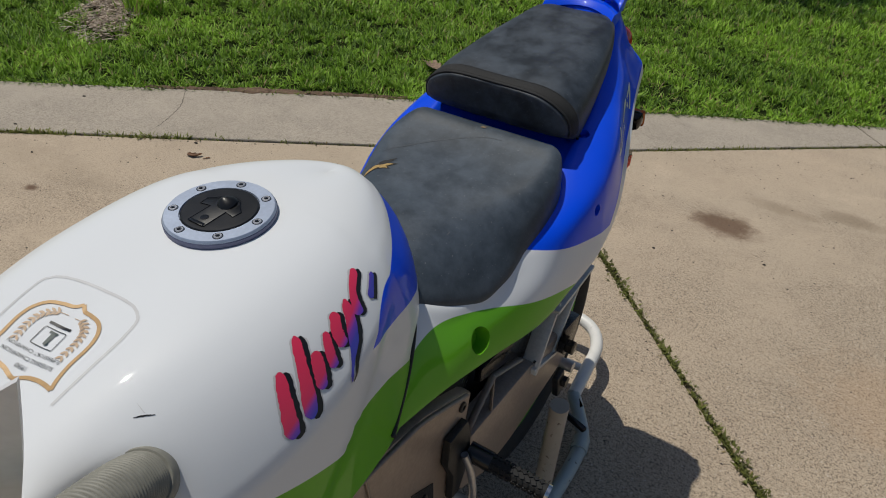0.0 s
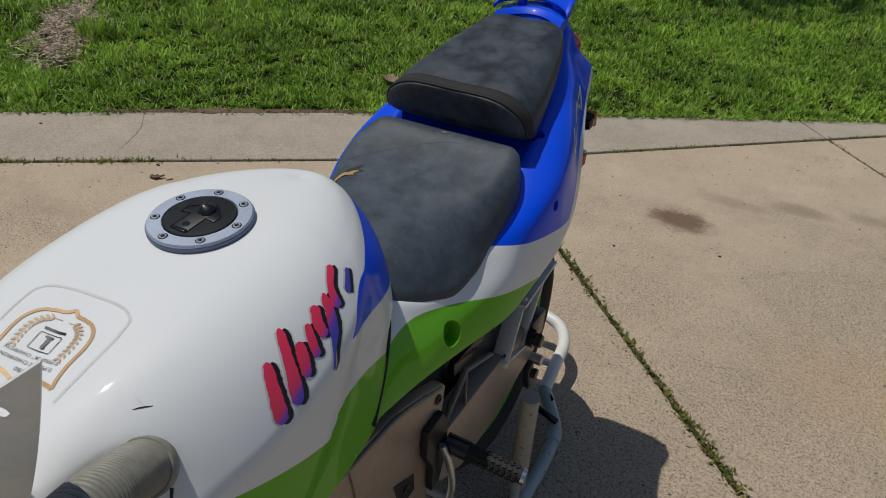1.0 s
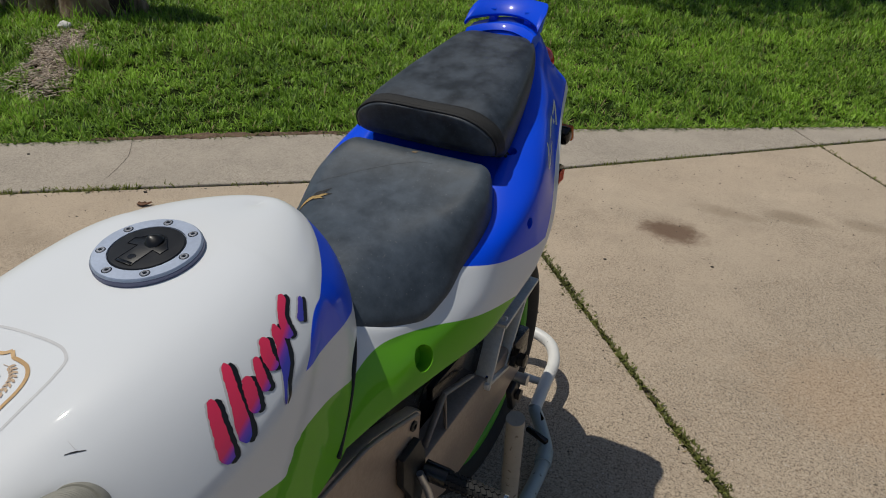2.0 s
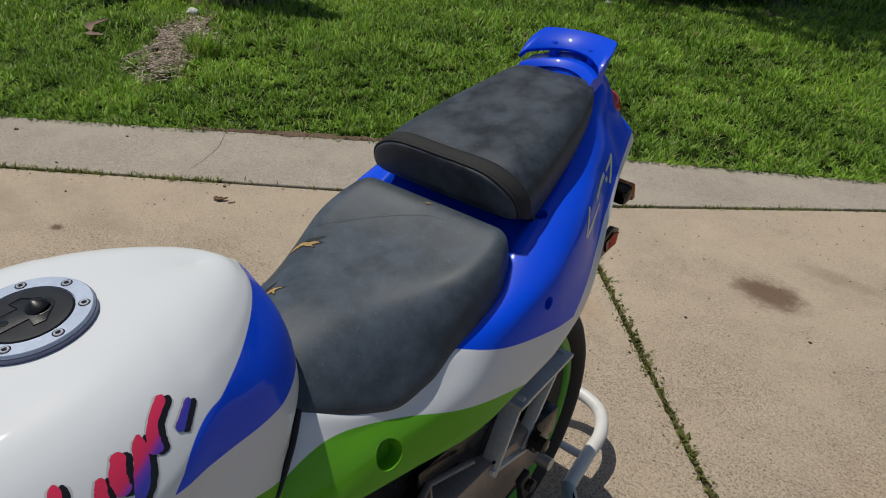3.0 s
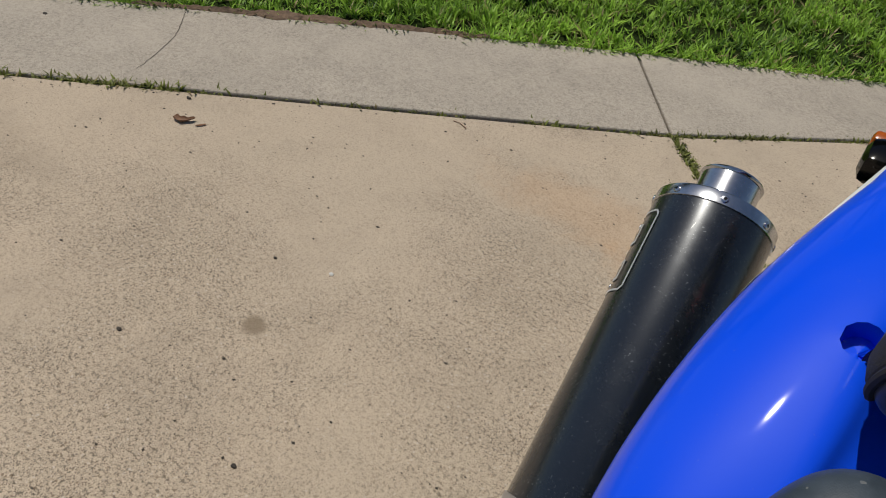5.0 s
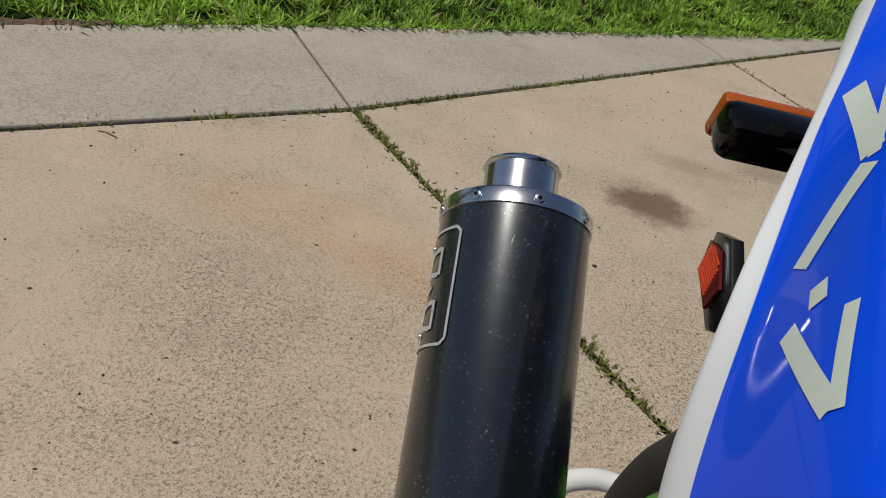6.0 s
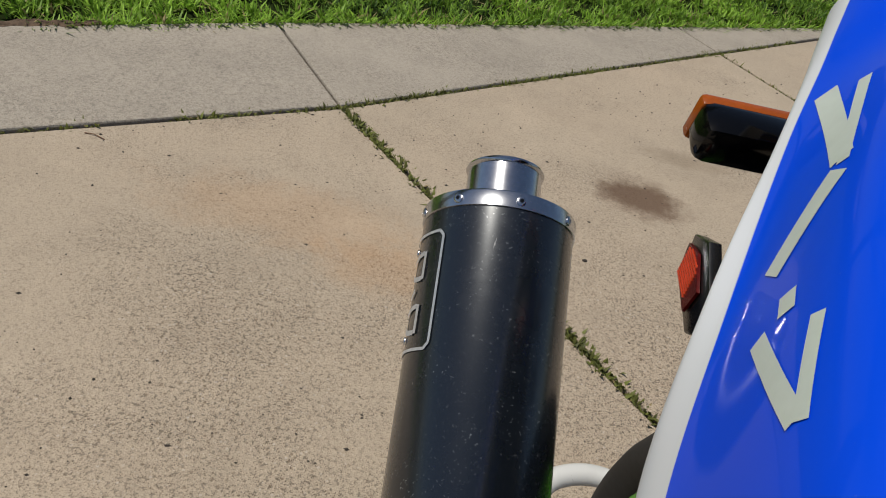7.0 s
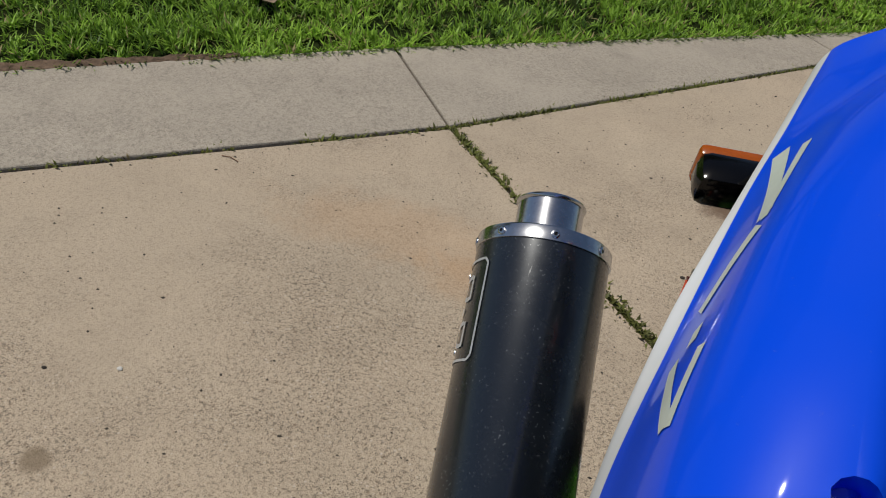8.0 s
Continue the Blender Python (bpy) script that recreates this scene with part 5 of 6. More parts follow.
def soil_patch():
    bm = bmesh.new()
    rows = []
    for i, u in enumerate(np.linspace(-1.0, 0.28, 130)):
        w = (0.04 + 0.085 * abs(noise.noise(Vector((u * 5.0, 2.0, 0))))) * math.sin(math.pi * (i + 0.5) / 130) ** 0.4
        front = 2.848 - 0.05 * max(0.0, noise.noise(Vector((u * 7.0, 9.0, 0)))) - 0.012 * noise.noise(Vector((u * 30.0, 4.0, 0)))
        rows.append([bm.verts.new(on_drive(u, front + (2.852 + w - front) * j / 8, 0.0045 + (0.014 * abs(noise.noise(Vector((u * 26.0, j * 0.9, 5.0)))) if 0 < j < 8 else 0.0) - 0.03 * (j == 8))) for j in range(9)])
    for a, b in zip(rows, rows[1:]):
        for j in range(8):
            bm.faces.new((a[j], a[j + 1], b[j + 1], b[j]))
    tagged(part("bare_soil", bm, red_soil, None), "strip of bare reddish soil at the lawn's edge", "soil", kind="structure")


soil_patch()


def mulch():
    k = 2600
    a, r = rng.uniform(0, 6.283, k), np.sqrt(rng.random(k)) * np.where(rng.random(k) < 0.3, 1.35, 1.0)
    e1, e2 = np.array([-0.727, 0.687]), np.array([0.687, 0.727])
    p = np.array([-4.0, 2.66]) + np.outer(r * np.cos(a) * 0.76, e1) + np.outer(r * np.sin(a) * (0.18 + 0.06 * np.sin(a * 5)), e2)
    verts, faces = [], []
    for i, (x, y) in enumerate(p):
        m = pose(x, y, -0.012 + 0.015 * rng.random(), rng.uniform(-25, 25), rng.uniform(-25, 25), rng.uniform(0, 360))
        l, w, h = 0.012 + 0.030 * rng.random(), 0.002 + 0.004 * rng.random() ** 2, 0.003
        o = len(verts)
        verts += [tuple(m @ Vector(q)) for q in ((-l, -w, 0), (l, -w * 0.6, 0), (l, w * 0.6, 0), (-l, w, 0), (-l * 0.8, 0, h), (l * 0.8, 0, h))]
        faces += [(o, o + 1, o + 5, o + 4), (o + 1, o + 2, o + 5), (o + 2, o + 3, o + 4, o + 5), (o + 3, o, o + 4)]
    me = bpy.data.meshes.new("mulch")
    me.from_pydata(verts, [], faces)
    me.materials.append(chips)
    tagged(new("mulch", me), "pale wood-chip mulch beside the stump", "mulch", kind="stuff")


mulch()


def curled(name, at, length, width, bend, twist, material, label, category, heading=0.0, crook=0.0):
    """A curled sheet: a dry leaf or a shed piece of bark, with thickness."""
    bm = bmesh.new()
    nu, nv = 14, 7
    m = pose(*at, 0, 0, heading)
    grid = {}
    for i in range(nu):
        for j in range(nv):
            u, v = i / (nu - 1) * 2 - 1, j / (nv - 1) * 2 - 1
            w = width * (1 - abs(u) ** 2.2) ** 0.6 * (1 + 0.18 * math.sin(u * 9 + twist))
            a = v * bend
            p = Vector((u * length / 2, crook * u * u + math.sin(a) / max(bend, 0.05) * w / 2, (1 - math.cos(a)) / max(bend, 0.05) * w / 2 + 0.25 * width * u * u * math.sin(twist + u)))
            grid[i, j] = bm.verts.new(m @ p)
    for i in range(nu - 1):
        for j in range(nv - 1):
            bm.faces.new((grid[i, j], grid[i + 1, j], grid[i + 1, j + 1], grid[i, j + 1]))
    bmesh.ops.remove_doubles(bm, verts=bm.verts, dist=1e-5)
    bm.normal_update()
    bmesh.ops.solidify(bm, geom=bm.faces[:], thickness=0.0012)
    return tagged(part(name, bm, material, None), label, category)


curled("dry_leaf", (-1.737, 1.338, 0.004), 0.068, 0.029, 1.3, 0.4, dry_leaf, "curled dark brown dry leaf on the driveway", "leaf", 20, 0.02)
curled("dry_leaf", (-1.682, 1.362, 0.003), 0.03, 0.007, 0.8, 1.4, dry_leaf, "thin curled leaf stem on the driveway", "leaf", 60)
curled("bark_piece", (-1.644, 2.972, 0.006), 0.23, 0.085, 0.9, 0.6, grey_bark, "shed piece of brown bark on the grass", "bark", -42)
curled("bark_piece", (-4.57, 2.345, 0.035), 0.30, 0.085, 0.9, 2.2, grey_bark, "curved piece of grey bark lying on the lawn", "bark", -55, 0.07)
curled("bark_piece", (-4.345, 2.232, 0.03), 0.18, 0.075, 0.6, 1.1, grey_bark, "broken piece of grey bark lying on the lawn", "bark", 10)


def pebble(at, size, material, label, seed):
    bm = bmesh.new()
    bmesh.ops.create_icosphere(bm, subdivisions=2, radius=1)
    for v in bm.verts:
        q = noise.noise(v.co * 1.3 + Vector((seed, 0, 0)))
        v.co = Vector((v.co.x * size, v.co.y * size * 0.7, v.co.z * size * 0.5)) * (1 + 0.35 * q) + Vector(at) + Vector((0, 0, size * 0.35))
    return tagged(part("pebble", bm, material, None), label, "pebble", group="stones on the ground")


pebble((-4.626, 3.194, -0.005), 0.06, pebble_stone, "pale stone at the foot of the stump", 1)
pebble((-0.998, 1.17, 0), 0.006, pebble_stone, "small pale pebble on the driveway", 2)
for i, (x, y, r) in enumerate(((-1.316, 0.490, 0.009), (-3.021, 1.127, 0.013), (-1.298, 0.288, 0.009), (-2.595, 1.446, 0.010), (-0.784, 0.718, 0.006), (-1.825, 1.433, 0.008), (0.377, 2.020, 0.006), (-1.126, 1.124, 0.005), (-2.519, 1.071, 0.010), (-2.228, 0.962, 0.006), (0.024, 1.876, 0.006), (-1.186, 0.774, 0.006))):
    pebble((x, y, 0), r, dark_grit, "small dark seed pod on the concrete", 5 + i)
part_twig = tube([tuple(on_drive(0.152, 2.246, 0.002)), tuple(on_drive(0.172, 2.232, 0.004)), tuple(on_drive(0.190, 2.208, 0.002))], 0.0012, 6)
tagged(part("twig", part_twig, dry_leaf, None), "short brown twig beside the joint", "twig")


def grit():
    """Loose grit and fallen specks over the driveway."""
    k = 2600
    u, n = rng.uniform(-3.4, 3.0, k), 2.28 - 2.4 * rng.random(k) ** 1.2
    verts, faces = [], []
    for a, b in zip(u, n):
        p = on_drive(a, min(b, joint_n(a) - 0.03))
        s = 0.0014 + 0.0026 * rng.random() ** 3
        t = rng.uniform(0, 6.28)
        o = len(verts)
        for q in range(4):
            verts.append((p.x + s * math.cos(t + q * 1.57) * (1.6 if q % 2 else 0.8), p.y + s * math.sin(t + q * 1.57), 0.0))
        verts.append((p.x, p.y, s * 0.9))
        faces += [(o, o + 1, o + 4), (o + 1, o + 2, o + 4), (o + 2, o + 3, o + 4), (o + 3, o, o + 4)]
    me = bpy.data.meshes.new("loose_grit")
    me.from_pydata(verts, [], faces)
    me.materials.append(dark_grit)
    tagged(new("loose_grit", me), "dark grit and specks strewn on the driveway", "grit", kind="stuff")


grit()


def crack(points, width, seed, z=0.0048):
    """A thin crack laid as a dark, uneven sliver of open joint."""
    p = catmull(np.array(points), 60)
    bm = bmesh.new()
    rows = []
    for i in range(60):
        d = p[min(i + 1, 59)] - p[max(i - 1, 0)]
        d = d / np.linalg.norm(d)
        s = np.array([-d[1], d[0]])
        wob = 0.006 * noise.noise(Vector((i * 0.35, seed, 0)))
        w = width * (0.4 + 0.8 * abs(noise.noise(Vector((i * 0.5, seed + 3, 0))))) * math.sin(math.pi * (i + 0.5) / 60) ** 0.3
        c = p[i] + s * wob
        rows.append([bm.verts.new((*(c + s * w), z)), bm.verts.new((*(c - s * w), z))])
    for a, b in zip(rows, rows[1:]):
        bm.faces.new((a[0], a[1], b[1], b[0]))
    return bm


tagged(part("concrete_crack", crack([(-2.067, 1.429), (-2.123, 1.549), (-2.196, 1.671), (-2.286, 1.767), (-2.349, 1.830)], 0.0028, 1), dark_grit, None), "jagged dark crack across the concrete strip", "crack", kind="structure")
tagged(part("concrete_crack", crack([(-1.489, 0.183), (-1.53, 0.236), (-1.568, 0.285), (-1.61, 0.335)], 0.0013, 2, 0.0006), dark_grit, None), "hairline crack in the driveway slab", "crack", kind="structure")

# ---- dead tree ----
def dead_wood():
    k = Mat("weathered_dead_wood", Roughness=0.9)
    x, y, z, co = k.xyz()
    m = k.n.new("ShaderNodeMapping")
    k.l.new(co, m.inputs[0])
    m.inputs["Scale"].default_value = (22, 22, 2.0)
    g = k.noise(1, 7, 0.65, co=m.outputs[0])
    big = k.noise(3.2, 4, co=co)
    c = k.ramp(g, [(0.30, (0.045, 0.028, 0.017)), (0.44, (0.25, 0.17, 0.105)), (0.60, (0.45, 0.345, 0.24)), (0.8, (0.62, 0.54, 0.44))])
    c = k.mix(k.math("MULTIPLY", k.step(big, 0.42, 0.66), 0.65), c, (0.15, 0.085, 0.045))
    k.bump(g, 1.0, 0.02)
    return k.set(Base_Color=c)


wood = dead_wood()
hollow_dark = plain("dark_hollow", (0.035, 0.020, 0.012), 0.95, 0, 30, 0.4, 0.6, 0.01)


def stem(path, radii, seed, seg=36, n=40):
    bm = bmesh.new()
    p = catmull(np.column_stack([np.array(path, float), np.array(radii, float)]), n)
    rings = []
    for i in range(n):
        z0 = p[i][2]
        flare = math.exp(-max(0, z0) / 0.22)
        ring = []
        for a in np.linspace(0, 2 * math.pi, seg, endpoint=False):
            lobe = 1 + 0.10 * math.sin(a * 3 + seed) + (0.16 * flare) * math.sin(a * 5 + seed * 2) + 0.07 * noise.noise(Vector((math.cos(a) * 2, math.sin(a) * 2, z0 * 1.2 + seed)))
            r = p[i][3] * lobe * (1 + 0.18 * flare)
            ring.append((p[i][0] + r * math.cos(a), p[i][1] + r * math.sin(a), z0 + (0.12 * noise.noise(Vector((a, seed, 1))) if i == n - 1 else 0)))
        rings.append(ring)
    return skin(bm, rings, True, True)


tree = thing("dead_tree", (-5.013, 3.76, 0), "weathered barkless dead tree trunk with two stems", "tree")
trunk = part("trunk", stem([(-4.93, 3.72, -0.06), (-4.94, 3.73, 0.25), (-4.97, 3.76, 0.75), (-5.02, 3.80, 1.5), (-5.05, 3.82, 3.0)], [.245, .245, .285, .32, .16], 1.0), wood, tree, "grey-brown barkless trunk")
part("side_stem", stem([(-5.62, 3.62, -0.06), (-5.66, 3.55, 0.25), (-5.76, 3.36, 0.62), (-5.92, 3.08, 1.15), (-6.05, 2.85, 1.8)], [.155, .150, .175, .17, .09], 3.0), wood, tree, "grey leaning side stem")
part("buttress", stem([(-5.28, 3.52, -0.06), (-5.26, 3.53, 0.25), (-5.20, 3.58, 0.65), (-5.12, 3.66, 1.1)], [.13, .105, .085, .05], 5.0, 20, 20), wood, tree, "pale wood ridge between the stems")
part("root_flare", stem([(-4.70, 3.98, -0.06), (-4.75, 3.95, 0.18), (-4.85, 3.88, 0.5)], [.085, .065, .03], 7.0, 16, 14), wood, tree)
# solid dark bodies whose colour stands in for shade in the hollow and crevice
part("hollow", stem([(-4.735, 3.735, -0.04), (-4.725, 3.735, 0.12), (-4.745, 3.745, 0.30), (-4.80, 3.755, 0.46)], [.115, .105, .09, .045], 2.0, 22, 20), hollow_dark, trunk, "dark body standing in for the shaded rotted hollow")
part("crevice", stem([(-5.40, 3.66, -0.04), (-5.42, 3.62, 0.4), (-5.46, 3.55, 0.95)], [.12, .12, .10], 4.0, 14, 14), hollow_dark, tree, "dark body standing in for the shaded crevice between the stems")
k = 260
a = rng.uniform(0, 6.283, k)
b = np.stack([-5.22 + (0.42 + 0.14 * rng.random(k)) * np.cos(a) * 1.35, 3.66 + (0.34 + 0.1 * rng.random(k)) * np.sin(a), np.full(k, -0.02)], 1)
blades("stump_grass", b, rng.uniform(0, 6.283, k), 0.10 + 0.12 * rng.random(k), 0.006 + 0.004 * rng.random(k), 0.15 + 0.5 * rng.random(k), grass_leaf, label="taller grass tufts round the dead trunk", category="grass")
k = 230
b = np.stack([-3.66 + rng.normal(0, 0.06, k), 2.62 + rng.normal(0, 0.06, k), np.full(k, -0.02)], 1)
blades("grass_tuft", b, rng.uniform(0, 6.283, k), 0.09 + 0.09 * rng.random(k), 0.006 + 0.003 * rng.random(k), 0.15 + 0.5 * rng.random(k), grass_leaf, label="tall grass tuft beside the mulch", category="grass")

# ---- shrubs and yuccas ----
yucca_leaf = leafy("yucca_leaf", (0.03, 0.07, 0.032), (0.17, 0.25, 0.12), 0.16, 0.4)
shrub_leaf = leafy("shrub_leaf", (0.02, 0.05, 0.012), (0.08, 0.16, 0.03), 0.25)
old_leaf = plain("dead_yucca_leaf", (0.30, 0.25, 0.15), 0.85, 0, 60, 0.3, 0.3, 0.002)


def yucca(at, size, seed, count=130):
    r = np.random.default_rng(seed)
    ob = thing("yucca", at, "dark green yucca clump with stiff sword leaves", "yucca", group="yuccas in the bed")
    h = r.uniform(0, 6.283, count)
    lean = 0.12 + 0.85 * r.random(count)
    base = np.stack([at[0] + r.normal(0, 0.03, count), at[1] + r.normal(0, 0.03, count), at[2] + 0.02 + 0.14 * size * r.random(count)], 1)
    blades("leaves", base, h, size * (0.55 + 0.35 * r.random(count)), np.full(count, 0.036 * size / 0.7), lean * 0.9, yucca_leaf, ob, curl=0.12)
    part("stem", tube([(at[0], at[1], -0.03), (at[0], at[1], 0.2 * size)], [0.06, 0.045], 12), old_leaf, ob)
    k = 14
    base = np.stack([at[0] + r.normal(0, 0.04, k), at[1] + r.normal(0, 0.04, k), np.full(k, 0.05)], 1)
    blades("dead_leaves", base, r.uniform(0, 6.283, k), size * (0.3 + 0.25 * r.random(k)), np.full(k, 0.022), np.full(k, 0.95), old_leaf, ob, curl=-0.2)


yucca((-3.10, 7.42, 0), 0.84, 1, 330)
yucca((-5.20, 9.15, 0), 0.92, 2, 330)
yucca((-4.55, 9.5, 0), 0.90, 3, 300)
yucca((-2.45, 8.6, 0), 0.80, 4, 280)
yucca((-5.95, 9.2, 0), 0.85, 5, 280)
yucca((-3.55, 8.55, 0), 0.70, 6, 240)


def shrub(at, radius, seed, count):
    r = np.random.default_rng(seed)
    ob = thing("shrub", at, "dense dark green leafy shrub in the shaded bed", "shrub", group="shrubs in the bed")
    d = r.normal(0, 1, (count, 3))
    d /= np.linalg.norm(d, axis=1)[:, None]
    lump = 0.75 + 0.25 * np.sin(d[:, 0] * 5 + seed) * np.sin(d[:, 1] * 6) + 0.12 * r.random(count)
    p = np.array(at) + d * (radius * lump * r.random(count) ** 0.25)[:, None] * np.array([1.1, 1.1, 0.75]) + np.array([0, 0, radius * 0.55])
    p[:, 2] = np.maximum(p[:, 2], 0.02)
    blades("foliage", p, r.uniform(0, 6.283, count), 0.05 + 0.04 * r.random(count), 0.022 + 0.012 * r.random(count), r.uniform(0.3, 1.0, count), shrub_leaf, ob)
    for i in range(5):
        q = np.array(at) + np.array([r.normal(0, 0.2), r.normal(0, 0.2), 0.5]) * radius
        part("branch", tube([at, tuple((np.array(at) + q) / 2), tuple(q)], [0.014, 0.010, 0.006], 6), grey_bark, ob)


shrub((-2.38, 7.49, 0), 0.36, 11, 2600)
shrub((-1.93, 7.89, 0), 0.36, 12, 2400)
shrub((-2.96, 8.47, 0), 0.37, 13, 2400)
shrub((-3.63, 7.96, 0), 0.29, 14, 1800)
bed = bmesh.new()
rim = [bed.verts.new((-3.44 + 2.4 * math.cos(q) + 0.7 * math.sin(q), 8.22 + 1.1 * math.sin(q) - 0.5 * math.cos(q), -0.012 + 0.004 * math.sin(q * 7))) for q in np.linspace(0, 6.283, 48, endpoint=False)]
bed.faces.new(rim)
tagged(part("planting_bed", bed, soil, None), "dark soil bed under the yuccas", "garden bed", kind="structure")
pebble((-2.73, 6.59, -0.02), 0.04, pebble_stone, "pale stone edging the planting bed", 41)

# ---- shade tree ----
oak_leaf = leafy("oak_leaf", (0.02, 0.05, 0.01), (0.08, 0.15, 0.03), 0.3)
oak_bark = plain("dark_oak_bark", (0.045, 0.034, 0.026), 0.95, 0, 24, 0.5, 1.0, 0.02)


def oak():
    at = Vector((-6.75, 13.75, 0))
    ob = thing("shade_tree", at, "tall dark-trunked shade tree with a wide leafy crown", "tree")
    part("trunk", tube([at + Vector((0, 0, -0.1)), at + Vector((0.03, -0.02, 1.0)), at + Vector((0.15, -0.25, 2.6)), at + Vector((0.35, -0.8, 4.2))], [.27, .19, .17, .14], 18, 24), oak_bark, ob)
    top = at + Vector((0.35, -0.8, 4.2))
    r = np.random.default_rng(21)
    c, rad = np.array([-5.3, 9.6, 7.0]), np.array([6.2, 3.2, 1.3])
    clumps = []
    for i in range(84):
        q = r.normal(0, 1, 3)
        q = q / np.linalg.norm(q) * r.random() ** 0.36
        clumps.append(c + q * rad)
    for i in range(0, 84, 6):
        q = Vector(clumps[i])
        part("limb", tube([top + Vector((0, 0, -0.4)), top.lerp(q, 0.5) + Vector((0, 0, 0.3)), q], [.10, .06, .02], 8, 12), oak_bark, ob)
    lobe, lobe_rad = np.array([-10.4, 8.5, 6.8]), np.array([3.3, 2.2, 1.1])
    for i in range(34):
        q = r.normal(0, 1, 3)
        clumps.append(lobe + q / np.linalg.norm(q) * r.random() ** 0.36 * lobe_rad)
    pts = np.concatenate([q + r.normal(0, 1, (230, 3)) * np.array([0.55, 0.5, 0.32]) for q in clumps])
    n = len(pts)
    blades("crown", pts, r.uniform(0, 6.283, n), 0.15 + 0.08 * r.random(n), 0.10 + 0.05 * r.random(n), r.uniform(0.3, 1.0, n), oak_leaf, ob)


oak()

# ---- far walk, mulch bed, street ----
pale_concrete = concrete("pale_walk_concrete", (0.41, 0.32, 0.23), (0.32, 0.25, 0.18), (0.44, 0.345, 0.25), 0.3, [])
road_concrete = concrete("street_concrete", (0.42, 0.37, 0.32), (0.32, 0.28, 0.24), (0.45, 0.40, 0.34), 0.2, [])
walk_way = thing("far_walk", (-7.5, 1.6, 0), "pale tan concrete garden walk beyond the lawn", "walk", kind="structure")
W0, WD, WN = Vector((-6.053, 0.628, 0)), Vector((-0.578, 0.816, 0)), Vector((-0.816, -0.578, 0))
for a, b in ((-1.3, 1.1), (1.1, 3.65), (3.65, 6.3), (6.3, 11.0)):
    q = [W0 + WD * (a + 0.006), W0 + WD * (b - 0.006), W0 + WD * (b - 0.006) + WN * 1.52, W0 + WD * (a + 0.006) + WN * 1.52]
    part("slab", slab(q, -0.1, 0.0), pale_concrete, walk_way, smooth=False)
bm = bmesh.new()
q = [W0 + WD * -1.3 + WN * 1.53, W0 + WD * 11 + WN * 1.53, W0 + WD * 11 + WN * 4.6, W0 + WD * -1.3 + WN * 4.6]
bm.faces.new([bm.verts.new((p.x, p.y, -0.01)) for p in q])
tagged(part("mulch_bed", bm, plain("dark_mulch", (0.05, 0.028, 0.02), 0.95, 0, 60, 0.6, 1.0, 0.02), None), "dark brown mulch bed beside the walk", "garden bed", kind="structure")
street = thing("street", tuple(on_drive(4, 12)), "pale concrete street and parking strip beyond the lawn", "street", kind="structure")
part("slab", slab([on_drive(11.94, 12.80), on_drive(13.55, 18.28), on_drive(4.87, 19.37), on_drive(4.51, 15.57), on_drive(5.27, 13.36)], -0.1, -0.012), road_concrete, street, smooth=False)
part("slab", slab([on_drive(13.57, 18.33), on_drive(17.38, 31.28), on_drive(7.09, 33.66), on_drive(4.88, 19.43)], -0.1, -0.012), road_concrete, street, smooth=False)
for a, b in ((-40, 1.0), (1.0, 40)):
    part("slab", slab([on_drive(a, 34.00), on_drive(b - 0.02, 34.00), on_drive(b - 0.02, 43.95), on_drive(a, 43.95)], -0.1, -0.012), road_concrete, street, smooth=False)
k = 16000
u, n = rng.uniform(-10, 3.4, k), rng.uniform(12.1, 33.8, k)
blades("verge_grass", np.stack([0.8061 * u - 0.5918 * n, 0.5918 * u + 0.8061 * n, np.full(k, -0.03)], 1), rng.uniform(0, 6.283, k), 0.14 + 0.06 * rng.random(k), np.full(k, 0.018), 0.3 + 0.5 * rng.random(k), grass_leaf, label="sunlit grass verge along the street", category="grass")


def yard_sign():
    at = Vector((-6.75, 12.67, 0))
    ob = thing("yard_sign", at, "small red and blue yard sign on wire legs", "sign")
    wire = plain("sign_wire", (0.3, 0.3, 0.3), 0.4, 0.8)
    for d in (-0.1, 0.1):
        part("leg", tube([at + Vector((d, 0, -0.05)), at + Vector((d, 0, 0.3))], 0.005, 6), wire, ob)
    part("panel", box((0.32, 0.012, 0.10), at + Vector((0, 0, 0.37)), None, 0.002), plain("sign_red", (0.45, 0.05, 0.10), 0.5), ob)
    part("band", box((0.32, 0.014, 0.09), at + Vector((0, 0, 0.275)), None, 0.002), plain("sign_blue", (0.10, 0.12, 0.30), 0.5), ob)


yard_sign()
tagged(part("marker_post", tube([(-8.40, 18.79, -0.05), (-8.40, 18.79, 0.8)], 0.08, 12), stand_white, None), "short white marker post on the verge", "post")


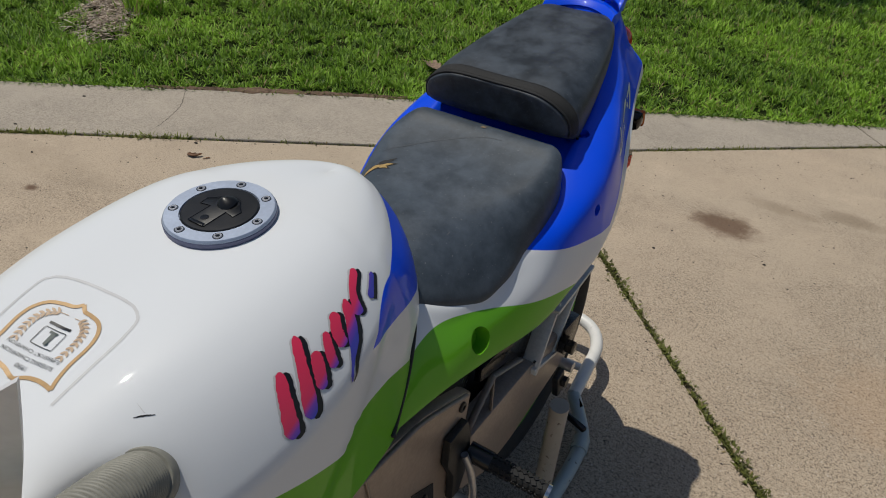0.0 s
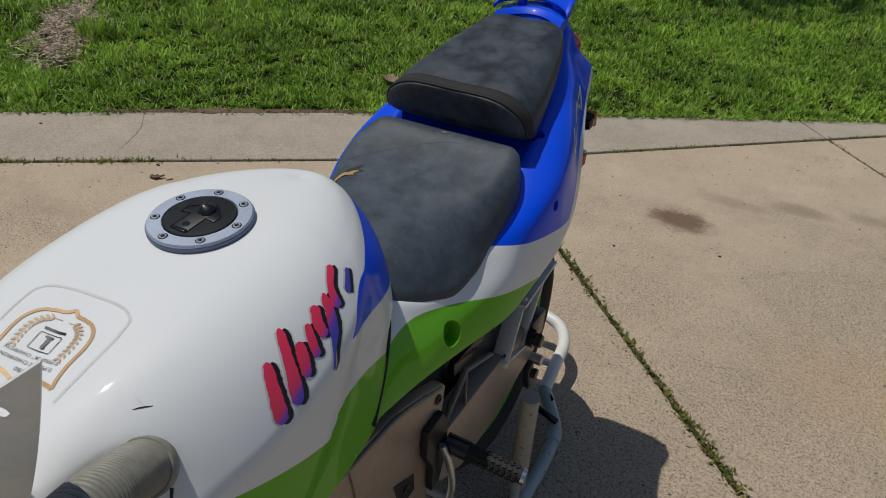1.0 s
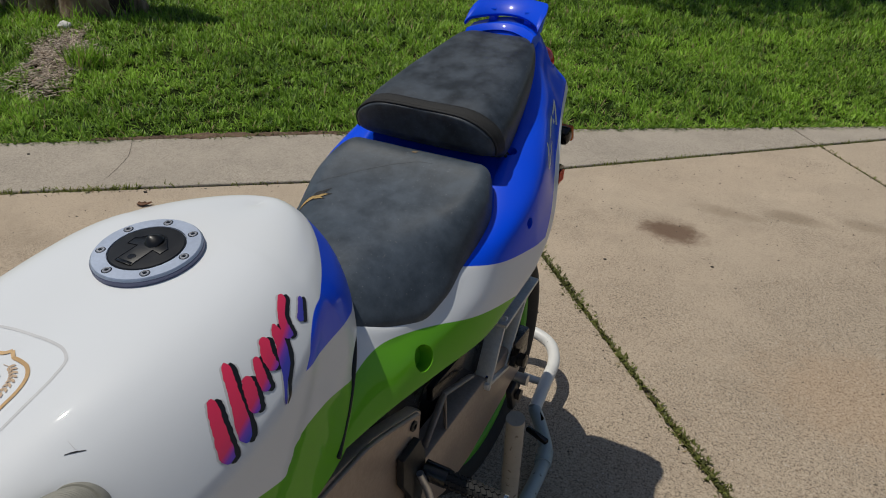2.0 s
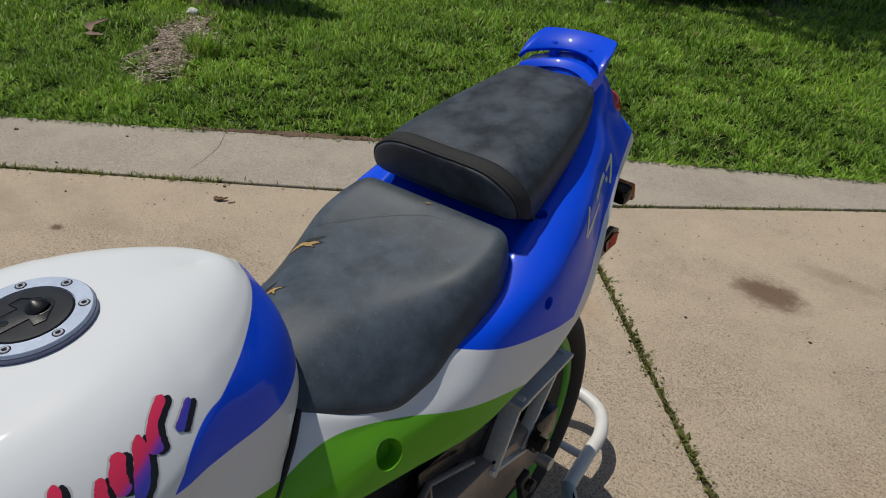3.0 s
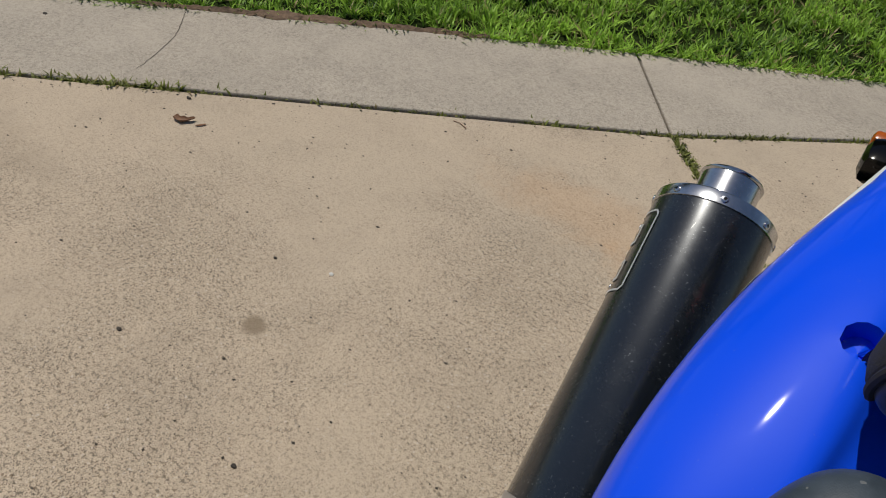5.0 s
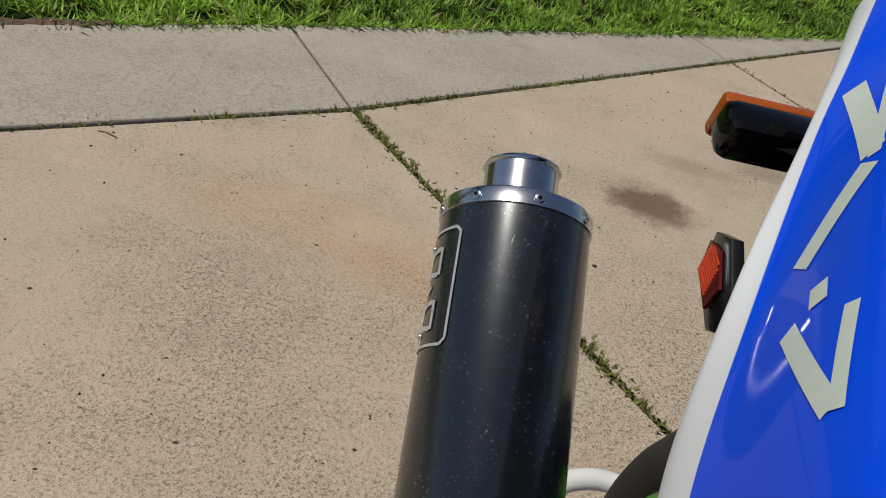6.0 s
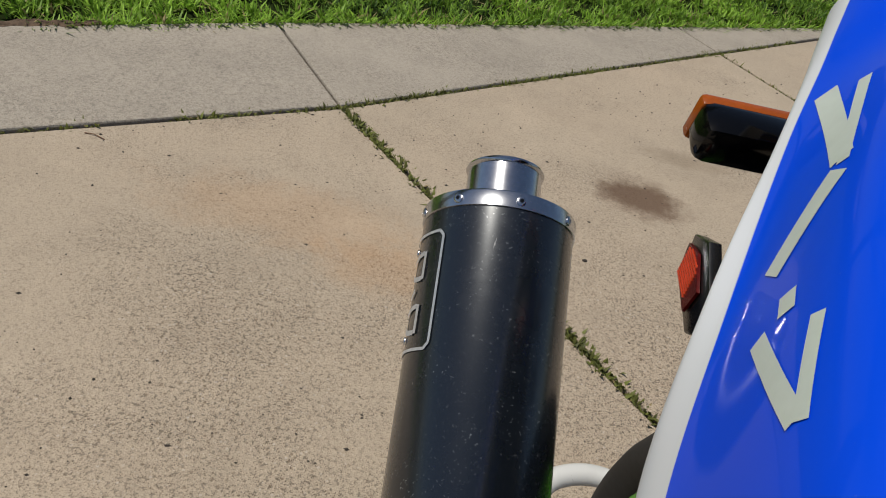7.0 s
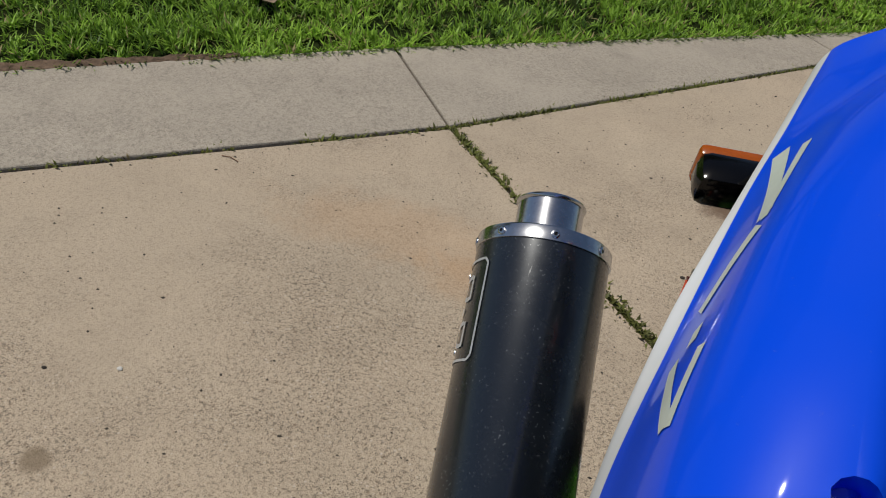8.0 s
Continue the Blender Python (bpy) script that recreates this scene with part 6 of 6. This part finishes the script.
def truck():
    """A dark pickup parked on the strip; its small pickup beside the pavement."""
    at = Vector((-3.59, 12.62, 0))
    TD, TN = Vector((1, 0, 0)), Vector((0, 1, 0))
    ob = thing("pickup_truck", at, "dark parked pickup truck with chrome wheels", "truck")
    black = paint("black_truck_paint", (0.012, 0.011, 0.011))
    glass = plain("dark_truck_glass", (0.01, 0.012, 0.014), 0.08, 0)

    def P(u, n, z):
        return at + (TD * (u - 0.4 if u > 0.3 else u) + TN * n + Vector((0, 0, z))) * 0.85
    prof = [(0.0, .45), (0.02, .78), (0.12, .98), (1.25, 1.08), (1.85, 1.62), (3.3, 1.66), (3.75, 1.12), (5.4, 1.10), (5.45, .45), (4.95, .42), (4.8, .75), (4.45, .86), (4.1, .75), (3.95, .42), (1.45, .42), (1.3, .75), (0.95, .86), (0.6, .75), (0.45, .42)]
    bm = bmesh.new()
    rings = [[bm.verts.new(P(u, n, z)) for u, z in prof] for n in (0.0, 1.78)]
    m = len(prof)
    for j in range(m):
        bm.faces.new((rings[0][j], rings[0][(j + 1) % m], rings[1][(j + 1) % m], rings[1][j]))
    bm.faces.new(rings[0][::-1])
    bm.faces.new(rings[1])
    bmesh.ops.recalc_face_normals(bm, faces=bm.faces)
    bmesh.ops.bevel(bm, geom=bm.edges[:], offset=0.03, segments=2, affect="EDGES")
    part("body", bm, black, ob)
    part("side_window", prism([(1.45, 1.12), (1.95, 1.55), (3.15, 1.58), (3.25, 1.14)], 0.01, Matrix(((0.85, 0, 0, at.x - 0.34), (0, 0, -0.85, at.y), (0, 0.85, 0, 0), (0, 0, 0, 1)))), glass, ob)
    part("side_trim", box((3.542, 0.017, 0.040), P(2.6, -0.006, 0.72), None, 0.004), chrome, ob)
    part("bumper", box((0.085, 1.445, 0.128), P(-0.03, 0.89, 0.5), None, 0.03), chrome, ob)
    part("headlight", box((0.043, 0.255, 0.128), P(0.03, 0.2, 0.84), None, 0.02), alloy, ob)
    for u in (0.95, 4.45):
        for n in (0.06, 1.72):
            w = part("wheel", lathe([(-0.099, 0.205), (-0.099, 0.283), (-0.085, 0.306), (0.085, 0.306), (0.099, 0.283), (0.099, 0.205)], P(u, n, 0.36), -TN, 36), rubber, ob)
            part("rim", lathe([(0.057, 0.000), (0.085, 0.051), (0.064, 0.085), (0.043, 0.170), (0.091, 0.201), (0.091, 0.210), (0.000, 0.210)], P(u, n, 0.36), -TN if n < 1 else TN, 30), chrome, w)
            for q in range(6):
                ang = q * math.pi / 3
                d = TD * math.cos(ang) + Vector((0, 0, math.sin(ang)))
                part("rim_spoke", tube([P(u, n, 0.36) - TN * 0.07 + d * 0.043, P(u, n, 0.36) - TN * 0.09 + d * 0.187], 0.017, 6), chrome, w)


truck()

# ---- stickers and wear on the motorcycle ----
def lettering(words, size, place, tree, lift, away):
    """Flat lettering laid onto a surface; place maps the text's own x, y to the world."""
    cu_ = bpy.data.curves.new("lettering", "FONT")
    cu_.body, cu_.size, cu_.align_x = words, size, "CENTER"
    cu_.resolution_u = 2
    cu_.offset = -size * 0.006
    tmp = new("lettering", cu_)
    me = bpy.data.meshes.new_from_object(tmp)
    bpy.data.objects.remove(tmp)
    bm = bmesh.new()
    bm.from_mesh(me)
    bpy.data.meshes.remove(me)
    for v in bm.verts:
        v.co = lay(tree, place(v.co.x, v.co.y), lift, away)[0]
    return bm


def fade_ink():
    """Pink ink that runs into violet and blue at the foot of the strokes."""
    k = Mat("pink_violet_ink", Roughness=0.35, Coat_Weight=0.3)
    x, y, z, co = k.xyz()
    g = k.math("MULTIPLY_ADD", y, -0.42, z)
    c = k.ramp(k.math("MULTIPLY_ADD", g, 45.0, -40.34), [(0.10, (0.045, 0.045, 0.40)), (0.36, (0.16, 0.04, 0.40)), (0.62, (0.62, 0.025, 0.10)), (1.0, (0.70, 0.03, 0.09))])
    return k.set(Base_Color=c)


ink_black = plain("black_ink", (0.006, 0.006, 0.007), 0.4, 0, 300, 0.1, 0.02)
ink_green = plain("dark_green_ink", (0.006, 0.03, 0.03), 0.4, 0, 300, 0.1, 0.02)
ink_gold = plain("tan_gold_ink", (0.46, 0.29, 0.13), 0.45, 0.1, 220, 0.12, 0.02)
ink_wreath = plain("pale_tan_ink", (0.50, 0.36, 0.24), 0.5, 0, 220, 0.12, 0.02)
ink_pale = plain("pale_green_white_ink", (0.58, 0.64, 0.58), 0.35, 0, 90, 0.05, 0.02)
film_edge = plain("grey_film_edge", (0.52, 0.52, 0.53), 0.45, 0, 90, 0.05, 0.02)
plate_metal = plain("pale_etched_metal", (0.55, 0.57, 0.60), 0.4, 0.5, 260, 0.15, 0.05)
foam = plain("golden_seat_foam", (0.36, 0.24, 0.09), 0.85, 0, 300, 0.3, 0.5, 0.002)
torn_edge = plain("torn_vinyl_edge", (0.012, 0.011, 0.011), 0.7, 0, 300, 0.3, 0.3)
welt_mark = plain("dark_welt", (0.038, 0.049, 0.063), 0.6, 0, 200, 0.2, 0.1)
dry_leaf_bit = plain("dry_brown_bit", (0.22, 0.15, 0.08), 0.8, 0, 300, 0.3, 0.3)

rng = random.Random(31)
tank_skin, cowl_skin, seat_skin = surface(tank), surface(cowl), surface(rider_seat)
LEFT_OUT = Vector((0.8, 0, 0.6))
BRUSH = [([(.1537, -.0878, .8989), (.1679, -.096, .8826), (.1867, -.105, .857)], (.0090, .0125, .0160)),
         ([(.1444, -.0584, .9126), (.1626, -.0689, .8945), (.1873, -.0825, .8624)], (.0085, .0115, .0165)),
         ([(.1604, -.0503, .9002), (.17, -.0559, .8893), (.1802, -.0615, .8762)], (.0108, .013, .011)),
         ([(.1559, -.0316, .9073), (.1663, -.038, .8962), (.1765, -.0412, .8843)], (.0073, .0102, .0103)),
         ([(.1501, -.0131, .9146), (.1614, -.0213, .9034), (.171, -.0221, .8931)], (.0104, .0129, .0119)),
         ([(.148, .0046, .9179), (.1683, -.0067, .8974), (.1814, -.0213, .8807), (.1893, -.0319, .867)], (.0098, .0125, .0043, .0031)),
         ([(.1342, .0355, .9288), (.1476, .0174, .9187), (.1624, .0089, .9045)], (.0088, .0082, .0144)),
         ([(.1422, .0534, .9201), (.1579, .0324, .9082)], (.0053, .0085))]
brush_ink = fade_ink()
for way, widths in BRUSH:
    under, over = bmesh.new(), bmesh.new()
    stroke(under, tank_skin, [Vector(p) + Vector((0.0016, 0.0046, -0.0022)) for p in way], widths, 0.0005, LEFT_OUT, 20, 0.10, rng, 0.12)
    stroke(over, tank_skin, way, widths, 0.0009, LEFT_OUT, 20, 0.10, rng, 0.12)
    rim = bmesh.new()
    for off, lift in ((Vector((0.0016, 0.0046, -0.0022)), 0.0002), (Vector(), 0.0003)):
        stroke(rim, tank_skin, [Vector(p) + off for p in way], [w + 0.0034 for w in widths], lift, LEFT_OUT, 20, 0.05, rng, 0.10)
    mark = part("brush_stroke", over, brush_ink, tank, "pink to violet painted brush stroke")
    part("stroke_outline", rim, film_edge, mark, "pale film edge round the stroke")
    part("stroke_shadow", under, ink_black, mark, "black shadow of the stroke")

chip = part("paint_crack", stroke(bmesh.new(), tank_skin, [(0.1075, -0.1905, 0.9005), (0.1120, -0.1850, 0.9010), (0.1168, -0.1782, 0.8992)], (0.0004, 0.0013, 0.0004), 0.0004, LEFT_OUT, 16, 0.3, rng), ink_black, tank, "dark crack in the paint above the hose")
part("dent_line", stroke(bmesh.new(), tank_skin, [(0.1037, -0.1824, 0.9056), (0.111, -0.1828, 0.9013)], (0.0003, 0.0006), 0.0003, LEFT_OUT, 8), film_edge, chip)

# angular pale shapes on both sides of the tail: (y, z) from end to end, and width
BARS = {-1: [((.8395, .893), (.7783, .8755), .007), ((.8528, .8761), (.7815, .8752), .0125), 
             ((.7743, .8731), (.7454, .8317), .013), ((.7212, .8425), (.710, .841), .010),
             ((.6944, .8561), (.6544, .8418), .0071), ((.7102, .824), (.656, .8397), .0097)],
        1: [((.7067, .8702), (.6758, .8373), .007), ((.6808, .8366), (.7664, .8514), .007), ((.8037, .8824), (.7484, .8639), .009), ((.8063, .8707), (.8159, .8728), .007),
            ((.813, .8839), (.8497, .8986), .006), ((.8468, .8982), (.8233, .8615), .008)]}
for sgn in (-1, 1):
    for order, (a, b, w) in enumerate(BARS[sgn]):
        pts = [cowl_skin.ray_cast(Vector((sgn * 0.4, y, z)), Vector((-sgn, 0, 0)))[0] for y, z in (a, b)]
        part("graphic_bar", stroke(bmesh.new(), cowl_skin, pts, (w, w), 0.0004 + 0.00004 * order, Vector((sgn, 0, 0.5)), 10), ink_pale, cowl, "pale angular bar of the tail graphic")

# the champion shield on the tank's top: its own x runs to -x, its own y to -y
UP = Vector((0, 0, 1))
MID = Vector((-0.0023, -0.1836, 0.9148))


def on_shield(a, b):
    return MID + Vector((-a * 1.1 + 0.12 * b, -b - 0.12 * a, 0))


edge = [(0, -.041), (.006, -.036), (.016, -.034), (.027, -.030), (.035, -.020), (.0375, -.006), (.0365, .012), (.0375, .026), (.040, .036), (.034, .0345), (.024, .0335), (.012, .035), (0, .040)]
bm = bmesh.new()
for s in (1, -1):
    for lo, hi in ((0, 9), (8, 13)):
        way = [on_shield(s * a, b) for a, b in edge[lo:hi]]
        stroke(bm, tank_skin, way, [0.0036] * len(way), 0.0007, UP, 40)
shield = part("champion_sticker", bm, ink_gold, tank, "gold-edged champion shield sticker with a wreath")
bm = bmesh.new()
for s in (1, -1):
    stem_pts = [(s * a, b) for a, b in ((.003, -.027), (.014, -.0255), (.0225, -.018), (.0255, -.006), (.0245, .008))]
    stroke(bm, tank_skin, [on_shield(*p) for p in stem_pts], [0.0006] * 5, 0.0007, UP, 24)
    fine = catmull(np.array(stem_pts), 12)
    for i in range(2, 12):
        d = fine[min(i + 1, 11)] - fine[i - 1]
        d = d / np.linalg.norm(d)
        for k in (1, -1):
            c = np.array([d[0] * 0.8 - k * d[1] * 0.75, d[1] * 0.8 + k * d[0] * 0.75]) * 0.0052
            a0, a1 = fine[i], fine[i] + c
            am = (a0 + a1) / 2
            stroke(bm, tank_skin, [on_shield(*a0), on_shield(*am), on_shield(*a1)], [0.0004, 0.0027, 0.0004], 0.0008, UP, 6)
part("wreath", bm, ink_wreath, shield)
frame_box = [(-.0105, -.0105), (.0105, -.0105), (.0115, -.0095), (.0115, .0065), (.0105, .0075), (-.0105, .0075), (-.0115, .0065), (-.0115, -.0095)]
bm = bmesh.new()
for p, q in zip(frame_box, frame_box[1:] + frame_box[:1]):
    stroke(bm, tank_skin, [on_shield(*p), on_shield(*q)], (0.0007, 0.0007), 0.0007, UP, 4)
part("figure_box", bm, ink_black, shield)
bm = bmesh.new()
for p, q, w in (((0, -.0075), (0, .0045), .0042), ((-.0045, -.0075), (.0045, -.0075), .0022), ((-.0035, .0030), (0, .0045), .0020)):
    stroke(bm, tank_skin, [on_shield(*p), on_shield(*q)], (w, w), 0.0007 + 0.0001 * len(bm.verts) / 20, UP, 4)
part("figure", bm, ink_green, shield)
bm = bmesh.new()
stroke(bm, tank_skin, [on_shield(-.0115, -.0150), on_shield(.0115, -.0150)], (0.0024, 0.0024), 0.0007, UP, 6)
part("maker_bar", bm, ink_black, shield)
for words, size, b in (("1990", 0.0062, .0268), ("SUPERBIKE CHAMPION", 0.0053, .0192), ("SUPERSPORT CHAMPION", 0.0050, .0122)):
    part("lettering", lettering(words, size, lambda a, h, b=b: on_shield(a, h + b), tank_skin, 0.0007, UP), ink_black, shield, smooth=False)
loop = catmull(np.array([(-.050, .046), (-.054, -.030), (-.046, -.052), (-.020, -.060), (.020, -.060), (.046, -.052), (.052, -.030), (.050, .046)]), 60)
bm = bmesh.new()
stroke(bm, tank_skin, [on_shield(a, b) for a, b in loop], [0.0028] * 60, 0.0003, UP, 90)
part("film_border", bm, film_edge, shield)


# etched plate on the silencer
def on_can(s, deg, r=0.0637):
    a = radians(deg)
    return CAN_MID + ca * s + (cs * math.cos(a) + cu * math.sin(a)) * r


def can_band(bm, a, b, w, r=0.0637, n=14):
    rows = []
    d = Vector((b[0] - a[0], radians(b[1] - a[1]) * r))
    nx = Vector((-d.y, d.x)).normalized() * w / 2
    for i in range(n):
        s = a[0] + (b[0] - a[0]) * i / (n - 1)
        g = a[1] + (b[1] - a[1]) * i / (n - 1)
        rows.append([bm.verts.new(on_can(s + k * nx.x, g + math.degrees(k * nx.y / r), r)) for k in (-1, 0, 1)])
    for p, q in zip(rows, rows[1:]):
        for j in range(2):
            bm.faces.new((p[j], p[j + 1], q[j + 1], q[j]))


bm = bmesh.new()
corners = [(0.0996, 36), (0.095, 40), (0.0103, 40), (0.0057, 36), (0.0057, -34), (0.0103, -38), (0.095, -38), (0.0996, -34)]
for p, q in zip(corners, corners[1:] + corners[:1]):
    can_band(bm, p, q, 0.0024)
can_plate = part("name_plate", bm, plate_metal, can, "etched silver-outlined plate on the silencer")
bm = bmesh.new()
for s0 in (0.0733, 0.0298):
    can_band(bm, (s0 + .0115, 22), (s0 - .0115, 22), 0.0039)
    for i in range(9):
        f, g = i / 9 * math.pi, (i + 1) / 9 * math.pi
        can_band(bm, (s0 + .0105 * math.cos(f), 20 - 24 * math.sin(f)), (s0 + .0105 * math.cos(g), 20 - 24 * math.sin(g)), 0.0041, n=3)
can_band(bm, (0.0544, 12), (0.0487, 4), 0.0040)
part("plate_shapes", bm, plate_metal, can_plate)
for s0 in (0.0893, 0.0160):
    p = on_can(s0, 1, 0.0632)
    nrm = (p - CAN_MID - ca * s0).normalized()
    part("plate_rivet", lathe([(0, 0.0032), (0.001, 0.0030), (0.0014, 0.002), (0.0007, 0.0014), (0.0007, 0)], p, nrm, 14), chrome, can_plate)


# tears in the rider's seat and the line of its welt
def ragged_shape(mid, long, wide, turn, seed, rough=0.45, n=26):
    r = random.Random(seed)
    out = []
    for i in range(n):
        a = 2 * math.pi * i / n
        f = 1 + r.uniform(-rough, rough)
        x, y = math.cos(a) * long * f, math.sin(a) * wide * f
        out.append(Vector(mid) + Vector((x * math.cos(turn) - y * math.sin(turn), x * math.sin(turn) + y * math.cos(turn), 0)))
    return out


def seat_tear(a, b, forks, swoop):
    """A ragged rip: a curl of bare foam from a to b, dark slits forking off its far end."""
    a, b = Vector(a), Vector(b)
    d = b - a
    s = Vector((-d.y, d.x, 0))
    at = lambda f, g: a + d * f + s * g
    bed, bare = bmesh.new(), bmesh.new()
    curl = [at(0, 0), at(0.2, swoop), at(0.45, swoop * 0.9), at(0.62, -swoop * 0.2)]
    w = d.length
    stroke(bed, seat_skin, curl, (0.001, w * 0.17, w * 0.21, w * 0.15), 0.0004, UP, 20, 0.12, rng)
    stroke(bare, seat_skin, curl, (0.0004, w * 0.11, w * 0.14, w * 0.06), 0.0008, UP, 20, 0.15, rng)
    for f0, g0, f1, g1, wide, gold in forks:
        stroke(bed, seat_skin, [at(f0, g0), at((f0 + f1) / 2, (g0 + g1) / 2 + 0.03), at(f1, g1)], (w * wide, w * wide * 0.8, 0.0004), 0.0005, UP, 12, 0.2, rng)
        if gold:
            stroke(bare, seat_skin, [at(f0, g0), at((f0 + f1) / 2, (g0 + g1) / 2 + 0.02), at(f0 * 0.25 + f1 * 0.75, g0 * 0.25 + g1 * 0.75)], (w * wide * 0.7, w * wide * 0.45, 0.0003), 0.0009, UP, 12, 0.2, rng)
    tear = part("seat_tear", bed, torn_edge, rider_seat, "torn vinyl with golden foam showing")
    part("bare_foam", bare, foam, tear)


seat_tear((-0.114, 0.374, 0.812), (-0.075, 0.402, 0.842), ((0.5, 0.0, 1.05, 0.22, 0.16, False), (0.55, -0.02, 1.05, -0.10, 0.20, True), (0.6, -0.05, 0.82, -0.28, 0.12, True), (0.5, 0.1, 0.75, 0.24, 0.12, False)), 0.10)
seat_tear((-0.055, 0.276, 0.822), (-0.045, 0.307, 0.829), ((0.2, 0.0, 0.9, 0.42, 0.20, False), (0.4, -0.05, 1.05, -0.25, 0.22, True), (0.1, 0.0, -0.25, 0.3, 0.14, False), (0.5, -0.1, 0.45, -0.5, 0.2, True)), -0.12)

# faint welt line across the back of the rider's seat, plainest over its right half
bm = bmesh.new()
stroke(bm, seat_skin, [(-0.115, 0.420, 0.84), (-0.0965, 0.4365, 0.849), (-0.05, 0.480, 0.86), (0.003, 0.514, 0.8695), (0.04, 0.520, 0.87)], [0.0008, 0.0024, 0.0026, 0.0018, 0.0006], 0.0003, UP, 50)
part("welt_line", bm, welt_mark, rider_seat)
leaf_bit = part("dry_leaf_bit", patch(bmesh.new(), seat_skin, ragged_shape((-0.003, 0.536, 0.877), .0050, .0024, 0.5, 12), 0.0012, UP), dry_leaf_bit, None)
tagged(leaf_bit, "tiny dry leaf fragment on the seat edge", "leaf")
